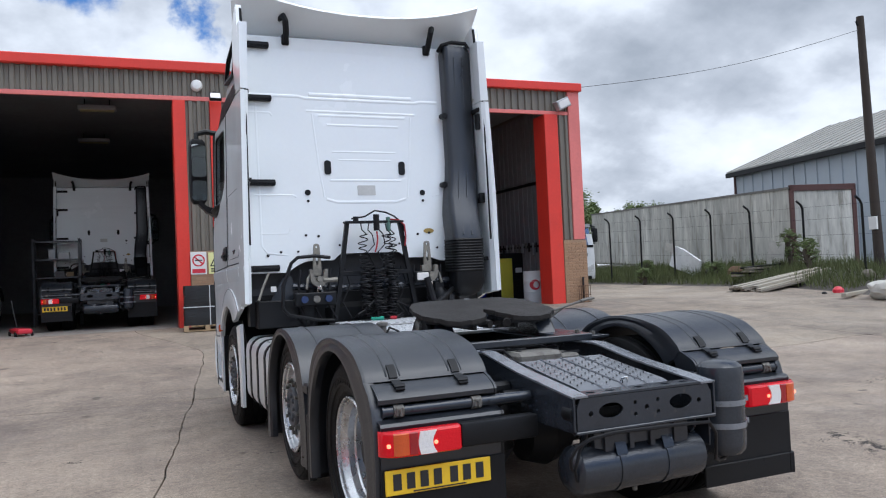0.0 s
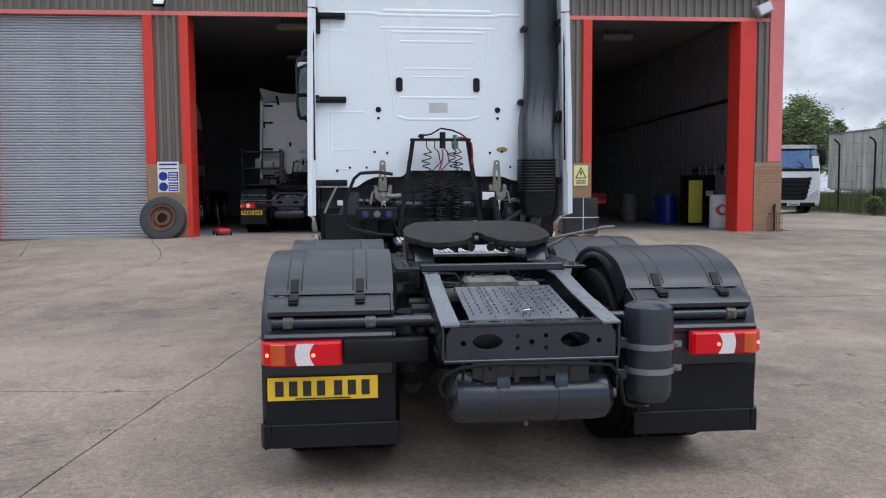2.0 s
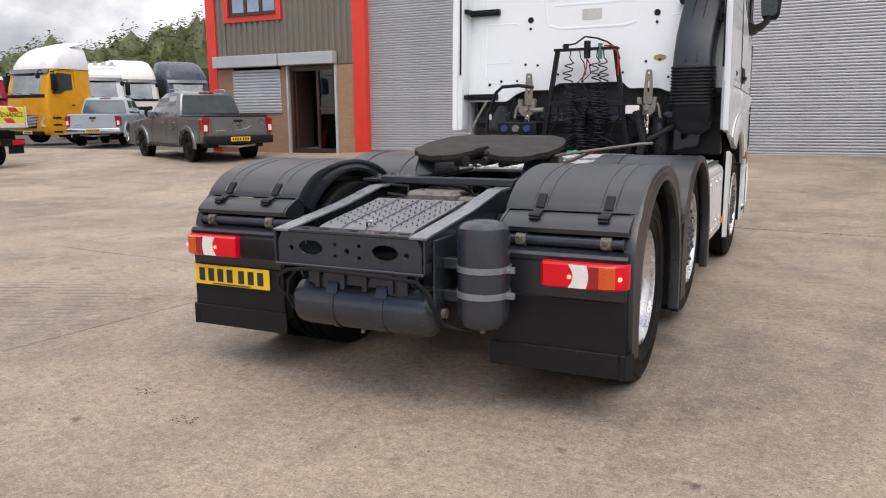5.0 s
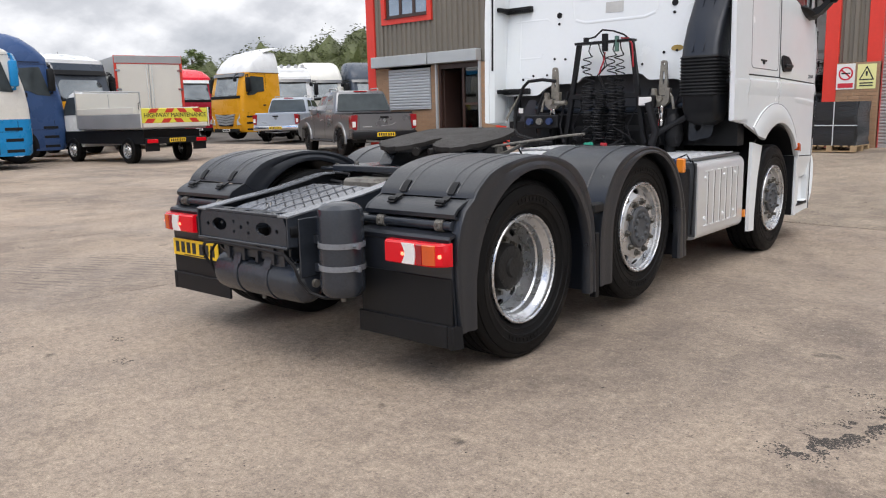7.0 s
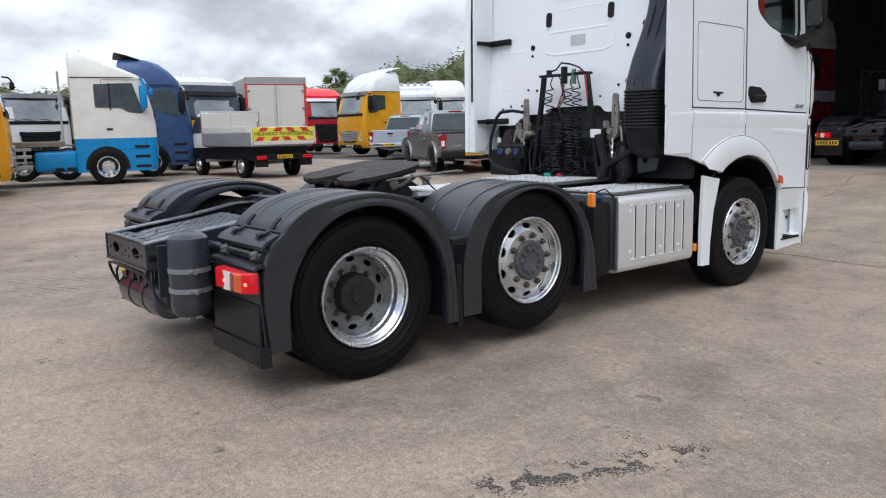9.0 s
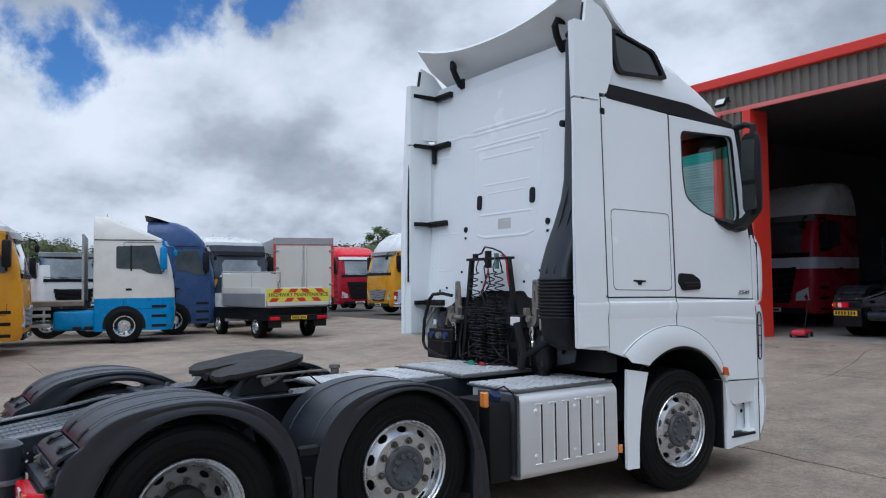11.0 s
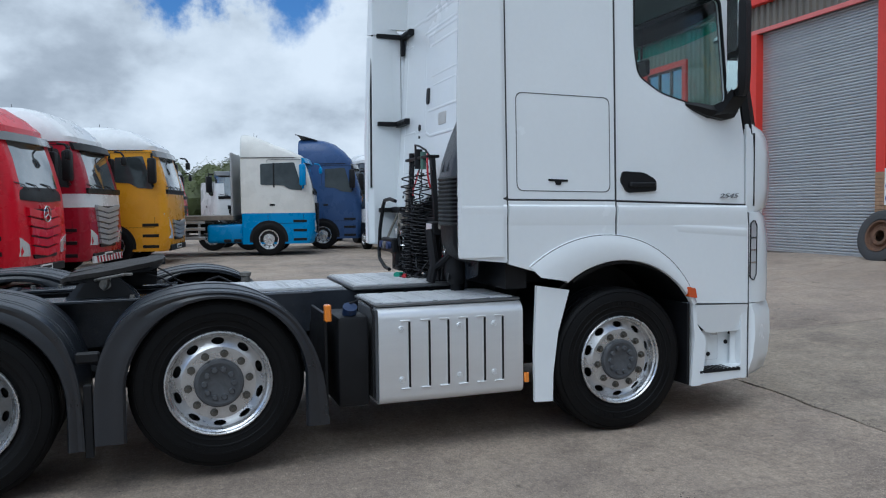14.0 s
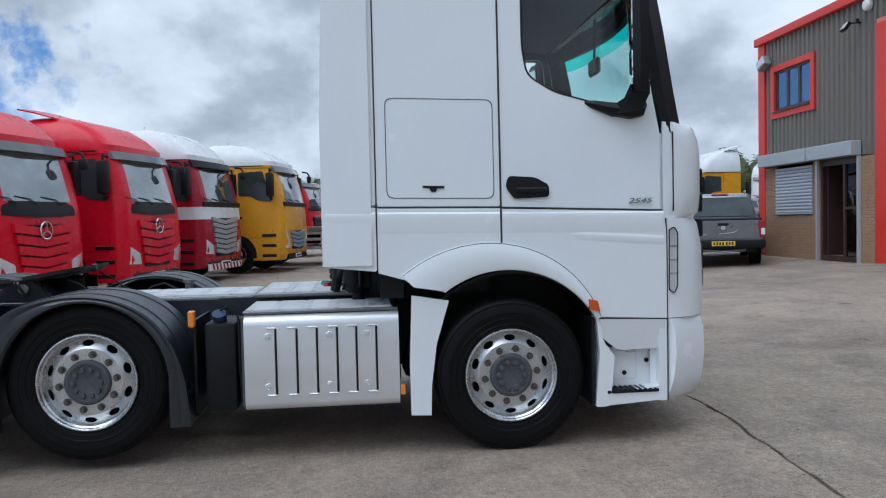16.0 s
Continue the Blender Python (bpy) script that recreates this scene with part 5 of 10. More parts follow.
        for i in range(int((x1 - x0) / 0.136)):
            for j in range(int((y1 - y0 - 0.08) / 0.20)):
                part("drain_slot", box(B(), x0 + 0.0385 + i * 0.136, y0 + 0.05 + j * 0.20, z - 0.004, x0 + 0.0585 + i * 0.136, y0 + 0.14 + j * 0.20, z + 0.0012), BLACK, walkway)
    part("edge_rail", box(B(), 0.335, 1.22, 0.985, 0.40, 2.25, 0.992), RAIL, walkway, "worn rail edge beside the walkway")
    bm = lathe(B(), [(0.99, 0.035), (1.045, 0.033), (1.05, 0.045), (1.075, 0.045), (1.08, 0.03), (1.085, 0.0)], "z", (-0.40, 1.62, 0), 16)
    part("air_valve", bm, CAST, walkway, "pale capped air valve on the frame")
    part("valve_line", tube(B(), [(-0.40, 1.52, 1.0), (-0.41, 1.42, 1.05), (-0.38, 1.34, 1.03), (-0.35, 1.28, 0.99)], 0.008, 6), COIL, walkway)
    # exhaust box with its silver heat shield on one side, fuel tank on the other
    ex = new("exhaust_box")
    ex.parent = e
    prof = [(0.62, 0.33), (1.12, 0.33)] + [(1.12 + 0.055 * math.sin(a), 0.385 - 0.055 * math.cos(a)) for a in (0.5, 1.0, 1.57)] + [(1.175 - 0.07 + 0.07 * math.cos(a), 0.87 + 0.07 * math.sin(a)) for a in (0.0, 0.4, 0.8, 1.2, 1.57)] + [(0.62, 0.94)]
    bm = prism(B(), prof, "y", 2.28, 3.26)
    part("heat_shield", bm, SILVER, ex, "silver painted box with pressed slots")
    for f in (0.20, 0.335, 0.465, 0.595, 0.72, 0.85):
        y = 2.28 + 0.98 * f
        bm = B()
        box(bm, 1.165, y - 0.004, 0.435, 1.1785, y + 0.009, 0.85)
        part("slot", bm, BLACK, ex)
        bm = B()
        prism(bm, [(1.170, y - 0.018), (1.180, y - 0.011), (1.180, y - 0.007), (1.170, y - 0.005)], "z", 0.425, 0.86)
        box(bm, 1.17, y - 0.055, 0.852, 1.184, y + 0.006, 0.862, 0.003)
        box(bm, 1.17, y - 0.055, 0.423, 1.184, y + 0.006, 0.433, 0.003)
        part("pressing", bm, SILVER, ex)
    for f in (0.15, 0.545, 0.79):
        for z in (0.485, 0.805):
            y = 2.28 + 0.98 * f
            bm = lathe(B(), [(1.17, 0.022), (1.179, 0.021), (1.181, 0.018), (1.177, 0.011), (1.186, 0.009), (1.187, 0.0)], "x", (0, y, z), 14)
            part("bolt", bm, SILVER, ex)
    # dark base here too, shading the rib gaps by colour
    part("top_plate", box(B(), 0.55, 2.27, 0.945, 1.135, 3.26, 0.962, 0.004), DULL, ex, "plate coloured dark to deepen the gaps between the ribs")
    bm = B()
    for i in range(16):
        x = 0.565 + i * 0.034
        y = 2.285 + (0.045 if i % 2 else 0.0)
        while y < 3.16:
            box(bm, x, y, 0.96, x + 0.019, min(y + 0.15, 3.25), 0.971)
            y += 0.185
    part("tread_plate", bm, CHEQ, ex, "ribbed aluminium tread plate")
    for i in range(4):
        for j in range(5):
            part("drain_slot", box(B(), 0.5785 + i * 0.136, 2.32 + j * 0.185, 0.958, 0.5985 + i * 0.136, 2.42 + j * 0.185, 0.9632), BLACK, ex)
    ad = new("fluid_tank")
    ad.parent = e
    bm = B()
    box(bm, 0.72, 2.03, 0.33, 1.14, 2.23, 0.90, 0.03, 2)
    part("shell", bm, BLACK, ad, "black plastic fluid tank")
    bm = cyl(B(), (1.06, 2.12, 0.89), (1.10, 2.12, 0.955), 0.045, 14)
    part("cap", bm, surf("blue_cap", (0.012, 0.03, 0.085), 0.45), ad, "blue filler cap")
    part("end_plate", box(B(), 0.70, 2.262, 0.36, 1.165, 2.279, 0.93, 0.003), HUB, ex, "dull dark end plate")
    bm = B()
    tube(bm, [(1.14, 2.24, 0.95), (1.16, 2.25, 0.90), (1.15, 2.25, 0.6), (1.14, 2.26, 0.38)], 0.007, 6)
    tube(bm, [(1.05, 2.10, 0.96), (1.12, 2.18, 1.0), (1.12, 2.26, 0.94)], 0.006, 6)
    part("cable", bm, COIL, ad)
    bm = B()
    box(bm, 1.14, 1.945, 0.88, 1.20, 1.985, 0.985, 0.008)
    part("side_marker", bm, AMBER, e, "amber side marker lamp")
    bm = B()
    box(bm, 1.17, 3.265, 0.40, 1.195, 3.295, 0.465, 0.004)
    part("side_marker", bm, AMBER, e, "amber side marker lamp")
    ft = new("fuel_tank")
    ft.parent = e
    bm = prism(B(), rrect(-1.18, 0.33, -0.56, 0.93, 0.12), "y", 2.05, 3.26, 0.0)
    part("shell", bm, SILVER, ft, "silver aluminium fuel tank")
    for y in (2.3, 2.65, 3.0):
        bm = prism(B(), rrect(-1.188, 0.322, -0.552, 0.938, 0.125), "y", y - 0.03, y + 0.03)
        part("strap", bm, BLACK, ft)
    cab(e)
    return e


def side(s, z, base=1.225):
    """How far out the cab's side stands at height z."""
    return s * (base - 0.030 * max(0, z - 1.62) / 1.5)


LAMP_GLASS = surf("head_lamp_lens", (0.66, 0.68, 0.70), 0.12, 0.3, var=0.1, coat=0.6)
DOOR_GLASS = [(4.09, 3.00), (4.09, 2.62), (4.12, 2.44), (4.30, 2.33), (4.60, 2.25), (4.80, 2.225), (4.86, 2.30), (4.80, 3.02)]


def cab(e):
    c = new("cab")
    c.parent = e
    arch = arc(3.965, 0.515, 0.68, 126, 31, 18)
    glass = rounded(DOOR_GLASS, 0.06, 4)
    for s in (1, -1):
        def panel(name, outer, holes, mat, thick=0.02, push=0.0, label="", r=0.0):
            outer = rounded(outer, r, 3) if r else outer
            bm = plate(B(), outer, holes, lambda u, v, k: (side(s, v) + s * (push - k), u, v), thick)
            return part(name, bm, mat, c, label)
        panel("rear_fairing", [(2.80, 1.622), (3.128, 1.620), (3.128, 3.17), (2.88, 3.19), (2.83, 2.6)], [], WHITE, 0.03, label="white side fairing", r=0.015)
        panel("rear_fairing_lower", [(2.80, 1.235), (3.128, 1.20), (3.128, 1.607), (2.80, 1.609)], [], WHITE, 0.03, 0.006, "white lower side fairing", r=0.015)
        panel("side_panel", [(3.138, 1.613), (3.927, 1.600), (3.927, 3.125), (3.138, 3.175)], [], WHITE, 0.03, label="white sleeper side", r=0.012)
        panel("side_panel_lower", [(3.138, 1.600), (3.138, 1.19)] + [p for p in arch if p[0] < 3.92] + [(3.927, 1.19), (3.927, 1.587)], [], WHITE, 0.03, 0.006, "white lower sleeper side")
        panel("door", [(3.940, 1.597), (5.0, 1.560), (5.0, 2.05), (4.955, 2.3), (4.86, 3.06), (4.83, 3.09), (3.940, 3.122)], [glass], WHITE, 0.045, label="white cab door", r=0.012)
        panel("door_skirt", [(3.940, 1.583), (3.940, 1.19)] + [p for p in arch if p[0] > 3.945] + [(4.57, 0.862), (5.035, 0.840), (5.035, 1.40), (5.03, 1.50), (5.01, 1.547)], [], WHITE, 0.03, 0.006, "white door skirt")
        # cab lining that also backs the panel gaps to keep them dark
        bm = B()
        plate(bm, [(3.2, 1.3), (3.3, 1.2), (3.5, 1.2), (3.7, 1.24), (4.3, 1.24), (4.6, 1.0), (5.0, 0.9), (5.0, 2.05), (4.84, 3.08), (3.2, 3.12)], [[(a + (4.45 - a) * -0.02, b + (2.6 - b) * -0.02) for a, b in glass]], lambda u, v, k: (side(s, v) - s * (0.046 + k), u, v), 0.02)
        part("inner_lining", bm, TRIM_DARK, c)
        bm = plate(B(), [(a + (4.45 - a) * -0.015, b + (2.6 - b) * -0.015) for a, b in glass], [], lambda u, v, k: (side(s, v) - s * (0.018 + k), u, v), 0.004)
        g = part("door_glass", bm, GLASS, c, "tinted door glass")
        g.visible_shadow = False
        bm = plate(B(), [(a + (4.45 - a) * -0.012, b + (2.6 - b) * -0.012) for a, b in glass], [[(a + (4.45 - a) * 0.022, b + (2.6 - b) * 0.022) for a, b in glass]], lambda u, v, k: (side(s, v) + s * (0.002 - k), u, v), 0.02)
        part("window_seal", bm, BLACK, c, "black rubber window seal")
        for pts, w in (([(2.805, 1.616), (3.133, 1.608), (3.933, 1.593), (5.01, 1.555)], 0.0055), ([(3.133, 1.22), (3.133, 1.62), (3.133, 3.16)], 0.0045), ([(3.9335, 1.21), (3.9335, 1.62), (3.9335, 3.115)], 0.006)):
            bm = tube(B(), [(side(s, z) + s * 0.0005, y, z) for y, z in pts], w, 6)
            part("panel_gap", bm, SEAM, c, "dark gap between the panels")
        for y0, y1 in ((2.81, 3.125), (3.141, 3.923), (3.944, 5.015)):
            bm = loft(B(), [[(s * (1.224 + a), y, z - 0.03 * (y - 3.14) / 1.9) for a, z in ((0.005, 1.578), (0.018, 1.565), (0.022, 1.540), (0.004, 1.42))] for y in (y0, y1)])
            part("side_moulding", bm, WHITE, c, "raised white moulding below the seam")
        # wheel arch flare and inner arch
        bm = B()
        secs = []
        for k in range(29):
            w = k / 28
            a = 127 - 97 * w
            ro = 0.95 - 0.23 * w
            ca, sa = math.cos(radians(a)), math.sin(radians(a))
            cb, sb = math.cos(radians(a + 9 * (1 - w))), math.sin(radians(a + 9 * (1 - w)))
            rm = 0.68 + (ro - 0.68) * 0.6
            secs.append([(s * 1.226, 3.965 + 0.676 * ca, 0.51 + 0.676 * sa), (s * 1.248, 3.965 + 0.680 * ca, 0.51 + 0.680 * sa), (s * 1.254, 3.965 + 0.695 * ca, 0.51 + 0.695 * sa), (s * 1.25, 3.965 + rm * cb, 0.51 + rm * sb),
                         (s * 1.243, 3.965 + (ro - 0.012) * cb, 0.51 + (ro - 0.012) * sb), (s * 1.238, 3.965 + ro * cb, 0.51 + ro * sb), (s * 1.20, 3.965 + ro * cb, 0.51 + ro * sb), (s * 1.20, 3.965 + 0.69 * ca, 0.51 + 0.69 * sa)])
        loft(bm, secs)
        part("wheel_arch", bm, WHITE, c, "white flared wheel arch")
        part("panel_gap", tube(B(), [(q[4][0] - s * 0.004, q[4][1] + 0.002, q[4][2] + 0.006) for q in secs], 0.0035, 5), SEAM, c)
        bm = ribbon(B(), arc(4.0, 0.49, 0.672, 124, 14, 18), s * 0.62, s * 1.205, -0.02)
        ribbon(bm, arc(4.0, 0.49, 0.672, 168, 124, 6), s * 0.62, s * 1.15, -0.02)
        part("arch_liner", bm, BLACK, c, "black wheel arch liner")
        bm = plate(B(), [(3.328, 0.268), (3.458, 0.262), (3.463, 0.45), (3.50, 0.72), (3.585, 1.0), (3.345, 1.04), (3.325, 0.6)], [], lambda u, v, k: (s * (1.215 - k), u, v), 0.03)
        part("spray_guard", bm, WHITE, c, "white panel behind the front wheel")
        bm = B()
        box(bm, *((0.72, 3.32, 1.03, 0.90, 3.9, 1.16) if s > 0 else (-0.90, 3.32, 1.03, -0.72, 3.9, 1.16)))
        part("guard_bracket", bm, BLACK, c)
        bm = plate(B(), rounded([(4.500, 0.915), (4.570, 0.900), (4.555, 0.972), (4.495, 0.985)], 0.008), [], lambda u, v, k: (s * (1.266 - k), u, v), 0.04)
        part("indicator", bm, LAMP_AMBER, c, "orange side indicator")
        # steps: a hollow between the arch edge, the sloped brow and the bumper
        bm = B()
        w0, w1 = sorted((s * 0.85, s * 1.12))
        box(bm, w0, 4.556, 0.27, w1, 5.03, 0.84)
        plate(bm, rounded([(4.545, 0.268), (4.63, 0.268), (4.655, 0.40), (4.675, 0.60), (4.60, 0.70), (4.585, 0.86), (4.555, 0.862), (4.575, 0.62)], 0.012), [], lambda u, v, k: (s * (1.232 - k), u, v), 0.12)
        plate(bm, rounded([(4.575, 0.270), (5.03, 0.298), (5.03, 0.415), (4.96, 0.385), (4.60, 0.350)], 0.010), [], lambda u, v, k: (s * (1.2275 - k), u, v), 0.11)
        plate(bm, [(4.985, 0.29), (5.032, 0.29), (5.032, 0.84), (4.985, 0.84), (4.975, 0.50)], [], lambda u, v, k: (s * (1.228 - k), u, v), 0.12)
        part("step_well", bm, WHITE, c, "white entry step housing")
        w0, w1 = sorted((s * 0.60, s * 1.216))
        part("arch_end_liner", box(B(), w0, 4.526, 0.275, w1, 4.545, 0.86, 0.004), BLACK, c, "black liner before the step")
        bm = loft(B(), [[(s * (1.2285 + a), y, z + dz) for a, dz in ((-0.012, 0.05), (0.006 * k, 0.012), (0.007 * k, 0.0), (0.004 * k, -0.03), (-0.012, -0.10))] for y, z, k in ((4.36, 1.405, 0.2), (4.5, 1.40, 1.0), (4.8, 1.38, 1.3), (5.02, 1.365, 1.3))])
        part("side_crease", bm, WHITE, c, "soft raised crease in the skirt")
        bm = plate(B(), rounded([(4.572, 0.848), (5.03, 0.832), (5.03, 0.640), (4.745, 0.632), (4.690, 0.645), (4.580, 0.735)], 0.012), [], lambda u, v, k: (s * (1.240 - k - 0.20 * max(0, 0.83 - v)), u, v), 0.05)
        part("step_brow", bm, WHITE, c, "sloped white brow over the step")
        bm = plate(B(), rrect(4.70, 0.42, 4.86, 0.615, 0.015), [rrect(4.7035, 0.4235, 4.8565, 0.6115, 0.013)], lambda u, v, k: (s * (1.1215 - k), u, v), 0.004)
        part("hatch_seam", bm, WHITE_SEAL, c)
        bm = B()
        w0, w1 = sorted((s * 1.06, s * 1.236))
        box(bm, w0, 4.655, 0.352, w1, 4.975, 0.372, 0.004)
        for k in range(9):
            box(bm, w0, 4.668 + 0.034 * k, 0.372, w1, 4.684 + 0.034 * k, 0.379)
        part("step_tread", bm, BLACK, c, "black ribbed step")
        part("step_lug", box(B(), *((1.19, 4.622, 0.352, 1.236, 4.648, 0.372) if s > 0 else (-1.236, 4.622, 0.352, -1.19, 4.648, 0.372)), 0.004), BLACK, c)
        for y, z in ((4.775, 0.465), (4.93, 0.545), (4.96, 0.61)):
            bm = cyl(B(), (s * 1.115, y, z), (s * 1.126, y, z), 0.016 if z < 0.6 else 0.010, 12)
            part("bolt", bm, BLACK, c)
        part("step_lamp", box(B(), *((1.118, 4.79, 0.60, 1.127, 4.855, 0.622) if s > 0 else (-1.127, 4.79, 0.60, -1.118, 4.855, 0.622)), 0.004), LAMP_GLASS, c)
        # handle, locker, mirror
        bm = plate(B(), rounded([(3.965, 1.725), (3.985, 1.793), (4.155, 1.783), (4.25, 1.733), (4.25, 1.655), (4.02, 1.645)], 0.025), [], lambda u, v, k: (side(s, v) + s * (0.014 - k), u, v), 0.02)
        part("door_handle", bm, BLACK, c, "black door handle recess")
        bm = B()
        w0, w1 = sorted((side(s, 1.72) + s * 0.01, side(s, 1.72) + s * 0.034))
        box(bm, w0, 4.03, 1.68, w1, 4.235, 1.718, 0.010)
        part("door_handle", bm, BLACK, c)
        ring = rounded([(3.200, 1.662), (3.893, 1.648), (3.893, 2.285), (3.200, 2.300)], 0.05, 4)
        bm = plate(B(), ring, [[(a + (3.546 - a) * 0.016, b + (1.975 - b) * 0.018) for a, b in ring]], lambda u, v, k: (side(s, v) + s * (0.0015 - k), u, v), 0.012)
        part("locker_seam", bm, surf("locker_seal", (0.11, 0.115, 0.12), 0.6) if s > 0 else c.children[0].data.materials[0], c, "seam of the side locker lid")
        bm = plate(B(), [(3.43, 1.740), (3.57, 1.735), (3.57, 1.722), (3.525, 1.720), (3.515, 1.700), (3.485, 1.700), (3.475, 1.723), (3.43, 1.727)], [], lambda u, v, k: (side(s, v) + s * (0.006 - k), u, v), 0.012)
        part("locker_latch", bm, BLACK, c)
        mi = new("door_mirror")
        mi.parent = e
        mi.location = (0, 0, 0)
        bm = B()
        rings = []
        for z, d in ((2.30, 0.6), (2.34, 0.9), (2.45, 1.0), (2.9, 1.0), (2.98, 0.9), (3.02, 0.6)):
            rings.append([(s * (1.40 + dx * d), 4.80 + dy * d, z) for dx, dy in ((-0.088, -0.045), (0.088, -0.045), (0.096, 0.0), (0.05, 0.06), (-0.05, 0.06), (-0.096, 0.0))])
        loft(bm, rings)
        turn_in = Matrix.Rotation(radians(-14 * s), 3, "Z")
        bmesh.ops.rotate(bm, verts=bm.verts[:], cent=(s * 1.40, 4.80, 0), matrix=turn_in)
        part("housing", bm, BLACK, mi, "black mirror housing")
        for z0, z1 in ((2.60, 2.96), (2.34, 2.56)):
            bm = plate(B(), rrect(-0.08, z0, 0.08, z1, 0.03), [], lambda u, v, k: (s * (1.40 + u), 4.748 + k, v), 0.006)
            bmesh.ops.rotate(bm, verts=bm.verts[:], cent=(s * 1.40, 4.80, 0), matrix=turn_in)
            part("mirror_glass", bm, MIRROR, mi, "mirror glass")
        bm = tube(B(), [(s * 1.18, 4.86, 3.10), (s * 1.30, 4.87, 3.12), (s * 1.40, 4.83, 3.08), (s * 1.40, 4.81, 2.98)], 0.03, 8)
        part("upper_arm", bm, BLACK, mi, "black mirror arm")
        bm = loft(B(), [[(s * x, y + dy, z + dz) for dy, dz in ((-0.06, -0.035), (0.06, -0.035), (0.06, 0.035), (-0.06, 0.035))] for x, y, z in ((1.16, 4.70, 2.20), (1.23, 4.74, 2.205), (1.32, 4.79, 2.24), (1.40, 4.81, 2.33))])
        part("lower_arm", bm, BLACK, mi, "black mirror arm")
        bm = loft(B(), [[(s * (1.20 + dx * w), y, z + dz * w) for dx, dz in ((0.0, -0.5), (0.6, -0.42), (1.0, 0.0), (0.7, 0.45), (0.0, 0.5))] for y, z, w in ((4.50, 2.262, 0.02), (4.56, 2.245, 0.06), (4.66, 2.218, 0.085), (4.80, 2.20, 0.10), (4.88, 2.215, 0.10), (4.90, 2.235, 0.07))])
        part("arm_foot", bm, BLACK, mi, "tapered black mirror foot on the door")
        # pillar, corner vane, lamp
        bm = B()
        loft(bm, [[(s * 1.20, y0, z), (s * 1.215, y0 + 0.05, z), (s * 1.13, y0 + 0.16, z), (s * 1.08, y0 + 0.14, z), (s * 1.15, y0, z)] for y0, z in ((5.03, 2.06), (4.975, 2.35), (4.91, 2.75), (4.84, 3.10))])
        part("windscreen_pillar", bm, BLACK, c, "black windscreen pillar")
        bm = B()
        loft(bm, [[(s * 1.216, 5.022, z), (s * (1.224 - 0.01 * f), 5.10, z), (s * (1.20 - 0.02 * f), 5.20 - f * 0.02, z), (s * (1.13 - 0.02 * f), 5.305 - f * 0.03, z), (s * 1.01, 5.37 - f * 0.03, z), (s * 0.99, 5.33 - f * 0.03, z), (s * 1.15, 5.18 - f * 0.02, z), (s * 1.19, 5.022, z)] for z, f in ((1.50, 1.8), (1.54, 0.5), (1.66, 0), (1.92, 0), (2.03, 0.5), (2.10, 1.4), (2.135, 2.6))])
        part("corner_vane", bm, WHITE, c, "white corner air vane")
        bm = B()
        box(bm, *sorted((s * 1.18, s * 1.226))[:1], 5.085, 1.545, sorted((s * 1.18, s * 1.226))[1], 5.093, 2.07)
        part("vane_gap", bm, BLACK, c)
        ho = rounded([(5.052, 1.03), (5.085, 1.005), (5.108, 1.05), (5.112, 1.40), (5.09, 1.44), (5.056, 1.42)], 0.012)
        lamp_x = lambda u: s * (1.2365 - 0.128 * (u - 5.042))
        bm = plate(B(), [(a + (a - 5.082) * 0.16, b + (b - 1.23) * 0.025) for a, b in ho], [ho], lambda u, v, k: (lamp_x(u) + s * (0.006 - k), u, v), 0.02)
        part("head_lamp_frame", bm, BLACK, c, "black lamp surround")
        bm = plate(B(), ho, [], lambda u, v, k: (lamp_x(u) + s * (0.0 - k), u, v), 0.02)
        part("head_lamp", bm, LAMP_GLASS, c, "clear corner head lamp")
        for z in (1.13, 1.22, 1.31):
            bm = B()
            plate(bm, [(5.056, z), (5.108, z), (5.108, z + 0.010), (5.056, z + 0.010)], [], lambda u, v, k: (lamp_x(u) + s * (0.003 - k), u, v), 0.01)
            part("lamp_rib", bm, CHROME, c)
        # corner body behind the lamp, and the dark panel gaps
        bm = B()
        loft(bm, [[(s * 1.232, 5.042, z), (s * 1.222, 5.12, z), (s * 1.18, 5.235 + b, z), (s * 1.08, 5.34 + b, z), (s * 0.96, 5.40 + b, z), (s * 0.95, 5.26, z), (s * 1.16, 5.042, z)] for z, b in ((0.840, 0.0), (1.0, 0.006), (1.30, 0.0), (1.46, -0.03), (1.50, -0.06))])
        part("lamp_corner", bm, WHITE, c, "white front corner")
        for pts, w in (([(4.57, 0.852), (5.04, 0.834)], 0.005), ([(5.037, 0.29), (5.039, 0.83), (5.039, 1.40), (5.03, 1.50)], 0.004)):
            bm = tube(B(), [(s * 1.2315, y, z) for y, z in pts], w, 5)
            part("panel_gap", bm, SEAM, c)
    # back wall with its pressings
    lean = lambda z: 3.075 + 0.066 * (z - 1.5)
    wav = [(-1.20, 1.50), (-0.80, 1.50), (-0.72, 1.56), (-0.62, 1.60), (-0.36, 1.60), (-0.30, 1.66), (0.30, 1.66), (0.36, 1.60), (0.62, 1.60), (0.72, 1.56), (1.20, 1.54)]
    wav = rounded([(-1.18, 3.74)] + wav + [(1.18, 3.74)], 0.03, 3)
    bm = plate(B(), wav, [], lambda u, v, k: (u, lean(v) + k, v), 0.03)
    part("back_wall", bm, WHITE, c, "white pressed steel cab back")
    bm = B()

    def ridge(pts, r=0.012):
        part("back_pressing", tube(B(), [(x, lean(z) + r * 2.58, z) for x, z in pts], r * 2.8, 20), WHITE, c)
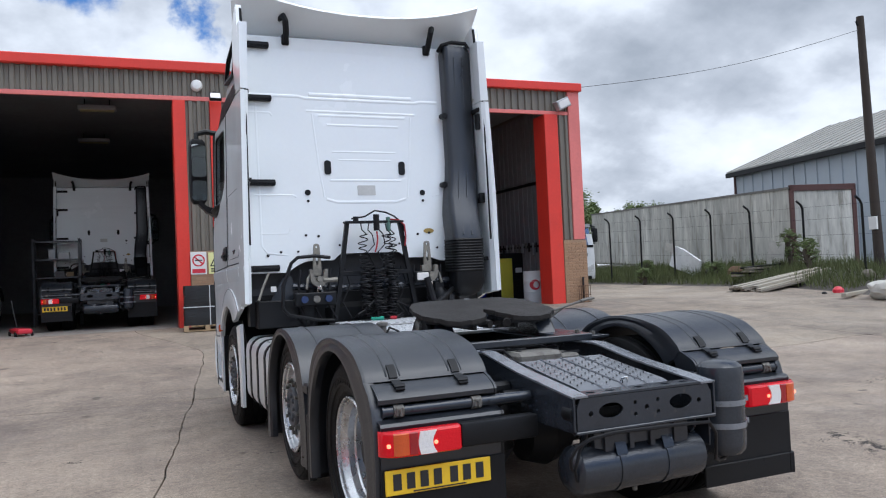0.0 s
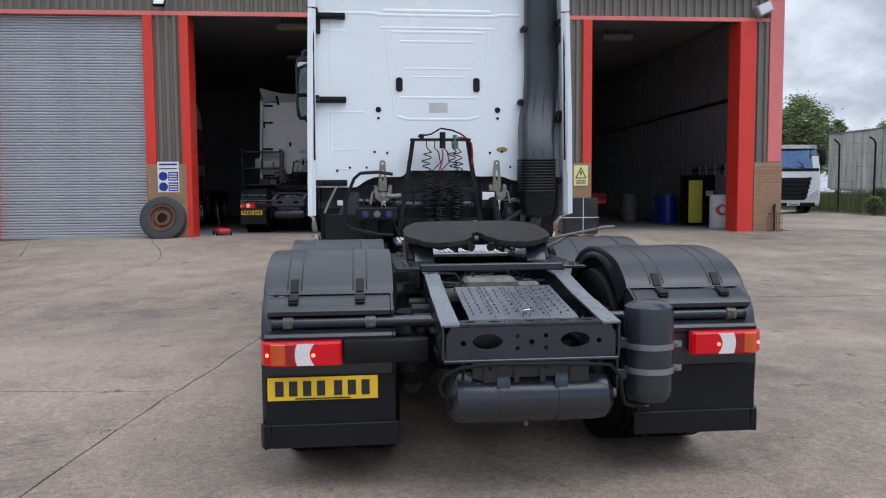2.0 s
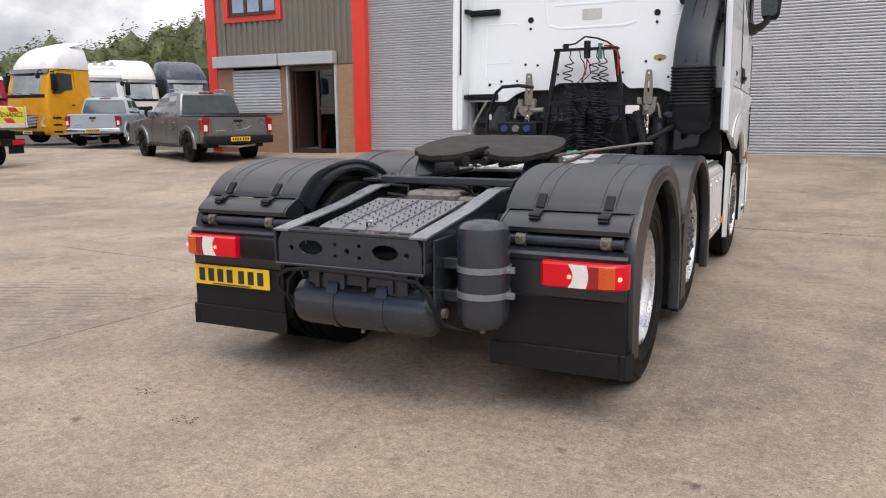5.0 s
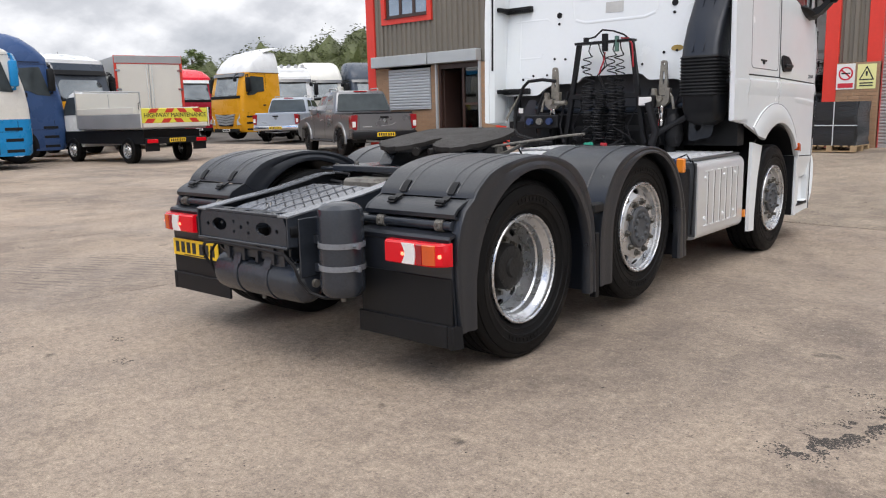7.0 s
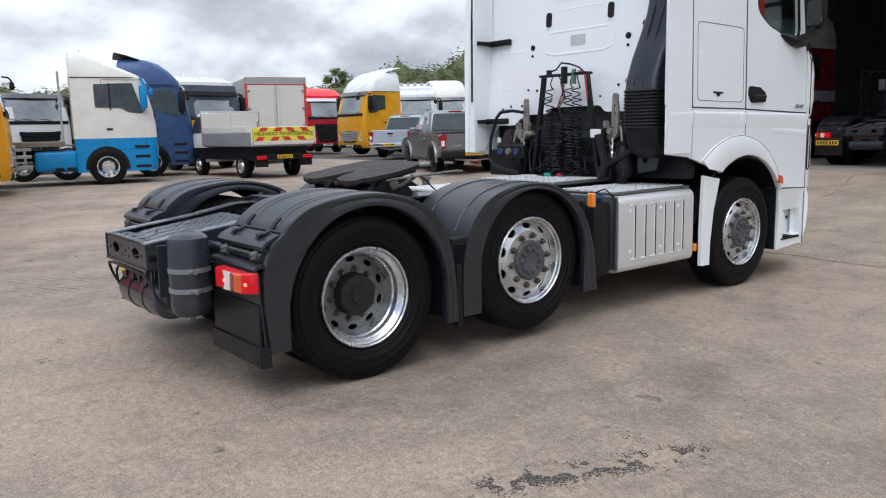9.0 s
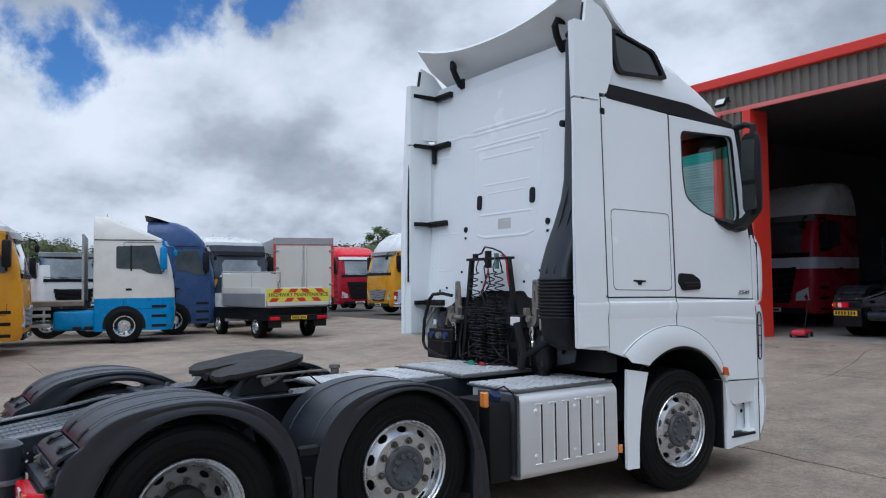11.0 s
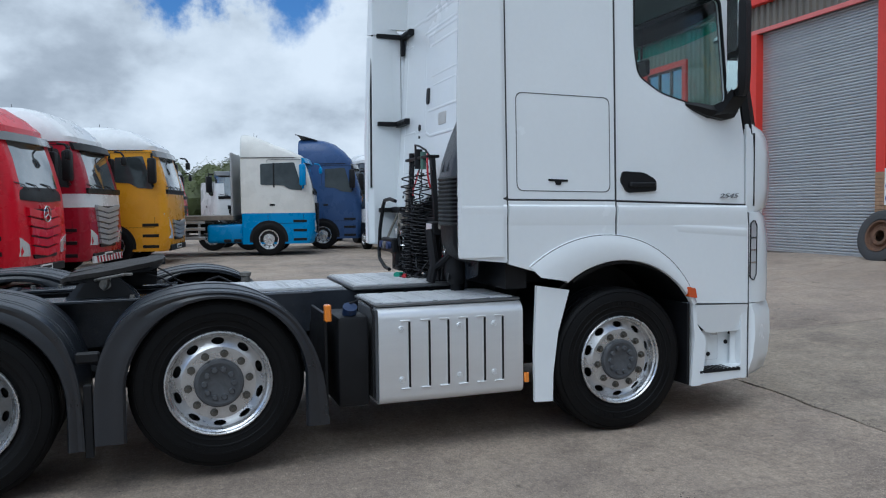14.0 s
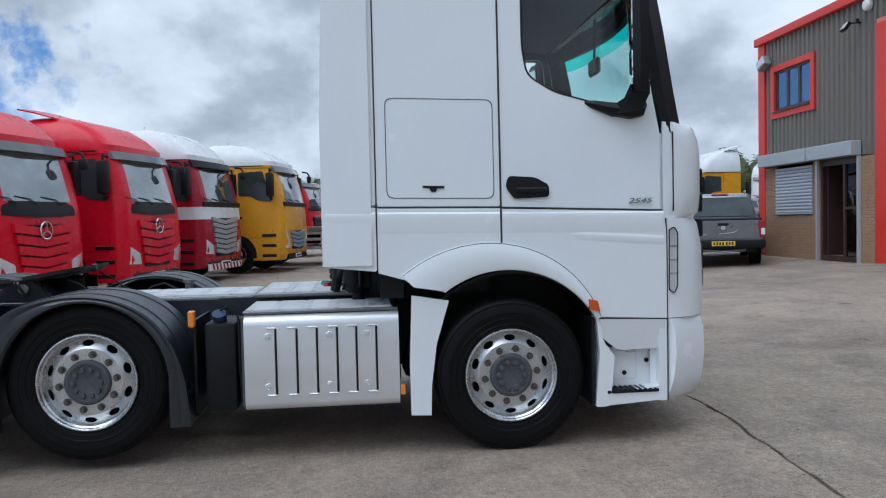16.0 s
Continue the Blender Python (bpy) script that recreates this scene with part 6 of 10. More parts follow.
    ridge([(-1.10, 3.165), (-0.62, 3.165), (-0.56, 3.15), (0.56, 3.15), (0.62, 3.165), (0.80, 3.165)], 0.016)
    ridge([(-0.52, 3.19), (0.52, 3.19)], 0.020)
    ridge([(-1.1, 3.69), (1.1, 3.69)], 0.014)
    ridge([(-0.55, 3.03), (0.55, 3.03)])
    ridge([(-0.44, 2.99), (0.44, 2.99)], 0.014)
    ridge([(-0.36, 2.90), (0.36, 2.90)])
    ridge([(-0.32, 2.64), (0.32, 2.64)], 0.009)
    ridge([(-0.26, 2.56), (0.26, 2.56)], 0.008)
    ridge([(-0.36, 2.36), (0.36, 2.36)], 0.012)
    ridge([(-0.40, 2.18), (-0.30, 2.15), (0.30, 2.15), (0.40, 2.18)], 0.014)
    for s in (1, -1):
        ridge([(s * 1.10, 3.0), (s * 0.90, 3.0), (s * 0.88, 2.97)], 0.009)
        ridge([(s * 1.08, 2.22), (s * 0.72, 2.22), (s * 0.69, 2.20)], 0.009)
        ridge([(s * 1.04, 1.86), (s * 0.78, 1.86), (s * 0.76, 1.90)], 0.009)
        ridge([(s * 0.50, 3.0), (s * 0.46, 2.5), (s * 0.42, 2.2)], 0.009)
        ridge([(s * 1.03, 3.1), (s * 1.03, 1.75), (s * 0.98, 1.68), (s * 0.80, 1.66)], 0.010)
    bm = B()
    plate(bm, rrect(-0.09, 2.22, 0.09, 2.315, 0.008), [], lambda u, v, k: (u, lean(v) - 0.003 + k, v), 0.004)
    part("foil_label", bm, surf("faded_label", (0.55, 0.55, 0.53), 0.6, var=0.1), c, "faded grey foil label")
    for s in (1, -1):
        bm = plate(B(), rrect(s * 0.375 - 0.032, 2.42, s * 0.375 + 0.032, 2.555, 0.025), [], lambda u, v, k: (u, lean(v) - 0.012 + k, v), 0.02)
        part("rubber_grommet", bm, BLACK, c, "black rubber grommet")
        for x, z, r in ((0.58, 2.245, 0.028), (0.58, 2.165, 0.013), (0.50, 1.83, 0.012), (0.62, 1.84, 0.012), (0.98, 1.66, 0.013), (0.86, 1.69, 0.012), (0.70, 1.69, 0.011), (0.30, 1.74, 0.011)):
            bm = cyl(B(), (s * x, lean(z) - 0.008, z), (s * x, lean(z) + 0.01, z), r, 12)
            part("plug", bm, BLACK, c)
    bm = plate(B(), oval(0.62, 1.86, 0.055, 0.026, 16), [], lambda u, v, k: (u, lean(v) - 0.004 + k, v), 0.005)
    part("oval_sticker", bm, surf("gold_sticker", (0.35, 0.24, 0.06), 0.5, var=0.1), c, "small dull gold oval sticker")
    # hinged edge strips with black stays
    for s in (1, -1):
        bm = B()
        for z0, z1 in ((1.24, 3.125), (3.14, 3.74)):
            loft(bm, [[(side(s, z) + s * 0.02, 2.79 + 0.05 * max(0, z - 2.4), z), (side(s, z) + s * 0.02, 3.1, z), (side(s, z) - s * 0.02, 3.1, z), (side(s, z) - s * 0.045, 2.98, z), (side(s, z) - s * 0.05, 2.86, z), (side(s, z) - s * 0.015, 2.80 + 0.05 * max(0, z - 2.4), z)] for z in (z0, (z0 + z1) / 2, z1)])
        part("edge_strip", bm, WHITE, c, "white hinged edge strip")
        for z in ((3.64, 3.13, 2.335, 1.545) if s < 0 else (3.06, 2.16, 1.56)):
            bm = B()
            w0, w1 = sorted((s * 1.20, s * 0.885))
            y = lean(z) - 0.03
            box(bm, w0, y - 0.02, z - 0.028, w1, y + 0.03, z + 0.028, 0.006)
            box(bm, w0, y - 0.03, z - 0.010, w1, y - 0.015, z + 0.010, 0.003)
            box(bm, *sorted((s * 1.20, s * 1.13))[:1], 2.90, z - 0.02, sorted((s * 1.20, s * 1.13))[1], y, z + 0.02, 0.004)
            if z == 3.13:
                box(bm, -1.16, y - 0.025, z - 0.17, -1.12, y + 0.01, z - 0.02, 0.006)
            part("stay", bm, BLACK, c, "black hinged stay")
    bm = B()
    tube(bm, [(1.19, 2.95, 3.25), (1.2, 2.93, 3.1), (1.2, 2.93, 2.4), (1.19, 2.95, 2.2)], 0.016, 7)
    box(bm, 1.12, 2.90, 2.86, 1.20, 2.97, 3.02, 0.01)
    box(bm, 1.12, 2.90, 2.12, 1.20, 2.97, 2.22, 0.01)
    part("stay", bm, BLACK, c, "black hinged stay")
    # roof
    bm = B()
    secs = []
    for y, w, zb, zt, zs in ((3.215, 1.165, 3.15, 3.74, 3.70), (3.32, 1.17, 3.17, 3.79, 3.72), (3.6, 1.17, 3.16, 3.80, 3.64), (3.9, 1.165, 3.15, 3.77, 3.56), (4.2, 1.155, 3.14, 3.69, 3.48), (4.45, 1.14, 3.13, 3.58, 3.39), (4.66, 1.12, 3.12, 3.44, 3.30), (4.82, 1.08, 3.11, 3.30, 3.20), (4.90, 1.02, 3.10, 3.17, 3.13)):
        secs.append([(x, y, z) for x, z in ((-w, zb), (-w, zb + (zs - zb) * 0.6), (-w * 0.975, zs), (-w * 0.88, zs + (zt - zs) * 0.55), (-w * 0.6, zs + (zt - zs) * 0.9), (0, zt), (w * 0.6, zs + (zt - zs) * 0.9), (w * 0.88, zs + (zt - zs) * 0.55), (w * 0.975, zs), (w, zb + (zs - zb) * 0.6), (w, zb))])
    loft(bm, secs)
    part("roof", bm, WHITE, c, "white domed high roof")
    for s in (1, -1):
        bm = B()
        w = lambda v: s * 1.185
        plate(bm, rounded([(2.88, 3.195), (3.19, 3.20), (3.27, 3.40), (3.27, 3.76), (3.16, 3.88), (3.0, 3.94)], 0.02), [], lambda u, v, k: (s * (1.205 - k), u, v), 0.05)
        part("roof_fairing", bm, WHITE, c, "white rear roof fairing")
        part("edge_seal", tube(B(), [(s * 1.168, 2.865, 3.19), (s * 1.174, 2.845, 2.6), (s * 1.178, 2.835, 1.75)], 0.010, 6), BLACK, c, "black rubber edge seal")
        part("fairing_seal", tube(B(), [(s * 1.165, 2.885, 3.20), (s * 1.165, 2.94, 3.55), (s * 1.165, 3.0, 3.90)], 0.014, 6), BLACK, c, "black rubber edge seal")
        fr = rounded([(3.275, 3.76), (3.55, 3.70), (3.80, 3.64), (3.94, 3.415), (3.34, 3.385), (3.29, 3.5)], 0.05)
        bm = plate(B(), fr, [[(a + (3.58 - a) * 0.16, b + (3.55 - b) * 0.16) for a, b in fr]], lambda u, v, k: (s * (1.205 - 0.06 * max(0, v - 3.4) - k), u, v), 0.06)
        part("roof_window_frame", bm, BLACK, c, "black side roof opening frame")
        bm = plate(B(), [(a + (3.58 - a) * 0.15, b + (3.55 - b) * 0.15) for a, b in fr], [], lambda u, v, k: (s * (1.185 - 0.06 * max(0, v - 3.4) - k), u, v), 0.02)
        part("roof_window", bm, DARK_GLASS, c, "dark side roof opening")
        bm = plate(B(), [(3.19, 3.185), (3.22, 3.285), (4.2, 3.245), (4.88, 3.15), (4.90, 3.06), (4.83, 3.10), (4.0, 3.13), (3.3, 3.165)], [], lambda u, v, k: (s * (1.20 - 0.12 * max(0, u - 4.5) - k), u, v), 0.04)
        part("roof_band", bm, BLACK, c, "black band below the roof")
    bm = B()
    n = 16
    top, bot = [], []
    for i in range(n + 1):
        x = -1.24 + 2.48 * i / n
        q = abs(x / 1.24)
        z = 3.955 + 0.20 * q ** 2.2
        line = [(x * 0.94, 3.50 - 0.02 * q, 3.745), (x * 0.955, 3.34, 3.80 + 0.03 * q), (x * 0.98, 3.18, 3.865 + 0.09 * q ** 2), (x, 3.03, z)]
        top.append(line)
    rows = []
    for line in top:
        rows.append(line + [(p[0], p[1] - 0.012, p[2] - 0.022) for p in line[::-1]])
    loft(bm, rows)
    part("roof_spoiler", bm, WHITE, c, "white curved roof air deflector")
    for s in (1, -1):
        bm = B()
        tube(bm, [(s * 0.72, lean(3.7) - 0.03, 3.68), (s * 0.725, 3.13, 3.78), (s * 0.735, 3.10, 3.86), (s * 0.75, 3.11, 3.905), (s * 0.78, 3.20, 3.90)], 0.030, 8)
        box(bm, s * 0.72 - 0.035, lean(3.7) - 0.03, 3.66, s * 0.72 + 0.035, lean(3.7) + 0.01, 3.76, 0.01)
        part("spoiler_stay", bm, BLACK, c, "black deflector stay")
    bm = B()
    tube(bm, [(0.84, 3.18, 3.70), (0.86, 3.12, 3.75), (0.95, 3.08, 3.775), (1.10, 3.07, 3.77), (1.13, 3.07, 3.72)], 0.020, 8)
    part("duct_bracket", bm, BLACK, c)
    bm = B()
    box(bm, -1.05, 4.86, 3.05, 1.05, 5.05, 3.14, 0.02)
    part("sun_visor", bm, DARK_GLASS, c, "dark sun visor")
    # windscreen, front, inside
    def screen(z0, z1, thick):
        rows = []
        for z in (z0, (z0 + z1) / 2, z1):
            edge = [(x, 5.12 - 0.2212 * (z - 2.06) + 0.18 * (1 - (x / 1.1) ** 2), z) for x in (-1.09, -0.8, -0.4, 0, 0.4, 0.8, 1.09)]
            rows.append(edge + [(p[0], p[1] - thick, p[2]) for p in edge[::-1]])
        return loft(B(), rows)
    for nm, z0, z1, mt, lb in (("windscreen", 2.05, 2.86, SCREEN, "tinted windscreen"), ("windscreen_strip", 2.863, 2.96, TEAL, "teal sun strip of the windscreen")):
        w = part(nm, screen(z0, z1, 0.006), mt, c, lb)
        w.visible_shadow = False
    part("windscreen_header", screen(2.962, 3.12, 0.05), BLACK, c, "black header above the windscreen")
    bm = B()
    plan = [(-1.21, 5.0), (-1.20, 5.12), (-1.10, 5.30), (-0.6, 5.44), (0, 5.48), (0.6, 5.44), (1.10, 5.30), (1.20, 5.12), (1.21, 5.0)]
    for z0, z1, k in ((0.86, 2.06, 0.0),):
        loft(bm, [[(x * 0.985, y - 0.01, z) for x, y in plan] + [(x * 0.95, y - 0.06, z) for x, y in plan[::-1]] for z in (z0, z1)])
    part("front_panel", bm, WHITE, c, "white front panel")
    bm = B()
    loft(bm, [[(x * f, y + dy, z) for x, y in [(-1.235, 5.045)] + plan[1:-1] + [(1.235, 5.045)]] + [(x * 0.93, y - 0.10, z) for x, y in ([(-1.235, 5.045)] + plan[1:-1] + [(1.235, 5.045)])[::-1]] for z, f, dy in ((0.285, 0.975, -0.05), (0.33, 0.995, 0.0), (0.44, 1.008, 0.03), (0.60, 1.012, 0.045), (0.76, 1.010, 0.04), (0.835, 1.004, 0.015))])
    part("bumper", bm, WHITE, c, "white front bumper")
    bm = B()
    for k in range(5):
        box(bm, -0.8, 5.42, 1.0 + 0.18 * k, 0.8, 5.49, 1.13 + 0.18 * k, 0.01)
    part("grille", bm, BLACK, c, "black front grille bars")
    bm = B()
    box(bm, -1.15, 3.20, 1.30, 1.15, 5.0, 1.36)
    box(bm, -1.14, 3.27, 1.36, 1.14, 3.31, 3.12)
    box(bm, -1.12, 3.27, 3.08, 1.12, 4.84, 3.12)
    box(bm, -1.10, 3.2, 1.9, 1.10, 3.75, 2.05, 0.03)
    part("cab_lining", bm, TRIM_DARK, c, "dark cab lining, floor and bunk")
    bm = B()
    loft(bm, [[(-1.1, y, z) for y, z in ((4.75, 1.4), (4.78, 1.95), (4.95, 2.08), (5.18, 2.05), (5.2, 1.4))], [(1.1, y, z) for y, z in ((4.75, 1.4), (4.78, 1.95), (4.95, 2.08), (5.18, 2.05), (5.2, 1.4))]])
    part("dashboard", bm, TRIM_DARK, c)
    for x in (0.62, -0.62):
        bm = B()
        box(bm, x - 0.26, 3.95, 1.75, x + 0.26, 4.45, 1.92, 0.05, 2)
        loft(bm, [[(x - w, y, z), (x + w, y, z), (x + w, y + 0.13, z), (x - w, y + 0.13, z)] for w, y, z in ((0.25, 3.98, 1.85), (0.26, 3.92, 2.2), (0.22, 3.86, 2.52), (0.14, 3.85, 2.55), (0.14, 3.84, 2.72))])
        part("cab_seat", bm, SEAT, c, "dark cloth driver seat")
    bm = B()
    tube(bm, [(0.62 + 0.23 * math.cos(t), 4.66 + 0.10 * math.sin(t), 2.13 + 0.20 * math.sin(t)) for t in (2 * math.pi * i / 24 for i in range(25))], 0.016, 7)
    tube(bm, [(0.62, 4.66, 2.13), (0.62, 4.85, 1.95)], 0.03, 8)
    tube(bm, [(0.40, 4.66, 2.13), (0.84, 4.66, 2.13)], 0.02, 6)
    part("steering_wheel", bm, BLACK, c)
    bm = B()
    box(bm, -0.12, 4.93, 2.66, 0.12, 4.97, 2.80, 0.02)
    tube(bm, [(0.0, 4.95, 2.80), (0.0, 4.96, 3.08)], 0.012, 6)
    tube(bm, [(-0.9, 4.9, 2.3), (-0.93, 4.9, 2.6), (-0.95, 4.9, 2.7)], 0.02, 6)
    part("cab_fittings", bm, BLACK, c)
    bm = B()
    box(bm, -1.15, 3.15, 1.02, 1.15, 3.3, 1.30)
    box(bm, -0.62, 3.3, 0.95, 0.62, 5.1, 1.34)
    part("cab_underside", bm, BLACK, c, "black underside of the cab")
    slant = Matrix(((1.75, 0.55, 0, 0), (0, 1, 0, 0), (0, 0, 1, 0), (0, 0, 0, 1)))
    letters("2545", 0.046, pose(side(1, 1.60) + 0.013, 4.86, 1.618, 90, 0, 90), surf("number_chrome", (0.22, 0.23, 0.25), 0.3, 0.8, var=0.05), c, "model_number", 0.003, slant=slant)
    # intake duct
    du = new("intake_duct")
    du.parent = e
    rings = []
    for x, z, w, d, yc in ((1.010, 3.74, 0.140, 0.105, 3.19), (1.010, 3.66, 0.150, 0.115, 3.18), (1.008, 3.1, 0.152, 0.120, 3.17), (1.004, 2.55, 0.155, 0.125, 3.15), (0.992, 2.38, 0.158, 0.130, 3.13), (0.965, 2.20, 0.165, 0.135, 3.09), (0.94, 2.02, 0.160, 0.135, 3.02), (0.93, 1.86, 0.158, 0.135, 2.965), (0.93, 1.76, 0.158, 0.135, 2.945)):
        rings.append([(x + a, yc + b, z) for a, b in rrect(-w, -d, w, d, 0.05, 3)])
    bm = loft(B(), rings)
    part("upper_duct", bm, WING, du, "dark grey plastic intake duct")
    rings = []
    for i in range(25):
        k = 1.0 + (0.075 if i % 2 else 0.0)
        rings.append([(0.93 + a * k, 2.945 + b * k, 1.765 - 0.0135 * i) for a, b in rrect(-0.165, -0.135, 0.165, 0.135, 0.06, 3)])
    bm = loft(B(), rings)
    part("bellows", bm, BLACK, du, "black rubber bellows")
    rings = [[(0.94 + a, y + b, z) for a, b in rrect(-w, -d, w, d, 0.05, 3)] for y, z, w, d in ((2.945, 1.45, 0.16, 0.13), (2.95, 1.32, 0.155, 0.13), (2.97, 1.24, 0.13, 0.11), (2.99, 1.20, 0.08, 0.07))]
    bm = loft(B(), rings)
    part("lower_duct", bm, BLACK, du)
    bm = B()
    for x in (-0.06, 0.03):
        tube(bm, [(1.02 + x, 3.062, 3.62), (1.02 + x, 3.048, 2.6), (0.955 + x, 2.94, 2.15), (0.935 + x, 2.812, 1.8)], 0.006, 5)
    part("duct_rib", bm, WING, du)
    for z, x in ((3.02, 0.83), (2.32, 0.80)):
        bm = B()
        cyl(bm, (x, 3.14, z), (x, 3.06, z), 0.028, 12)
        box(bm, x, 3.08, z - 0.025, x + 0.08, 3.13, z + 0.025, 0.006)
        part("duct_lug", bm, BLACK, du)
    # line carrier with its coiled hoses
    tw = new("hose_carrier")
    tw.parent = e
    tw.matrix_local = Matrix.Translation((0, 0, 0.11)) @ Matrix.Diagonal((0.90, 1, 0.89, 1))
    for s in (1, -1):
        bm = B()
        loft(bm, [[(s * x + a, 2.95 + b, z) for a, b in ((-0.022, -0.018), (0.022, -0.018), (0.022, 0.018), (-0.022, 0.018))] for x, z in ((0.46, 1.0), (0.40, 1.35), (0.29, 2.06))])
        part("upright", bm, BLACK, tw, "black angled upright")
    for x, y0, y1, z0, z1 in ((0.32, 2.90, 3.0, 2.05, 2.075), (0.39, 2.93, 2.97, 1.50, 1.55), (0.46, 2.90, 3.0, 1.0, 1.03)):
        part("crossbar", box(B(), -x, y0, z0, x, y1, z1, 0.005), BLACK, tw)
    rnd = random.Random(12)

    def helix(bm, x, y, z0, z1, r, pitch, tr, lean_x=0.0):
        n = int((z0 - z1) / pitch * 12)
        pts = []
        for i in range(n + 1):
            q, w = i * 2 * math.pi / 12, i / n
            cx = x + lean_x * math.sin(math.pi * w) + 0.012 * math.sin(7 * w + x * 30)
            rr = r * (1 + 0.10 * math.sin(q * 0.37 + x * 9))
            pts.append((cx + rr * math.cos(q), y + 0.015 * math.sin(5 * w + x * 20) + rr * math.sin(q), z0 - (z0 - z1) * w + 0.006 * math.sin(q * 0.5)))
        tube(bm, pts, tr, 5)
    for x, y, zm, lx in ((-0.15, 2.88, 1.64, 0.02), (0.02, 2.85, 1.58, -0.03), (0.12, 2.88, 1.66, 0.03), (0.18, 2.93, 1.56, 0.0), (-0.06, 2.95, 1.60, 0.03)):
        bm = B()
        if abs(x) > 0.1:
            helix(bm, x, y, 1.93, zm, 0.042, 0.062, 0.006)
        else:
            tube(bm, [(x + 0.04, y, 1.93), (x + 0.06, y, 1.82), (x - 0.02, y, 1.74), (x + 0.05, y, zm)], 0.006, 6)
        helix(bm, x, y, zm, 1.08, 0.052, 0.030, 0.0066, lx)
        tube(bm, [(x + 0.04, y, 1.93), (x, y + 0.02, 1.98), (x, 2.93, 2.05)], 0.006, 6)
        tube(bm, [(x + 0.05, y, 1.08), (x + 0.09, y - 0.03, 1.05), (x + 0.02, y - 0.10, 1.035), (x - 0.08, y - 0.08, 1.03)], 0.007, 6)
        part("coiled_hose", bm, COIL, tw, "black coiled air or electric hose")
    for k in range(6):
        x, z = rnd.uniform(-0.3, 0.25), rnd.uniform(1.2, 1.5)
        bm = tube(B(), [(x, 2.97, z), (x + rnd.uniform(-0.1, 0.1), 2.86, z - 0.12), (x + rnd.uniform(-0.15, 0.15), 2.80, z - 0.22), (x + rnd.uniform(-0.2, 0.2), 2.90, 1.06)], 0.008, 6)
        part("loose_hose", bm, COIL, tw, "slack black hose")
    bm = B()
    tube(bm, [(0.02, 2.92, 1.96), (0.02, 2.90, 1.88), (0.0, 2.88, 1.80), (-0.02, 2.88, 1.74)], 0.008, 6)
    tube(bm, [(0.18, 2.95, 2.09), (0.27, 2.92, 2.08), (0.325, 2.90, 2.02), (0.335, 2.90, 1.90), (0.33, 2.92, 1.80)], 0.008, 6)
    part("red_hose", bm, REDLINE, tw, "thin red air hose")
    bm = B()
    tube(bm, [(-0.24, 2.95, 2.10), (-0.1, 2.93, 2.12), (0.0, 2.90, 2.18), (0.12, 2.90, 2.16), (0.22, 2.92, 2.12), (0.31, 2.93, 2.05), (0.34, 2.93, 1.95)], 0.009, 6)
    cyl(bm, (0.02, 2.92, 2.14), (0.02, 2.92, 1.97), 0.032, 12)
    cyl(bm, (-0.20, 2.93, 2.12), (-0.20, 2.93, 2.06), 0.028, 10)
    part("connector", bm, BLACK, tw, "black plug connectors")
    bm = cyl(B(), (0.15, 2.92, 2.11), (0.15, 2.92, 1.96), 0.022, 10)
    part("connector", bm, surf("grey_green_plug", (0.10, 0.20, 0.16), 0.5), tw)
    bm = B()
    cyl(bm, (-0.12, 2.80, 1.045), (-0.04, 2.75, 1.045), 0.018, 10)
    cyl(bm, (-0.04, 2.75, 1.045), (-0.01, 2.735, 1.045), 0.026, 12)
    part("coupling", bm, GREEN, tw, "green hose coupling")
    bm = cyl(B(), (0.08, 2.78, 1.045), (0.14, 2.755, 1.045), 0.018, 10)
    part("coupling", bm, REDLINE, tw, "red hose coupling")
    # cab latches, grab rail, sockets, lamp
    for s in (1, -1):
        x = s * 0.55
        latch = new("cab_latch")
        latch.parent = e
        bm = plate(B(), rounded([(x - 0.026, 1.755), (x + 0.026, 1.755), (x + 0.038, 1.56), (x + 0.04, 1.46), (x - 0.04, 1.46), (x - 0.038, 1.56)], 0.024), [oval(x, 1.725, 0.011, 0.011, 10), oval(x, 1.61, 0.012, 0.055, 12)], lambda u, v, k: (u, 2.985 + k, v), 0.022)
        part("hanger", bm, WORN_CAST, latch, "grimy bare metal hanger")
        bm = plate(B(), rounded([(x - 0.085, 1.52), (x - 0.055, 1.52), (x - 0.045, 1.45), (x + 0.045, 1.45), (x + 0.055, 1.52), (x + 0.085, 1.52), (x + 0.075, 1.40), (x + 0.03, 1.36), (x - 0.03, 1.36), (x - 0.075, 1.40)], 0.012), [], lambda u, v, k: (u, 2.93 + k, v), 0.05)
        cyl(bm, (x, 2.935, 1.43), (x, 2.90, 1.43), 0.026, 10)
        part("fork", bm, WORN_CAST, latch, "grimy bare metal latch fork")
        bm = lathe(B(), [(1.37, 0.022), (1.36, 0.030), (1.30, 0.030), (1.29, 0.024), (1.25, 0.024), (1.24, 0.032), (1.20, 0.032)], "z", (x + 0.005, 2.95, 0), 12)
        part("plunger", bm, CHROME, latch, "bright plunger")
        bm = tube(B(), [(x - s * 0.04, 2.93, 1.42), (x - s * 0.10, 2.925, 1.415), (x - s * 0.17, 2.92, 1.42)], 0.021, 8)
        part("cross_arm", bm, WORN_CAST, latch)
        bm = tube(B(), [(x + s * 0.05, 2.97, 1.50), (x + s * 0.10, 2.95, 1.44), (x + s * 0.12, 2.94, 1.34)], 0.012, 6)
        part("lever", bm, WORN_CAST, latch)
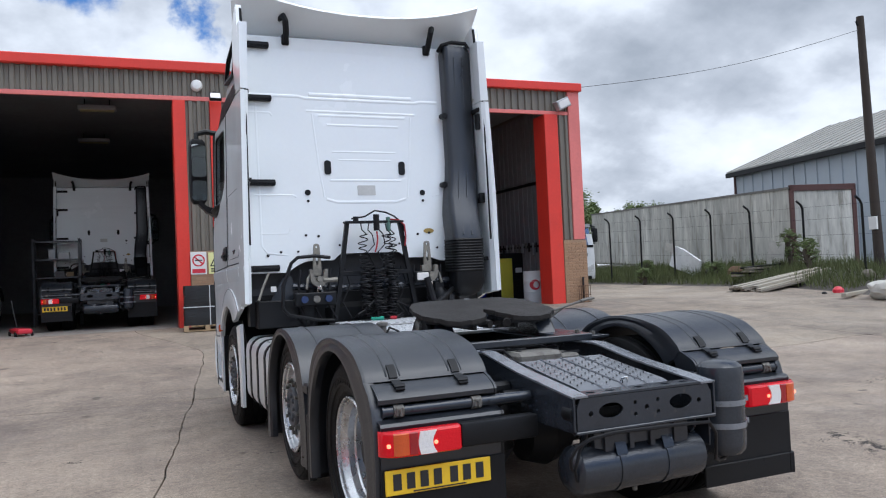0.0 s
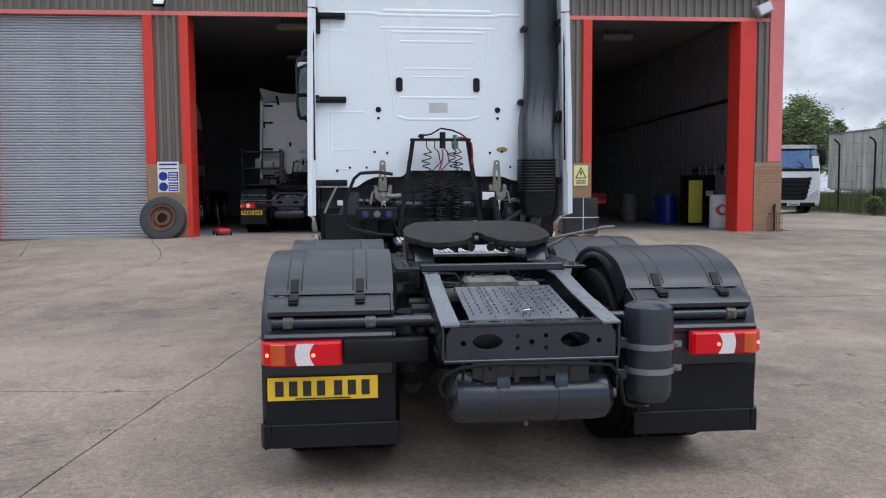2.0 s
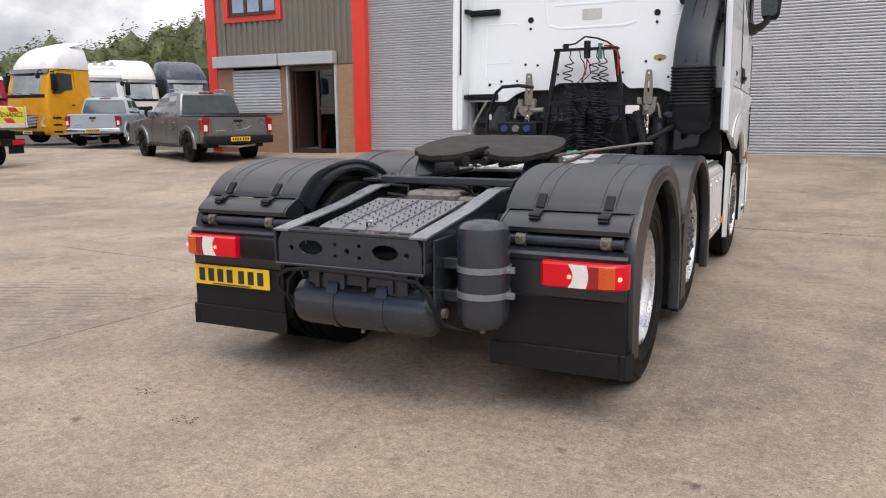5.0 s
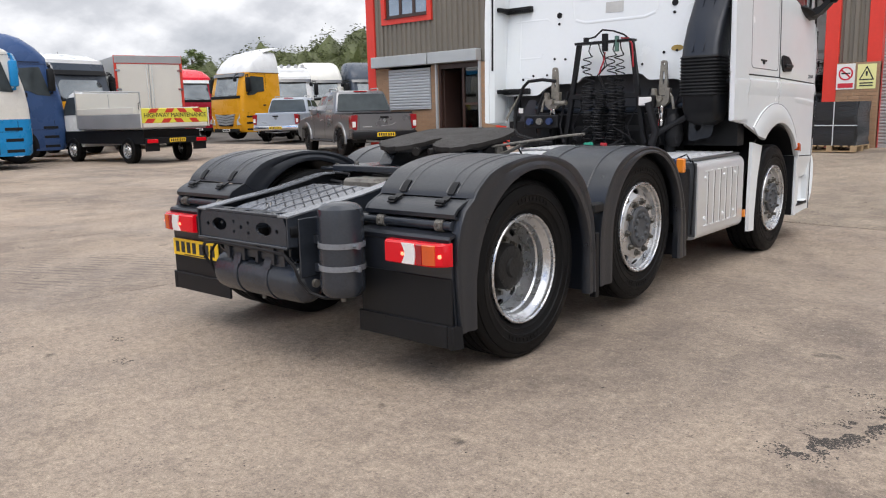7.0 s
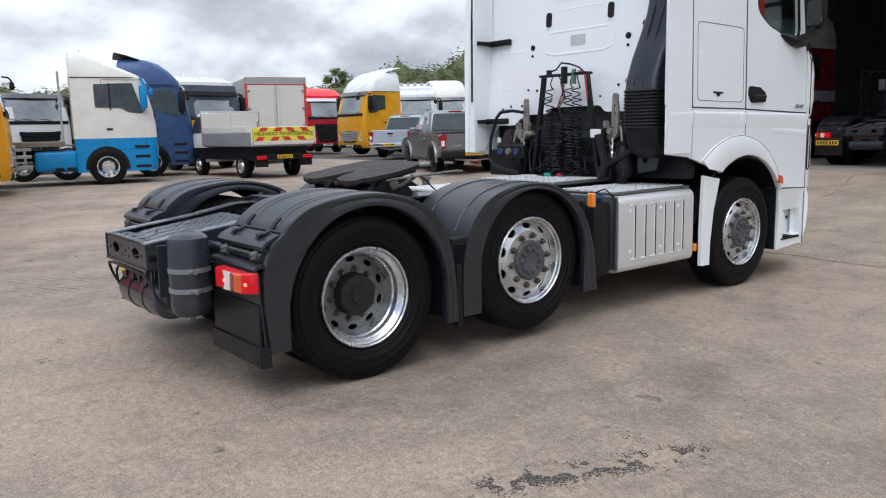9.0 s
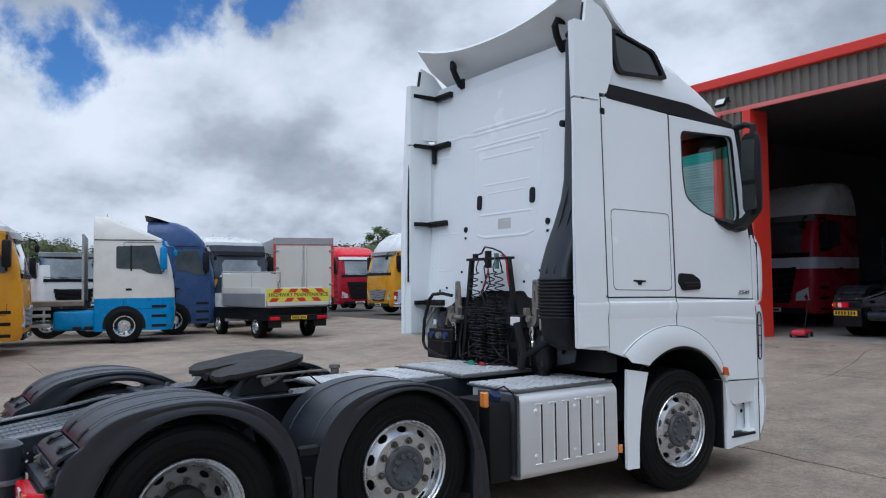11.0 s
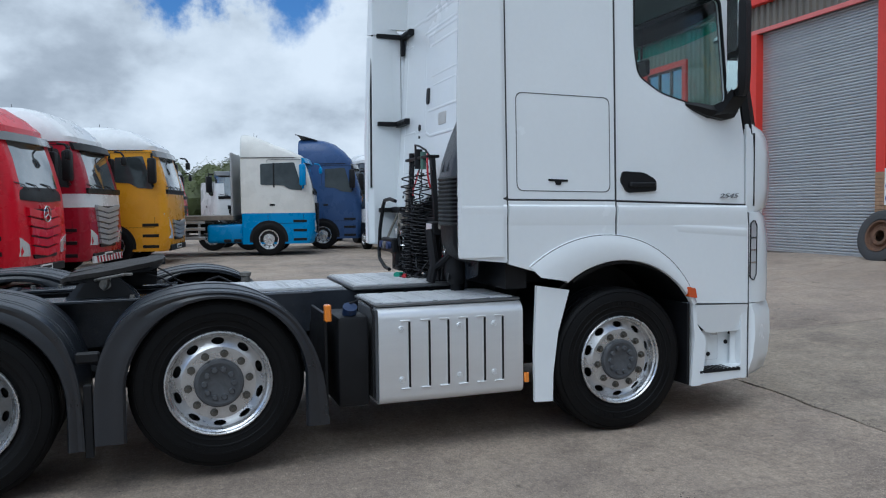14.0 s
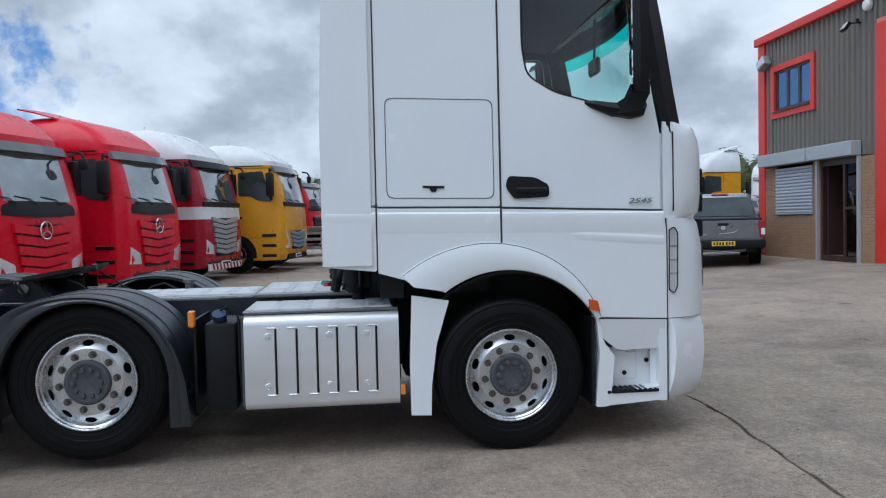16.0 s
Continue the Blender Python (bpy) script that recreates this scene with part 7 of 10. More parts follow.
        bm = cyl(B(), (s * 0.62, 3.0, 0.9), (s * 0.60, 3.05, 1.35), 0.05, 12)
        part("cab_damper", bm, BLACK, e)
    bm = B()
    tube(bm, [(-0.46, 2.86, 1.62), (-0.60, 2.85, 1.64), (-0.76, 2.85, 1.63), (-0.82, 2.85, 1.58), (-0.90, 2.84, 1.38), (-0.91, 2.83, 1.18), (-0.86, 2.82, 1.12), (-0.60, 2.80, 1.06), (-0.46, 2.80, 1.05)], 0.016, 8)
    part("grab_rail", bm, BLACK, e, "bent black grab rail")
    sock = new("socket_panel")
    sock.parent = e
    bm = B()
    box(bm, -0.80, 2.82, 1.19, -0.42, 2.87, 1.31, 0.01)
    part("panel", bm, BLACK, sock)
    for x, mt in ((-0.72, "b"), (-0.61, "w"), (-0.50, "b")):
        bm = cyl(B(), (x, 2.82, 1.25), (x, 2.79, 1.25), 0.032, 12)
        part("socket_cap", bm, CAST if mt == "w" else surf("dark_blue_cap", (0.02, 0.04, 0.12), 0.5), sock)
    wl = new("work_lamp")
    wl.parent = e
    bm = B()
    box(bm, 0.37, 2.86, 1.36, 0.52, 2.93, 1.46, 0.01)
    part("housing", bm, BLACK, wl)
    bm = B()
    box(bm, 0.385, 2.852, 1.375, 0.505, 2.862, 1.447, 0.006)
    part("lens", bm, CLEAR_LENS, wl, "clear work lamp lens")
    for x0, y0, z0, x1, y1, z1 in ((-1.1, 3.0, 1.0, -0.6, 3.2, 1.25), (0.6, 2.95, 1.05, 0.7, 3.1, 1.35)):
        bm = box(B(), x0, y0, z0, x1, y1, z1, 0.01)
        part("bracket_block", bm, BLACK, e)
    # cab mounts and lines below the cab back
    part("cab_crossbar", tube(B(), [(-0.78, 3.02, 1.37), (-0.3, 3.03, 1.34), (0.3, 3.03, 1.34), (0.78, 3.02, 1.37)], 0.032, 8), STEEL, e, "black cab mounting bar")
    for s in (1, -1):
        bm = lathe(B(), [(1.02, 0.05), (1.06, 0.075), (1.12, 0.085), (1.16, 0.075), (1.20, 0.085), (1.26, 0.07), (1.30, 0.04)], "z", (s * 0.66, 2.98, 0), 16)
        part("cab_air_spring", bm, BLACK, e, "black rubber cab air spring")
        bm = plate(B(), rounded([(s * 0.78, 1.06), (s * 0.98, 1.10), (s * 1.0, 1.22), (s * 0.86, 1.46), (s * 0.78, 1.46)], 0.02), [oval(s * 0.86, 1.18, 0.03, 0.03, 12)], lambda u, v, k: (u, 3.01 + k, v), 0.012)
        part("side_bracket", bm, STEEL, e, "black pressed side bracket")
        for k in range(4):
            x = s * (0.28 + 0.14 * k)
            bm = tube(B(), [(x, 3.02, 1.52), (x + 0.03 * (-1) ** k, 2.97, 1.36), (x - 0.05, 2.95, 1.20), (x + 0.02, 2.90, 1.05)], 0.007 + 0.003 * (k % 2), 6)
            part("cab_line", bm, COIL, e, "black line running down from the cab")
    part("cable_tag", box(B(), -0.98, 3.0, 1.33, -0.93, 3.006, 1.38), CLEAR_LENS, e, "small white cable tag")
    part("side_brace", tube(B(), [(-0.99, 3.03, 1.50), (-1.06, 2.98, 1.36), (-1.10, 2.95, 1.26)], 0.012, 6), WORN_CAST, e)
    part("brace", tube(B(), [(0.50, 2.85, 1.10), (0.80, 2.95, 1.28)], 0.025, 8), BLACK, e)
    part("thick_hose", tube(B(), [(0.48, 2.85, 1.40), (0.55, 2.86, 1.15), (0.52, 2.84, 1.03)], 0.035, 8), COIL, e)


hero = tractor("tractor_unit", "white high-roof six-wheel tractor unit with dark grey mudguards", pose(0.093, -0.028, 0, 0, 0, 1.49))


# ---- parked vehicles ----
SIGN_W, SIGN_Y, SIGN_B, SIGN_R = surf("sign_white", (0.78, 0.78, 0.76), 0.4, var=0.03), surf("sign_yellow", (0.80, 0.78, 0.35), 0.4, var=0.03), surf("sign_blue", (0.015, 0.03, 0.30), 0.4, var=0.03), surf("sign_red", (0.60, 0.03, 0.05), 0.4, var=0.03)
def paint(name, color, rough=0.28):
    return surf(name, color, rough, var=0.07, scale=1.6, fine=35, bump=0.02, coat=0.12, spec=0.28, dirt=tuple(c * 0.7 for c in color), dirt_at=0.68)


P_RED, P_CRIMSON, P_WHITE, P_CREAM = paint("red_cab_paint", (0.66, 0.003, 0.022)), paint("crimson_cab_paint", (0.36, 0.010, 0.028)), paint("white_cab_paint", (0.74, 0.75, 0.75)), paint("cream_cab_paint", (0.72, 0.71, 0.66))
P_YELLOW, P_SKY, P_NAVY, P_GREY = paint("yellow_cab_paint", (0.72, 0.33, 0.014)), paint("light_blue_paint", (0.012, 0.24, 0.55)), paint("navy_cab_paint", (0.040, 0.085, 0.21)), surf("gunmetal_paint", (0.20, 0.205, 0.215), 0.30, 0.55, var=0.06, scale=1.6, fine=60, bump=0.01, coat=0.6)
P_SILVER, P_SLATE = paint("silver_paint", (0.40, 0.44, 0.50), 0.25), paint("slate_cab_paint", (0.06, 0.075, 0.10))
SCREEN_PALE = surf("parked_windscreen", (0.30, 0.33, 0.35), 0.04, 0.75, var=0.25, scale=1.2, fine=4, bump=0.0, coat=0.5)
SCREEN_DARK = surf("parked_cab_glass", (0.085, 0.10, 0.105), 0.05, 0.45, var=0.25, scale=1.5, fine=5, bump=0.0, spec=0.35)
VISOR = surf("smoked_visor", (0.17, 0.175, 0.18), 0.2, var=0.1, bump=0.0, coat=0.3)
LENS = surf("head_lamp_glass", (0.74, 0.75, 0.76), 0.12, 0.2, var=0.2, fine=40, bump=0.4, coat=0.6)
ALU_BODY = surf("dull_aluminium", (0.42, 0.43, 0.44), 0.42, 0.5, var=0.10, scale=1.5, fine=40, bump=0.08, dirt=(0.28, 0.27, 0.25), dirt_at=0.6)
BOX_WHITE = surf("box_body_cream", (0.66, 0.64, 0.58), 0.45, var=0.05, scale=1.0, bump=0.04, dirt=(0.45, 0.43, 0.38), dirt_at=0.66)
STRIPE_RED = surf("marker_red", (0.62, 0.05, 0.03), 0.4, var=0.08)
STRIPE_YELLOW = surf("marker_yellow", (0.78, 0.72, 0.08), 0.4, var=0.06)
TIMBER = surf("weathered_timber", (0.24, 0.21, 0.17), 0.85, var=0.25, scale=2, fine=30, bump=0.4, stretch=(0.3, 4, 4), rand=0.15)
PINE = surf("pallet_pine", (0.45, 0.32, 0.18), 0.8, var=0.2, scale=2, fine=40, bump=0.3, stretch=(1, 4, 4), rand=0.1)
WRAP = surf("black_stretch_wrap", (0.018, 0.02, 0.022), 0.22, var=0.2, scale=3, fine=14, bump=0.9, stretch=(1, 1, 3))


def plain_wheel(parent, x, y, z, side, r=0.5, w=0.29, mat=None):
    e = new("wheel")
    e.parent = parent
    e.location = (x, y, z)
    o, k = side, r / 0.5
    bm = lathe(B(), [(o * a, b * k) for a, b in ((-w, 0.30), (-w, 0.45), (-w + 0.02, 0.495), (-w * 0.7, 0.5), (-w * 0.68, 0.488), (-w * 0.6, 0.5), (-w * 0.4, 0.5), (-w * 0.38, 0.488), (-w * 0.3, 0.5), (-0.02, 0.495), (0, 0.45), (0.004, 0.40), (0, 0.33), (-0.03, 0.29))], "x", (0, 0, 0), 32, False)
    part("tyre", bm, RUBBER, e)
    bm = lathe(B(), [(o * a, b * k) for a, b in ((-0.14, 0.25), (-0.03, 0.285), (0.004, 0.30), (0.0, 0.27), (-0.05, 0.25), (-0.06, 0.21), (-0.005, 0.165), (-0.005, 0.09), (0.02, 0.085), (0.025, 0.0))], "x", (0, 0, 0), 28, False)
    for j in range(10):
        t = 2 * math.pi * j / 10
        cyl(bm, (-o * 0.006, 0.135 * k * math.cos(t), 0.135 * k * math.sin(t)), (o * 0.02, 0.135 * k * math.cos(t), 0.135 * k * math.sin(t)), 0.014, 6)
    part("rim", bm, mat or ALLOY, e)
    bm = B()
    for j in range(10):
        t = 2 * math.pi * (j + 0.5) / 10
        cyl(bm, (-o * 0.06, 0.225 * k * math.cos(t), 0.225 * k * math.sin(t)), (-o * 0.032, 0.225 * k * math.cos(t), 0.225 * k * math.sin(t)), 0.022, 8)
    part("hand_holes", bm, BLACK, e)
    return e


def plan_ring(z, yf, yb, hw, rf=0.22, rb=0.06):
    pts = []
    for cx, cy, r, a0 in ((hw - rf, yf - rf, rf, 0), (-hw + rf, yf - rf, rf, 90), (-hw + rb, yb + rb, rb, 180), (hw - rb, yb + rb, rb, 270)):
        pts += [(cx + r * math.cos(radians(a0 + 30 * i)), cy + r * math.sin(radians(a0 + 30 * i)), z) for i in range(4)]
    return pts


def lorry(name, label, m, low, mid, top, high=3.75, split=1.22, bump=None, grille=None, badge=False, deflector=None, rear="tractor", slats=5, visor=None, length=6.0, roof_split=3.0, tilt_back=0.0, beacons=False, band=None, lamp_up=0.0, wedge=False, win_back=-1.30, mirror=None, tall_lamp=False, chevrons=False, dark_scuttle=False, grille_top=1.54):
    e = thing(name, label, "lorry", m)
    c = new("cab")
    c.parent = e
    bump, grille = bump or low, grille or BLACK
    part("cab_lower", loft(B(), [plan_ring(z, f, -2.2, 1.235) for z, f in ((0.36, -0.10), (0.42, -0.04), (0.80, 0.0), (split, 0.0))]), low, c)
    part("cab_middle", loft(B(), [plan_ring(z, f, -2.22, w) for z, f, w in ((split, -0.005, 1.235), (1.6, -0.02, 1.235), (1.95, -0.05, 1.23), (2.5, -0.18, 1.215), (roof_split, -0.34, 1.195))]), mid, c)
    levels = [(roof_split, -0.34, 1.20, -2.22), (roof_split + 0.12, -0.36, 1.20, -2.22), (roof_split + (high - roof_split) * 0.5, -0.62, 1.15, -2.22), (roof_split + (high - roof_split) * 0.8, -0.95, 1.06, -2.22), (high - 0.05, -1.25, 0.95, -2.2), (high, -1.5, 0.8, -2.15)]
    if wedge:
        k = high - roof_split
        levels = [(roof_split, -0.34, 1.20, -2.22), (roof_split + k * 0.08, -0.38, 1.20, -2.22), (roof_split + k * 0.35, -0.78, 1.17, -2.22), (roof_split + k * 0.65, -1.30, 1.12, -2.22), (roof_split + k * 0.9, -1.70, 1.05, -2.21), (high, -1.88, 0.98, -2.20)]
    part("roof", loft(B(), [plan_ring(z, f, b, w, min(0.34, (f - b) * 0.45)) for z, f, w, b in levels]), top, c)
    if band:
        part("stripe", loft(B(), [plan_ring(z, 0.004 + f, -2.224, 1.239) for z, f in ((1.55, -0.02), (1.85, -0.04))], False), band, c)
    g = B()
    cols = (-1.13, -1.02, -0.7, 0, 0.7, 1.02, 1.13)
    loft(g, [[(x, f - (0.16 if abs(x) > 1.1 else 0.035 if abs(x) > 1 else 0) + 0.014, z) for x in cols] + [(x, f - (0.16 if abs(x) > 1.1 else 0.035 if abs(x) > 1 else 0) - 0.02, z) for x in cols[::-1]] for z, f in ((1.98, -0.055), (2.5, -0.18), (2.86, -0.295))])
    part("windscreen", g, SCREEN_PALE, c, "windscreen")
    if dark_scuttle:
        cols2 = (-1.10, -0.9, -0.45, 0, 0.45, 0.9, 1.10)
        g = loft(B(), [[(x, f - 0.10 * (abs(x) / 1.1) ** 6, z - 0.05 * (1 - (x / 1.1) ** 2)) for x in cols2] + [(x, f - 0.06 - 0.10 * (abs(x) / 1.1) ** 6, z) for x in cols2[::-1]] for z, f in ((1.76, 0.012), (1.86, 0.004), (2.03, -0.045))])
    else:
        g = box(B(), -1.10, -0.10, 1.86, 1.10, -0.02, 1.98, 0.01)
    part("scuttle", g, BLACK, c, "black panel below the windscreen")
    pod = B()
    tube(pod, [(-1.02, -0.10, 2.92), (-1.04, 0.05, 2.90), (-1.05, 0.12, 2.80)], 0.025, 6)
    box(pod, -1.13, 0.05, 2.58, -0.95, 0.17, 2.80, 0.05, 2)
    part("kerb_mirror", pod, mirror or BLACK, c, "dark front kerb mirror")
    g = B()
    box(g, -0.27, 0.0, 0.40, 0.27, 0.024, 0.51, 0.004)
    part("front_plate", g, SIGN_W, c, "white front plate")
    part("plate_bar", box(B(), -0.22, 0.022, 0.43, 0.22, 0.028, 0.48), INK, c)
    for x in (-0.55, 0.1, 0.6):
        g = tube(B(), [(x, -0.015, 1.93), (x + 0.16, -0.03, 2.02), (x + 0.5, -0.05, 2.06)], 0.010, 5)
        part("wiper", g, BLACK, c)
    g = B()
    loft(g, [[(x, y - 0.16 * (abs(x) / 1.12) ** 4, z) for x in (-1.12, -0.9, 0, 0.9, 1.12)] + [(x, y - 0.24 - 0.16 * (abs(x) / 1.12) ** 4, z + 0.02) for x in (1.12, 0.9, 0, -0.9, -1.12)] for y, z in ((-0.10, 2.82), (-0.17, 2.98))])
    part("sun_visor", g, visor or VISOR, c, "sun visor")
    for i in range(slats):
        z, h = 0.66 + (grille_top - 0.66) * i / slats, (grille_top - 0.66) / slats
        w = 0.58 + 0.20 * i / slats
        g = loft(B(), [[(x, 0.012 + d, zz + 0.11 * abs(x)) for d, zz in ((-0.03, z), (0.040, z + 0.012), (0.034, z + h * 0.86), (-0.03, z + h * 0.93))] for x in (-w, -w * 0.5, 0, w * 0.5, w)])
        part("grille_bar", g, grille, c)
    g = plate(B(), rounded([(-0.52, 0.64), (0.52, 0.64), (0.70, grille_top + 0.04), (-0.70, grille_top + 0.04)], 0.05), [], lambda u, v, k: (u, 0.012 - k, v), 0.05)
    part("grille_back", g, BLACK, c)
    g = B()
    box(g, -0.95, -0.08, 0.36, 0.95, 0.004, 0.52, 0.02)
    part("bumper_intake", g, BLACK, c)
    for s in (1, -1):
        if tall_lamp:
            g = plate(B(), rounded([(s * 0.84, 0.68), (s * 1.10, 0.70), (s * 1.19, 0.86), (s * 1.205, 1.36), (s * 1.12, 1.34), (s * 1.00, 1.02), (s * 0.86, 0.90)], 0.03), [], lambda u, v, k: (u, 0.024 - 1.1 * max(0, abs(u) - 1.0) ** 1.3 - k, v), 0.09)
        else:
            g = plate(B(), rounded([(s * 0.70, 0.70), (s * 1.10, 0.72), (s * 1.19, 0.90), (s * 1.20, 1.12 + lamp_up), (s * 1.06, 1.06 + lamp_up), (s * 0.74, 0.92)], 0.03), [], lambda u, v, k: (u, 0.02 - 1.1 * max(0, abs(u) - 1.0) ** 1.3 - k, v), 0.07)
        part("head_lamp", g, LENS, c, "clear head lamp")
        g = plate(B(), rounded([(-0.36, 1.98), (-0.75, 2.02), (-0.95, 2.14), (win_back, 2.16), (win_back, 2.80), (-0.60, 2.84)], 0.05), [], lambda u, v, k: (s * (1.243 - 0.025 * (v - 1.95) - k), u, v), 0.03)
        part("side_window", g, SCREEN_DARK, c, "side window")
        g = plate(B(), [(-0.62, roof_split - 0.03), (-2.20, roof_split - 0.03), (-2.20, roof_split - 0.008), (-0.55, roof_split - 0.008)], [], lambda u, v, k: (s * (1.206 - k), u, v), 0.02)
        part("roof_seam", g, BLACK, c)
        if win_back < -1.4:
            g = plate(B(), [(-1.20, 2.08), (-1.24, 2.08), (-1.24, 2.83), (-1.20, 2.83)], [], lambda u, v, k: (s * (1.247 - 0.025 * (v - 1.95) - k), u, v), 0.02)
            part("window_post", g, BLACK, c)
        g = plate(B(), rrect(-1.42, 0.98, -0.34, 2.93, 0.04), [rrect(-1.41, 0.99, -0.35, 2.92, 0.035)], lambda u, v, k: (s * (1.238 - 0.026 * max(0, v - 1.95) - k), u, v), 0.01)
        part("door_seam", g, BLACK, c)
        g = B()
        box(g, *sorted((s * 1.234, s * 1.25))[:1], -1.36, 1.52, sorted((s * 1.234, s * 1.25))[1], -1.20, 1.58, 0.006)
        part("door_handle", g, BLACK, c)
        # flat black plate stands in for the shaded hollow of the arch
        g = plate(B(), arc(-1.40, 0.5, 0.58, -8, 188, 16), [], lambda u, v, k: (s * (1.243 - k), u, v), 0.02)
        part("wheel_arch", g, BLACK, c)
        for k in range(3):
            g = box(B(), *sorted((s * 1.228, s * 1.242))[:1], -0.66, 0.45 + 0.28 * k, sorted((s * 1.228, s * 1.242))[1], -0.25, 0.53 + 0.28 * k, 0.006)
            part("step", g, BLACK, c)
        mi = new("door_mirror")
        mi.parent = e
        g = B()
        box(g, *sorted((s * 1.28, s * 1.50))[:1], -0.44, 2.12, sorted((s * 1.28, s * 1.50))[1], -0.24, 2.78, 0.05, 2)
        tube(g, [(s * 1.2, -0.36, 2.86), (s * 1.38, -0.34, 2.88), (s * 1.39, -0.34, 2.75)], 0.03, 6)
        tube(g, [(s * 1.2, -0.36, 2.06), (s * 1.38, -0.34, 2.06), (s * 1.39, -0.34, 2.15)], 0.03, 6)
        part("housing", g, mirror or BLACK, mi, "tall door mirror")
        plain_wheel(e, s * 1.262, -1.40, 0.5, s)
        if rear in ("tractor", "flatbed"):
            for y in ((-3.95, -5.2) if rear == "tractor" else (-5.6,)):
                plain_wheel(e, s * 1.20, y, 0.5, s)
                g = ribbon(B(), arc(y, 0.5, 0.60, 165, 15, 12), s * 0.62, s * 1.24, -0.02)
                part("mudguard", g, WING, e)
            g = B()
            a, b = sorted((s * 0.55, s * 1.18))
            box(g, a, -3.25, 0.40, b, -2.15, 0.98, 0.10, 3)
            part("fuel_tank", g, low if rear == "flatbed" else ALU_BODY, e, "side tank")
            for yy in (-2.75, -2.45):
                g = B()
                box(g, a, yy, 0.42, b + (0.01 if s > 0 else 0), yy + 0.22, 0.52, 0.01)
                part("tank_step", g, BLACK, e)
    if chevrons:
        part("bumper_strip", box(B(), -1.0, -0.03, 0.30, 1.0, 0.022, 0.46, 0.01), P_WHITE, c, "white bumper strip")
        for k in range(9):
            x = -0.98 + 0.21 * k
            part("chevron", prism(B(), [(x, 0.305), (x + 0.09, 0.305), (x + 0.15, 0.455), (x + 0.06, 0.455)], "y", 0.020, 0.028), P_CRIMSON, c, "crimson slanted block")
    if badge:
        g = lathe(B(), [(0.015, 0.150), (0.035, 0.162), (0.05, 0.154), (0.045, 0.138), (0.02, 0.138)], "y", (0, 0.03, 1.48), 28, False)
        for k in range(3):
            t = radians(90 + 120 * k)
            tube(g, [(0, 0.075, 1.48), (0.145 * math.cos(t), 0.065, 1.48 + 0.145 * math.sin(t))], 0.015, 5)
        part("round_badge", g, CHROME, c, "round chrome badge")
    if deflector:
        g = B()
        rows = []
        for i in range(9):
            x = -1.12 + 0.28 * i
            q = abs(x / 1.12)
            line = [(x * 0.9, -1.55, high - 0.03), (x * 0.95, -1.95, high + 0.09), (x, -2.30, high + 0.22 - 0.05 * q * q)]
            rows.append(line + [(p[0], p[1], p[2] - 0.03) for p in line[::-1]])
        loft(g, rows)
        part("roof_deflector", g, deflector, c)
    if beacons:
        for x in (-0.75, -0.38, 0, 0.38, 0.75):
            g = cyl(B(), (x, -0.62, high - 0.08), (x, -0.50, high - 0.08), 0.10, 14)
            part("roof_lamp", g, LENS, c)
        g = tube(B(), [(-1.0, -0.70, high - 0.2), (-0.9, -0.66, high - 0.16), (0.9, -0.66, high - 0.16), (1.0, -0.70, high - 0.2)], 0.03, 7)
        part("lamp_bar", g, CHROME, c)
    g = B()
    for s in (1, -1):
        box(g, s * 0.40 - 0.04, -length, 0.70, s * 0.40 + 0.04, -1.0, 0.98)
    part("chassis", g, BLACK, e)
    g = B()
    box(g, -0.8, -2.2, 0.5, 0.8, -0.4, 1.1)
    part("engine", g, BLACK, e)
    for x in (-0.35, 0.35):
        g = tube(B(), [(x, -1.9, high - 0.1), (x, -1.88, high + 0.12)], 0.006, 5)
        part("aerial", g, BLACK, c)
    if rear == "tractor":
        g = plate(B(), rounded([(-0.45, -5.3), (0.45, -5.3), (0.47, -4.5), (-0.47, -4.5)], 0.1), [], lambda u, v, k: (u, v, 1.2 - k), 0.06)
        box(g, -0.42, -5.1, 0.98, 0.42, -4.7, 1.14)
        part("fifth_wheel", g, GREASE, e)
    if rear == "flatbed":
        g = B()
        box(g, -1.22, -9.0, 1.10, 1.22, -2.45, 1.24, 0.01)
        part("deck", g, TIMBER, e, "timber load deck")
        for k in range(12):
            part("headboard_slat", box(B(), -1.20 + 0.2 * k, -2.52, 1.24, -1.02 + 0.2 * k, -2.46, 3.15, 0.01), ALU_BODY, e, "aluminium headboard slat")
        for s in (1, -1):
            for y in (-4.3, -3.5):
                g = B()
                box(g, *sorted((s * 1.15, s * 1.2))[:1], y, 0.5, sorted((s * 1.15, s * 1.2))[1], y + 0.06, 1.1)
                part("side_guard_post", g, ALU_BODY, e)
            for z in (0.52, 0.80, 1.0):
                g = B()
                box(g, *sorted((s * 1.17, s * 1.21))[:1], -4.9, z, sorted((s * 1.17, s * 1.21))[1], -3.3, z + 0.09, 0.008)
                part("side_guard_rail", g, ALU_BODY, e)
    return e


def at(x, y, turn, dz=0.0):
    return pose(x, y, rise(x, y) + dz, 0, 0, turn)


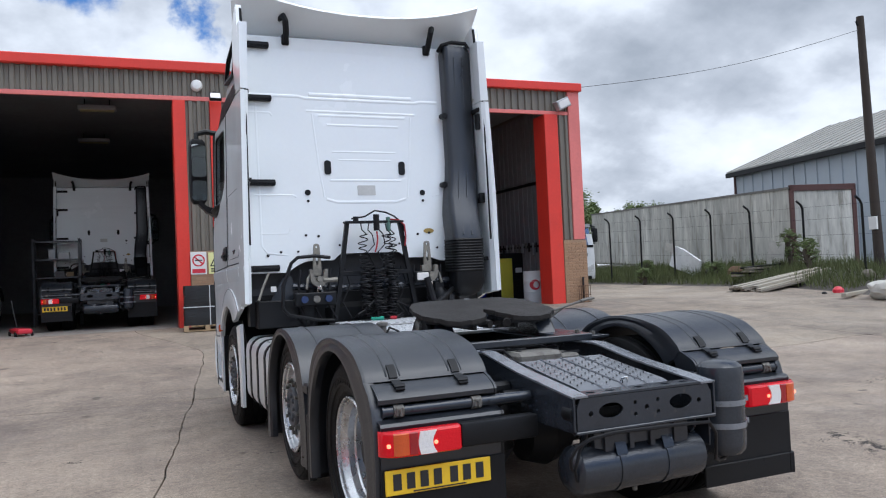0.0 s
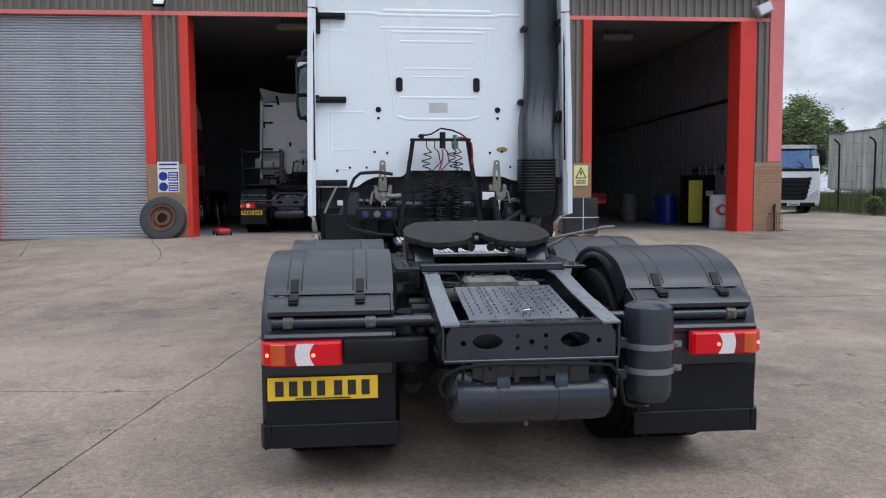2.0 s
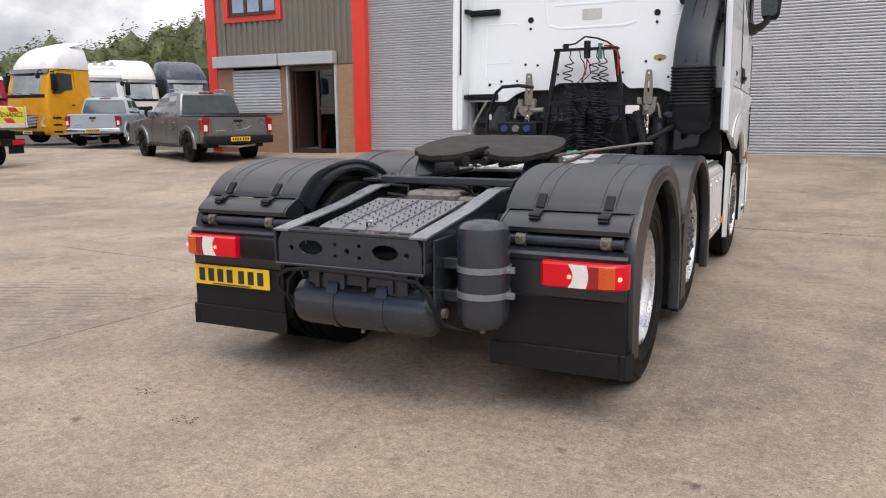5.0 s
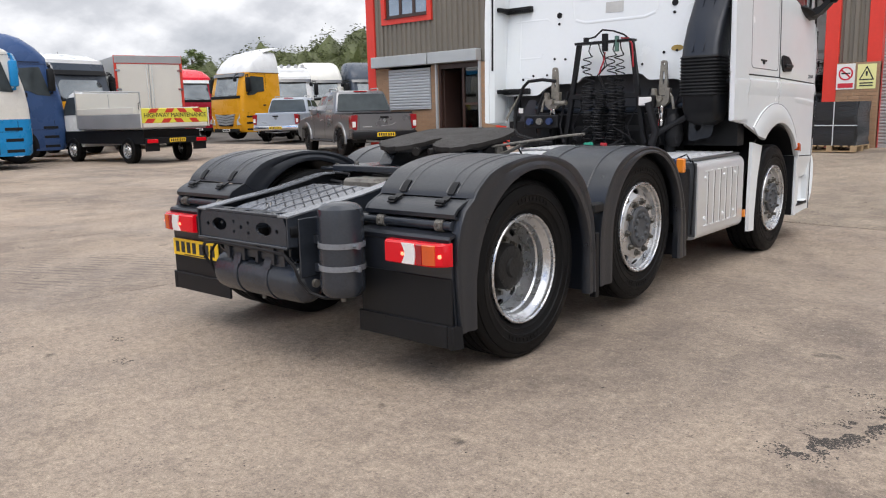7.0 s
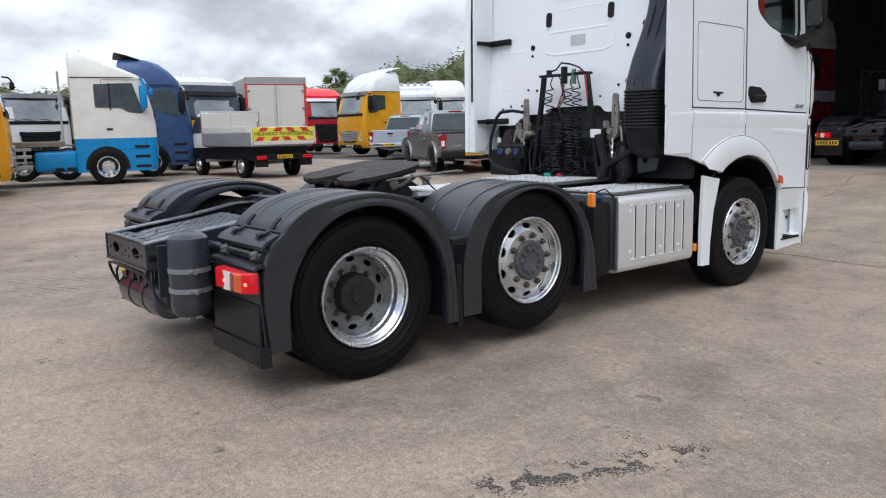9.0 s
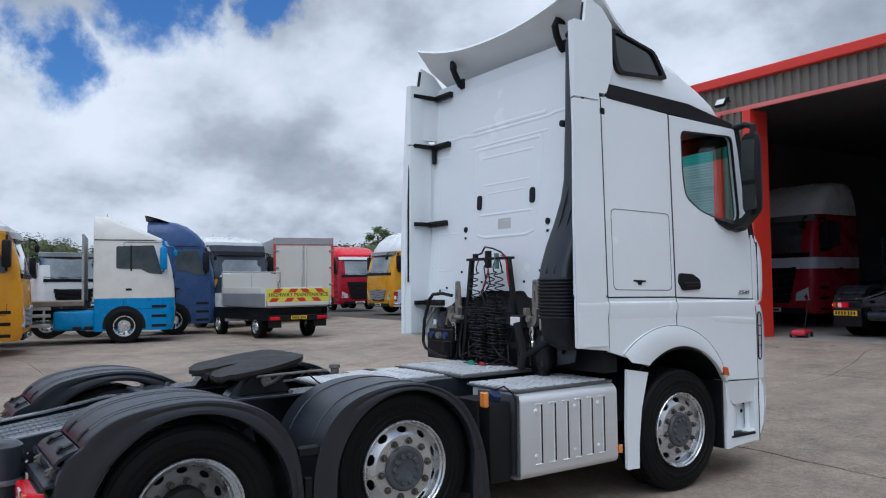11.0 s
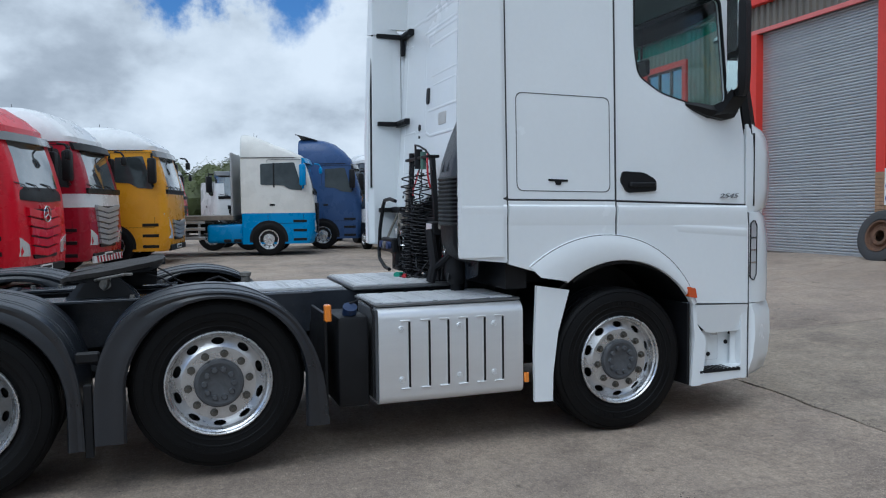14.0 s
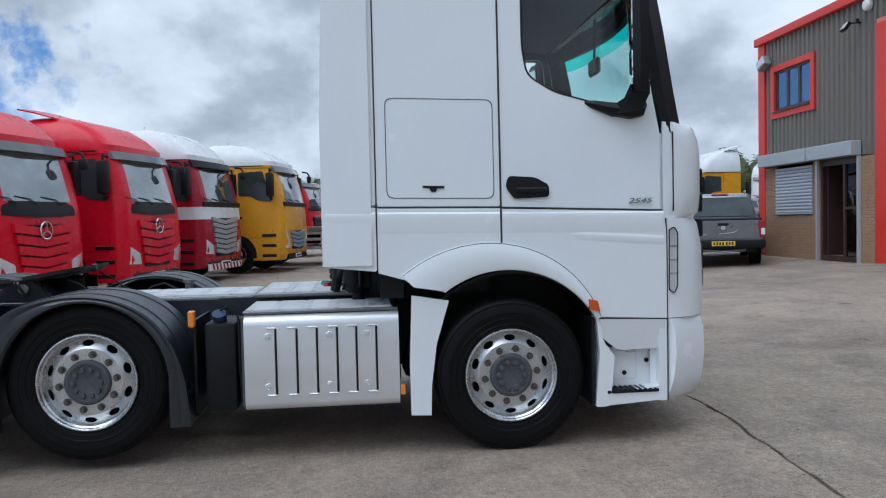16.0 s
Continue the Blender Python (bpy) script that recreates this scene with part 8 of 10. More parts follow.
ROW = "lorries parked in the yard row"
for ob in (
    lorry("lorry", "bright red high-roof tractor unit with a large round chrome badge", at(-7.73, -2.64, -14), P_RED, P_RED, P_RED, 3.72, grille=P_RED, badge=True, visor=VISOR, dark_scuttle=True),
    lorry("lorry", "bright red high-roof tractor unit with a raised red roof deflector", at(-10.74, -1.57, -12), P_RED, P_RED, P_RED, 3.72, grille=P_RED, badge=True, deflector=P_RED, dark_scuttle=True),
    lorry("lorry", "crimson tractor unit with a white roof, stripe and slatted grille", at(-13.85, -0.76, -12), P_CRIMSON, P_CRIMSON, P_WHITE, 3.78, grille=ALU_BODY, slats=7, band=P_WHITE, chevrons=True, visor=BLACK),
    lorry("lorry", "yellow tractor unit with a white roof and pale grille", at(-16.75, 0.76, -10), P_YELLOW, P_YELLOW, P_WHITE, 3.62, grille=ALU_BODY, slats=4, visor=VISOR, tall_lamp=True, grille_top=1.12),
    lorry("lorry", "small red lorry with a low cab and bare chassis", at(-26.0, 0.7, -14), P_RED, P_RED, P_WHITE, 3.1, rear="flatbed", roof_split=2.92),
    lorry("flatbed_lorry", "cream and light blue lorry with an empty timber flatbed", at(-19.15, 4.95, -11), P_SKY, P_CREAM, P_CREAM, 3.68, split=1.30, rear="flatbed", length=9.0, visor=P_SKY, wedge=True, win_back=-1.62, mirror=P_SKY),
    lorry("lorry", "dark blue high-roof tractor unit", at(-22.1, 7.1, -13), P_NAVY, P_NAVY, P_NAVY, 3.85, deflector=BLACK),
    lorry("lorry", "dark-fronted lorry with an orange lower cab", at(-24.2, 8.9, -80), P_YELLOW, P_SLATE, P_WHITE, 3.62, split=1.9, visor=BLACK, roof_split=3.22),
    lorry("lorry", "crimson and red lorry with a pale sun visor", at(-33, 18.5, -95), P_CRIMSON, P_CRIMSON, P_RED, 3.6, visor=P_WHITE),
    lorry("lorry", "yellow tractor unit with a white roof and white roof deflector", at(-27.4, 16.6, 182), P_YELLOW, P_YELLOW, P_WHITE, 3.95, deflector=P_WHITE, slats=4, grille=ALU_BODY, tall_lamp=True, grille_top=1.12),
    lorry("lorry", "white lorry with a row of round roof lamps", at(-30.4, 22.7, -118), P_WHITE, P_WHITE, P_WHITE, 3.75, beacons=True),
    lorry("lorry", "cream white high-roof lorry with a dark windscreen", at(-30.6, 25.1, -118), P_CREAM, P_CREAM, P_CREAM, 4.0),
    lorry("lorry", "dark slate lorry with a black visor", at(-29.2, 27.5, -112), P_SLATE, P_SLATE, P_SLATE, 4.0),
    lorry("lorry", "small white cab lorry beyond the flatbed", at(-27.0, 3.2, -75), P_WHITE, P_WHITE, P_WHITE, 2.62, split=0.8, roof_split=2.45, rear="box"),
):
    tagged(ob, group=ROW)


# small works lorry with a dropside body and chevron tailboard
def highway_lorry(m):
    e = thing("dropside_lorry", "small white dropside works lorry with a yellow and red chevron tailboard", "lorry", m)
    g = B()
    box(g, -1.02, 0.05, 0.95, 1.02, 3.4, 1.02, 0.01)
    part("bed", g, ALU_BODY, e)
    for s in (1, -1):
        g = B()
        a, b = sorted((s * 1.0, s * 1.05))
        box(g, a, 0.05, 0.98, b, 3.4, 1.38, 0.01)
        part("side_board", g, ALU_BODY, e, "grey aluminium drop side")
        g = B()
        box(g, a + 0.006, 0.35, 1.385, b - 0.006, 3.36, 1.56, 0.008)
        part("upper_board", g, BOX_WHITE, e, "pale upper side board")
        for y in (1.0, 4.0):
            plain_wheel(e, s * 0.95, y, 0.36, s, 0.36, 0.24)
        lamp = B()
        box(lamp, *sorted((s * 0.62, s * 0.95))[:1], -0.05, 0.58, sorted((s * 0.62, s * 0.95))[1], 0.0, 0.68, 0.01)
        part("rear_lamp", lamp, RED_LENS, e)
        g = B()
        box(g, *sorted((s * 0.55, s * 0.97))[:1], 0.02, 0.35, sorted((s * 0.55, s * 0.97))[1], 0.05, 0.55)
        part("mud_flap", g, BLACK, e)
    g = B()
    box(g, -1.03, -0.02, 1.0, 1.03, 0.03, 1.12, 0.01)
    part("tail_rail", g, ALU_BODY, e)
    g = B()
    box(g, -1.05, -0.04, 1.12, 1.05, -0.01, 1.52, 0.01)
    part("tail_board", g, STRIPE_YELLOW, e, "yellow reflective tailboard")
    for k in range(4):
        for z0, z1, d in ((1.40, 1.515, 0.10), (1.125, 1.24, 0.10)):
            x = -0.98 + 0.5 * k + (0.12 if z0 > 1.3 else 0)
            sg = 1 if x < 0 else -1
            g = prism(B(), [(x, z0), (x + 0.24, z0), (x + 0.24 + sg * d, z1), (x + sg * d, z1)] if z0 < 1.3 else [(x, z0), (x + 0.24, z0), (x + 0.24 + sg * d, z1), (x + sg * d, z1)], "y", -0.046, -0.039)
            part("chevron", g, STRIPE_RED, e, "red chevron block")
    letters("HIGHWAY MAINTENANCE", 0.165, pose(0, -0.046, 1.325, 90, 0, 0), INK, e, "lettering", 0.002)
    g = B()
    box(g, -0.98, -0.03, 0.55, 0.98, 0.03, 0.72, 0.01)
    box(g, -0.9, 0.2, 0.55, 0.9, 4.6, 0.92)
    part("under_frame", g, BLACK, e)
    bars_plate(e, -0.26, 0.26, 0.585, 0.695, -0.04)
    c = new("cab")
    c.parent = e
    g = loft(B(), [plan_ring(z, f, 3.5, w, 0.2) for z, f, w in ((0.45, 5.0, 0.84), (1.1, 5.0, 0.87), (1.45, 4.75, 0.86), (2.0, 4.35, 0.80), (2.08, 4.2, 0.74))])
    part("cab_shell", g, P_WHITE, c, "white cab")
    g = B()
    box(g, -0.7, 3.47, 1.5, 0.7, 3.51, 2.0, 0.02)
    part("rear_window", g, SCREEN_DARK, c)
    part("headboard", box(B(), -1.03, 3.37, 0.98, 0.96, 3.42, 2.02, 0.01), BOX_WHITE, e, "white panel behind the cab")
    part("headboard_seam", box(B(), -0.03, 3.362, 1.42, -0.015, 3.372, 2.0), ALU_BODY, e)
    for pts in ([(-1.05, 3.39, 1.0), (-1.05, 3.39, 2.08), (1.05, 3.39, 2.08), (1.05, 3.39, 1.0)], [(0.99, 3.30, 1.1), (0.99, 3.30, 2.06)]):
        part("frame_tube", tube(B(), pts, 0.022, 6), ALU_BODY, e)
    part("handle", tube(B(), [(0.97, 3.28, 1.5), (0.90, 3.26, 1.55), (0.90, 3.26, 1.72), (0.97, 3.28, 1.77)], 0.014, 6), BLACK, e)
    part("tail_lip", box(B(), -1.03, -0.05, 1.0, 1.03, -0.022, 1.115, 0.01), BOX_WHITE, e, "white lip below the tailboard")
    for x in (-1.08, 1.08):
        part("tail_post", tube(B(), [(x, -0.03, 1.0), (x, -0.03, 1.54)], 0.02, 6), BOX_WHITE, e)
    for s in (1, -1):
        g = plate(B(), [(3.8, 1.4), (4.6, 1.4), (4.3, 1.92), (3.8, 1.94)], [], lambda u, v, k: (s * (0.875 - 0.12 * (v - 1.4) - k), u, v), 0.03)
        part("side_window", g, SCREEN_DARK, c)
        g = B()
        box(g, *sorted((s * 0.86, s * 1.03))[:1], 4.5, 1.4, sorted((s * 0.86, s * 1.03))[1], 4.65, 1.65, 0.03)
        part("door_mirror", g, BLACK, c)
    return e


highway_lorry(at(-16.6, 8.02, 94.5))


def box_lorry(m):
    e = thing("box_lorry", "cream box-bodied lorry with red-edged rear doors", "lorry", m)
    g = B()
    box(g, -1.25, 0.0, 1.0, 1.25, 6.0, 3.45, 0.02)
    part("box_body", g, ALU_BODY, e, "pale grey box body")
    g = plate(B(), [(-1.25, 1.0), (1.25, 1.0), (1.25, 3.48), (-1.25, 3.48)], [[(-1.16, 1.08), (1.16, 1.08), (1.16, 3.18), (-1.16, 3.18)]], lambda u, v, k: (u, -0.03 + k, v), 0.05)
    part("rear_frame", g, STRIPE_RED, e, "red rear door frame")
    g = B()
    box(g, -1.24, -0.035, 3.2, 1.24, 0.02, 3.47, 0.01)
    part("top_rail", g, ALU_BODY, e)
    for s in (1, -1):
        g = B()
        box(g, *sorted((s * 0.02, s * 1.15))[:1], -0.02, 1.09, sorted((s * 0.02, s * 1.15))[1], 0.02, 3.17, 0.01)
        part("rear_door", g, BOX_WHITE, e, "cream rear door")
        g = tube(B(), [(s * 0.10, -0.05, 1.1), (s * 0.10, -0.05, 3.15)], 0.016, 6)
        part("lock_bar", g, CHROME, e)
        for z in (1.5, 2.2, 2.9):
            g = B()
            box(g, *sorted((s * 1.05, s * 1.22))[:1], -0.05, z, sorted((s * 1.05, s * 1.22))[1], -0.03, z + 0.07)
            part("hinge", g, CHROME, e)
        for y in (1.3, 5.5):
            plain_wheel(e, s * 1.15, y, 0.48, s)
    g = B()
    box(g, -0.9, 0.1, 0.6, 0.9, 7.5, 1.0)
    box(g, -1.2, -0.02, 0.62, 1.2, 0.06, 0.78, 0.01)
    part("under_frame", g, BLACK, e)
    g = loft(B(), [plan_ring(z, f, 6.15, w, 0.2) for z, f, w in ((0.45, 8.0, 1.15), (1.5, 8.0, 1.18), (2.5, 7.7, 1.1), (2.65, 7.5, 1.0))])
    part("cab_shell", g, P_WHITE, e)
    return e


box_lorry(at(-24.6, 11.6, 77))


# pickups
def pickup(name, label, m, col, cover):
    e = thing(name, label, "pickup", m)
    W = 0.92
    low = [(0.02, 0.52), (0.0, 0.72), (0.03, 1.12), (1.6, 1.14), (3.55, 1.12), (4.9, 1.02), (5.2, 0.86), (5.25, 0.55), (5.1, 0.42), (4.75, 0.42)] + arc(4.2, 0.38, 0.46, 10, 170, 8) + [(3.6, 0.40), (1.7, 0.40)] + arc(1.05, 0.38, 0.46, 10, 170, 8) + [(0.5, 0.46)]
    g = prism(B(), low, "x", -W, W, 0.05)
    part("body", g, col, e, "painted pickup body")
    roofz = 1.80
    g = loft(B(), [plan_ring(z, f, b, w, 0.12, 0.1) for z, f, b, w in ((1.10, 3.75, 1.55, 0.88), (1.30, 3.50, 1.58, 0.86), (1.68, 2.95, 1.72, 0.76), (1.77, 2.75, 1.80, 0.72), (roofz, 2.55, 1.95, 0.62))])
    part("cabin", g, col, e)
    for s in (1, -1):
        for a, b, c2, d in ((1.72, 2.34, 2.30, 1.90), (2.40, 3.46, 2.92, 2.42)):
            g = plate(B(), rounded([(a, 1.20), (b, 1.20), (c2, 1.66), (d, 1.68)], 0.03), [], lambda u, v, k: (s * (0.878 - 0.27 * max(0, v - 1.28) - k), u, v), 0.03)
            part("side_window", g, SCREEN_PALE if col is P_GREY else SCREEN_DARK, e)
        for y in (1.05, 4.2):
            plain_wheel(e, s * 0.90, y, 0.38, s, 0.38, 0.25, BLACK if col is P_GREY else ALLOY)
            g = B()
            lip_pts = arc(y, 0.38, 0.46, -5, 185, 14)
            loft(g, [[(s * 0.91, a, b), (s * 0.96, a, b), (s * 0.955, y + (a - y) * 1.16, 0.38 + (b - 0.38) * 1.16), (s * 0.91, y + (a - y) * 1.18, 0.38 + (b - 0.38) * 1.18)] for a, b in lip_pts])
            part("arch_flare", g, col, e)
        g = plate(B(), rounded([(s * 0.80, 0.70), (s * 0.935, 0.74), (s * 0.945, 1.09), (s * 0.76, 1.11)], 0.03), [], lambda u, v, k: (u, -0.02 + k, v), 0.20)
        part("tail_lamp", g, RED_DARK, e, "red tail lamp")
        g = plate(B(), rrect(s * 0.875 - 0.045, 0.78, s * 0.875 + 0.045, 0.93, 0.015), [], lambda u, v, k: (u, -0.026 + k, v), 0.02)
        part("reverse_lens", g, CLEAR_LENS, e)
        g = B()
        box(g, *sorted((s * 0.88, s * 1.08))[:1], 3.1, 1.12, sorted((s * 0.88, s * 1.08))[1], 3.25, 1.32, 0.04)
        part("door_mirror", g, col, e)
        g = tube(B(), [(s * 0.62, 1.95, 1.80), (s * 0.64, 2.05, 1.86), (s * 0.64, 2.6, 1.86), (s * 0.62, 2.7, 1.80)], 0.018, 6)
        part("roof_rail", g, ALU_BODY, e)
        g = plate(B(), [(0.25, 0.52), (0.25, 1.0), (0.26, 1.0), (0.26, 0.52)], [], lambda u, v, k: (s * (W + 0.002 - k), u, v), 0.01)
        part("seam", g, BLACK, e)
        for y in (1.62, 2.36, 3.4):
            g = plate(B(), [(y, 0.5), (y + 0.012, 0.5), (y + 0.012, 1.12), (y, 1.12)], [], lambda u, v, k: (s * (W + 0.002 - k), u, v), 0.01)
            part("door_seam", g, BLACK, e)
        for y in (1.75, 2.5):
            g = B()
            box(g, *sorted((s * W, s * (W + 0.03)))[:1], y, 0.96, sorted((s * W, s * (W + 0.03)))[1], y + 0.18, 1.0, 0.01)
            part("door_handle", g, CHROME, e)
        g = B()
        box(g, *sorted((s * 0.86, s * 0.98))[:1], 1.6, 0.36, sorted((s * 0.86, s * 0.98))[1], 3.7, 0.42, 0.02)
        part("side_step", g, BLACK, e)
    g = plate(B(), rounded([(-0.80, 1.22), (0.80, 1.22), (0.68, 1.70), (-0.68, 1.70)], 0.05), [], lambda u, v, k: (u, 1.545 + 0.36 * (v - 1.24) + k - 0.02, v), 0.03)
    part("rear_window", g, SCREEN_DARK, e, "rear window")
    g = B()
    box(g, -0.86, 0.06, 1.11, 0.86, 1.6, 1.17, 0.02)
    part("load_cover", g, cover, e, "load bed cover")
    part("brake_lamp", box(B(), -0.20, 1.76, 1.745, 0.20, 1.80, 1.785, 0.008), RED_DARK, e, "high red brake lamp")
    for x0, w in ((-0.62, 0.10), (-0.50, 0.14)):
        part("badge_bar", box(B(), x0, -0.02, 0.77, x0 + w, -0.01, 0.795, 0.002), CHROME, e)
    part("badge", lathe(B(), [(-0.022, 0.0), (-0.022, 0.05), (-0.012, 0.055)], "y", (0, 0, 0.95), 18), CHROME, e)
    part("tow_bar", tube(B(), [(-0.5, 0.12, 0.42), (0, 0.0, 0.38), (0.5, 0.12, 0.42)], 0.03, 8), ALU_BODY, e)
    g = plate(B(), rrect(-0.72, 0.70, 0.72, 1.10, 0.04), [], lambda u, v, k: (u, -0.012 + k, v), 0.03)
    part("tailgate", g, col, e, "tailgate")
    g = B()
    box(g, -0.12, -0.03, 1.0, 0.12, 0.0, 1.06, 0.01)
    part("tailgate_handle", g, BLACK, e)
    g = tube(B(), [(-0.10, -0.016, 0.80), (0.12, -0.018, 0.815), (0.24, -0.014, 0.84), (0.33, -0.014, 0.90)], 0.007, 5)
    part("tailgate_crease", g, ALU_BODY if col is P_GREY else col, e)
    g = B()
    box(g, -0.93, -0.10, 0.46, 0.93, 0.10, 0.66, 0.04, 2)
    part("rear_bumper", g, BLACK if col is P_GREY else CHROME, e, "rear bumper")
    bars_plate(e, -0.26, 0.26, 0.52, 0.63, -0.108)
    g = B()
    box(g, -0.75, 0.2, 0.36, 0.75, 5.0, 0.55)
    part("under_frame", g, BLACK, e)
    return e


pickup("pickup", "gunmetal grey double-cab pickup with a black load cover", at(-11.5, 11.25, 68), P_GREY, BLACK)
pickup("pickup", "pale silver-blue pickup with a chrome rear bumper", at(-22.0, 15.4, 35), P_SILVER, P_SILVER)


# ---- things in and before the shed ----
other = copy_thing(hero, pose(-2.9, 16.2, FLOOR, 0, 0, 0.3))
tagged(other, "white high-roof tractor unit standing in the dark workshop bay")

inside = lorry("lorry", "dark red lorry with white stripes inside the workshop", pose(-7.25, 17.9, FLOOR, 0, 0, 180), P_CRIMSON, P_CRIMSON, P_WHITE, 3.95, band=P_WHITE)

# wheel leaning against the pier
wl = thing("spare_wheel", "worn lorry tyre on a rusty rim leaning on the brick pier", "wheel", pose(-5.53, 13.50, FLOOR - 0.035 + 0.50, 0, 0, 90) @ pose(0, 0, 0, 0, 14, 0))
bm = lathe(B(), [(-a, b) for a, b in ((-0.29, 0.30), (-0.29, 0.45), (-0.27, 0.50), (-0.2, 0.51), (-0.19, 0.495), (-0.1, 0.495), (-0.09, 0.51), (-0.02, 0.50), (0, 0.45), (0.005, 0.40), (0, 0.33), (-0.03, 0.29))], "x", (0, 0, 0), 40, False)
part("tyre", bm, surf("dusty_tyre", (0.055, 0.055, 0.056), 0.8, var=0.25, scale=5, bump=0.3), wl)
bm = lathe(B(), [(-a, b) for a, b in ((-0.16, 0.25), (-0.03, 0.285), (0.004, 0.305), (0.0, 0.27), (-0.06, 0.25), (-0.07, 0.20), (-0.02, 0.17), (-0.02, 0.115), (-0.06, 0.11))], "x", (0, 0, 0), 32, False)
for j in range(10):
    t = 2 * math.pi * j / 10
    cyl(bm, (0.018, 0.145 * math.cos(t), 0.145 * math.sin(t)), (0.026, 0.145 * math.cos(t), 0.145 * math.sin(t)), 0.016, 8)
part("rim", bm, RUST, wl, "rusty brown steel rim")


def wrapped_pallet(m, w, d, h, label):
    e = thing("wrapped_pallet", label, "pallet", m)
    for y in (0, d / 2 - 0.05, d - 0.1):
        g = B()
        box(g, 0, y, 0.0, w, y + 0.1, 0.02, 0.003)
        part("bottom_board", g, PINE, e)
        for x in (0, w / 2 - 0.05, w - 0.1):
            g = B()
            box(g, x, y, 0.02, x + 0.1, y + 0.1, 0.10, 0.004)
            part("block", g, PINE, e)
    for k in range(7):
        g = B()
        box(g, k * (w - 0.1) / 6, 0, 0.10, k * (w - 0.1) / 6 + 0.1, d, 0.122, 0.003)
        part("top_board", g, PINE, e)
    g = B()
    rnd = random.Random(int(w * 100))
    levels = []
    n = 7
    for k in range(n + 1):
        z = 0.123 + (h - 0.123) * k / n
        r = 0.06
        pts = rrect(0.01, 0.01, w - 0.01, d - 0.01, r, 3)
        levels.append([(x + rnd.uniform(-0.018, 0.018), y + rnd.uniform(-0.018, 0.018), z + rnd.uniform(-0.02, 0.02) if 0 < k < n else z) for x, y in pts])
    loft(g, levels)
    part("wrapped_load", g, WRAP, e, "load in shiny black stretch wrap")
    g = B()
    box(g, w * 0.55, -0.012, 0.12, w * 0.55 + 0.018, 0.0, h, 0.002)
    part("strap", g, WHITE_SEAL, e, "white strapping tape")
    g = box(B(), -0.005, -0.014, h * 0.52, w + 0.005, 0.0, h * 0.52 + 0.018, 0.002)
    part("strap", g, WHITE_SEAL, e, "white strapping tape")
    return e


wrapped_pallet(pose(3.43, 12.35, rise(4, 12.4), 0, 0, -4), 0.80, 0.75, 0.92, "pallet load wrapped in black film with white tape")
wrapped_pallet(pose(-1.22, 12.72, rise(-1, 13), 0, 0, -3), 0.95, 0.85, 0.95, "tall pallet load wrapped in black film beside the pier")



def sign(x0, z0, w, h, base, label):
    e = thing("wall_sign", label, "sign", pose(x0, FACE - 0.118, z0))
    g = B()
    box(g, 0, -0.006, 0, w, 0.0, h, 0.002)
    part("board", g, base, e)
    return e


def flat_mark(e, pts, mat, holes=(), name="mark"):
    return part(name, plate(B(), pts, list(holes), lambda u, v, k: (u, -0.0095 + k, v), 0.003), mat, e)


def warning(x0, z0, label):
    e = sign(x0, z0, 0.34, 0.48, SIGN_Y, label)
    flat_mark(e, rounded([(0.03, 0.17), (0.31, 0.17), (0.17, 0.45)], 0.02), INK, [rounded([(0.065, 0.192), (0.275, 0.192), (0.17, 0.40)], 0.012)], "triangle")
    flat_mark(e, [(0.155, 0.25), (0.185, 0.25), (0.19, 0.34), (0.15, 0.34)], INK)
    for k in range(2):
        flat_mark(e, [(0.05, 0.10 - 0.05 * k), (0.29, 0.10 - 0.05 * k), (0.29, 0.125 - 0.05 * k), (0.05, 0.125 - 0.05 * k)], INK, name="text_bar")
    return e


warning(3.55, 1.60, "yellow warning sign with a black triangle on the brick pier")
warning(4.03, 1.60, "yellow warning sign with a black triangle on the brick pier")
warning(-0.60, 1.62, "yellow warning sign with a black triangle beside the no smoking sign")
e = sign(-1.12 + 0.14, 1.62, 0.34, 0.50, SIGN_W, "white no smoking sign with a red ring")
flat_mark(e, oval(0.17, 0.31, 0.135, 0.135, 24), SIGN_R, [oval(0.17, 0.31, 0.105, 0.105, 24)], "ring")
flat_mark(e, [(0.08, 0.37), (0.10, 0.395), (0.26, 0.25), (0.24, 0.225)], SIGN_R, name="slash")
flat_mark(e, [(0.09, 0.30), (0.25, 0.30), (0.25, 0.325), (0.09, 0.325)], INK)
flat_mark(e, [(0.03, 0.03), (0.31, 0.03), (0.31, 0.12), (0.03, 0.12)], SIGN_R, name="text_bar")
e = sign(-5.67, 1.50, 0.48, 0.70, SIGN_W, "white notice with blue protective clothing symbols on the brick pier")
for z in (0.27, 0.03):
    flat_mark(e, oval(0.125, z + 0.10, 0.10, 0.10, 20), SIGN_B, name="disc")
    flat_mark(e, [(0.24, z), (0.46, z), (0.46, z + 0.20), (0.24, z + 0.20)], SIGN_B, name="panel")
    for k in range(3):
        e2 = plate(B(), [(0.26, z + 0.03 + 0.055 * k), (0.44, z + 0.03 + 0.055 * k), (0.44, z + 0.055 + 0.055 * k), (0.26, z + 0.055 + 0.055 * k)], [], lambda u, v, k2: (u, -0.0125 + k2, v), 0.003)
        part("text_bar", e2, SIGN_W, e)
flat_mark(e, [(0.04, 0.62), (0.44, 0.62), (0.44, 0.66), (0.04, 0.66)], SIGN_B, name="text_bar")
flat_mark(e, [(0.04, 0.53), (0.44, 0.53), (0.44, 0.555), (0.04, 0.555)], INK, name="text_bar")


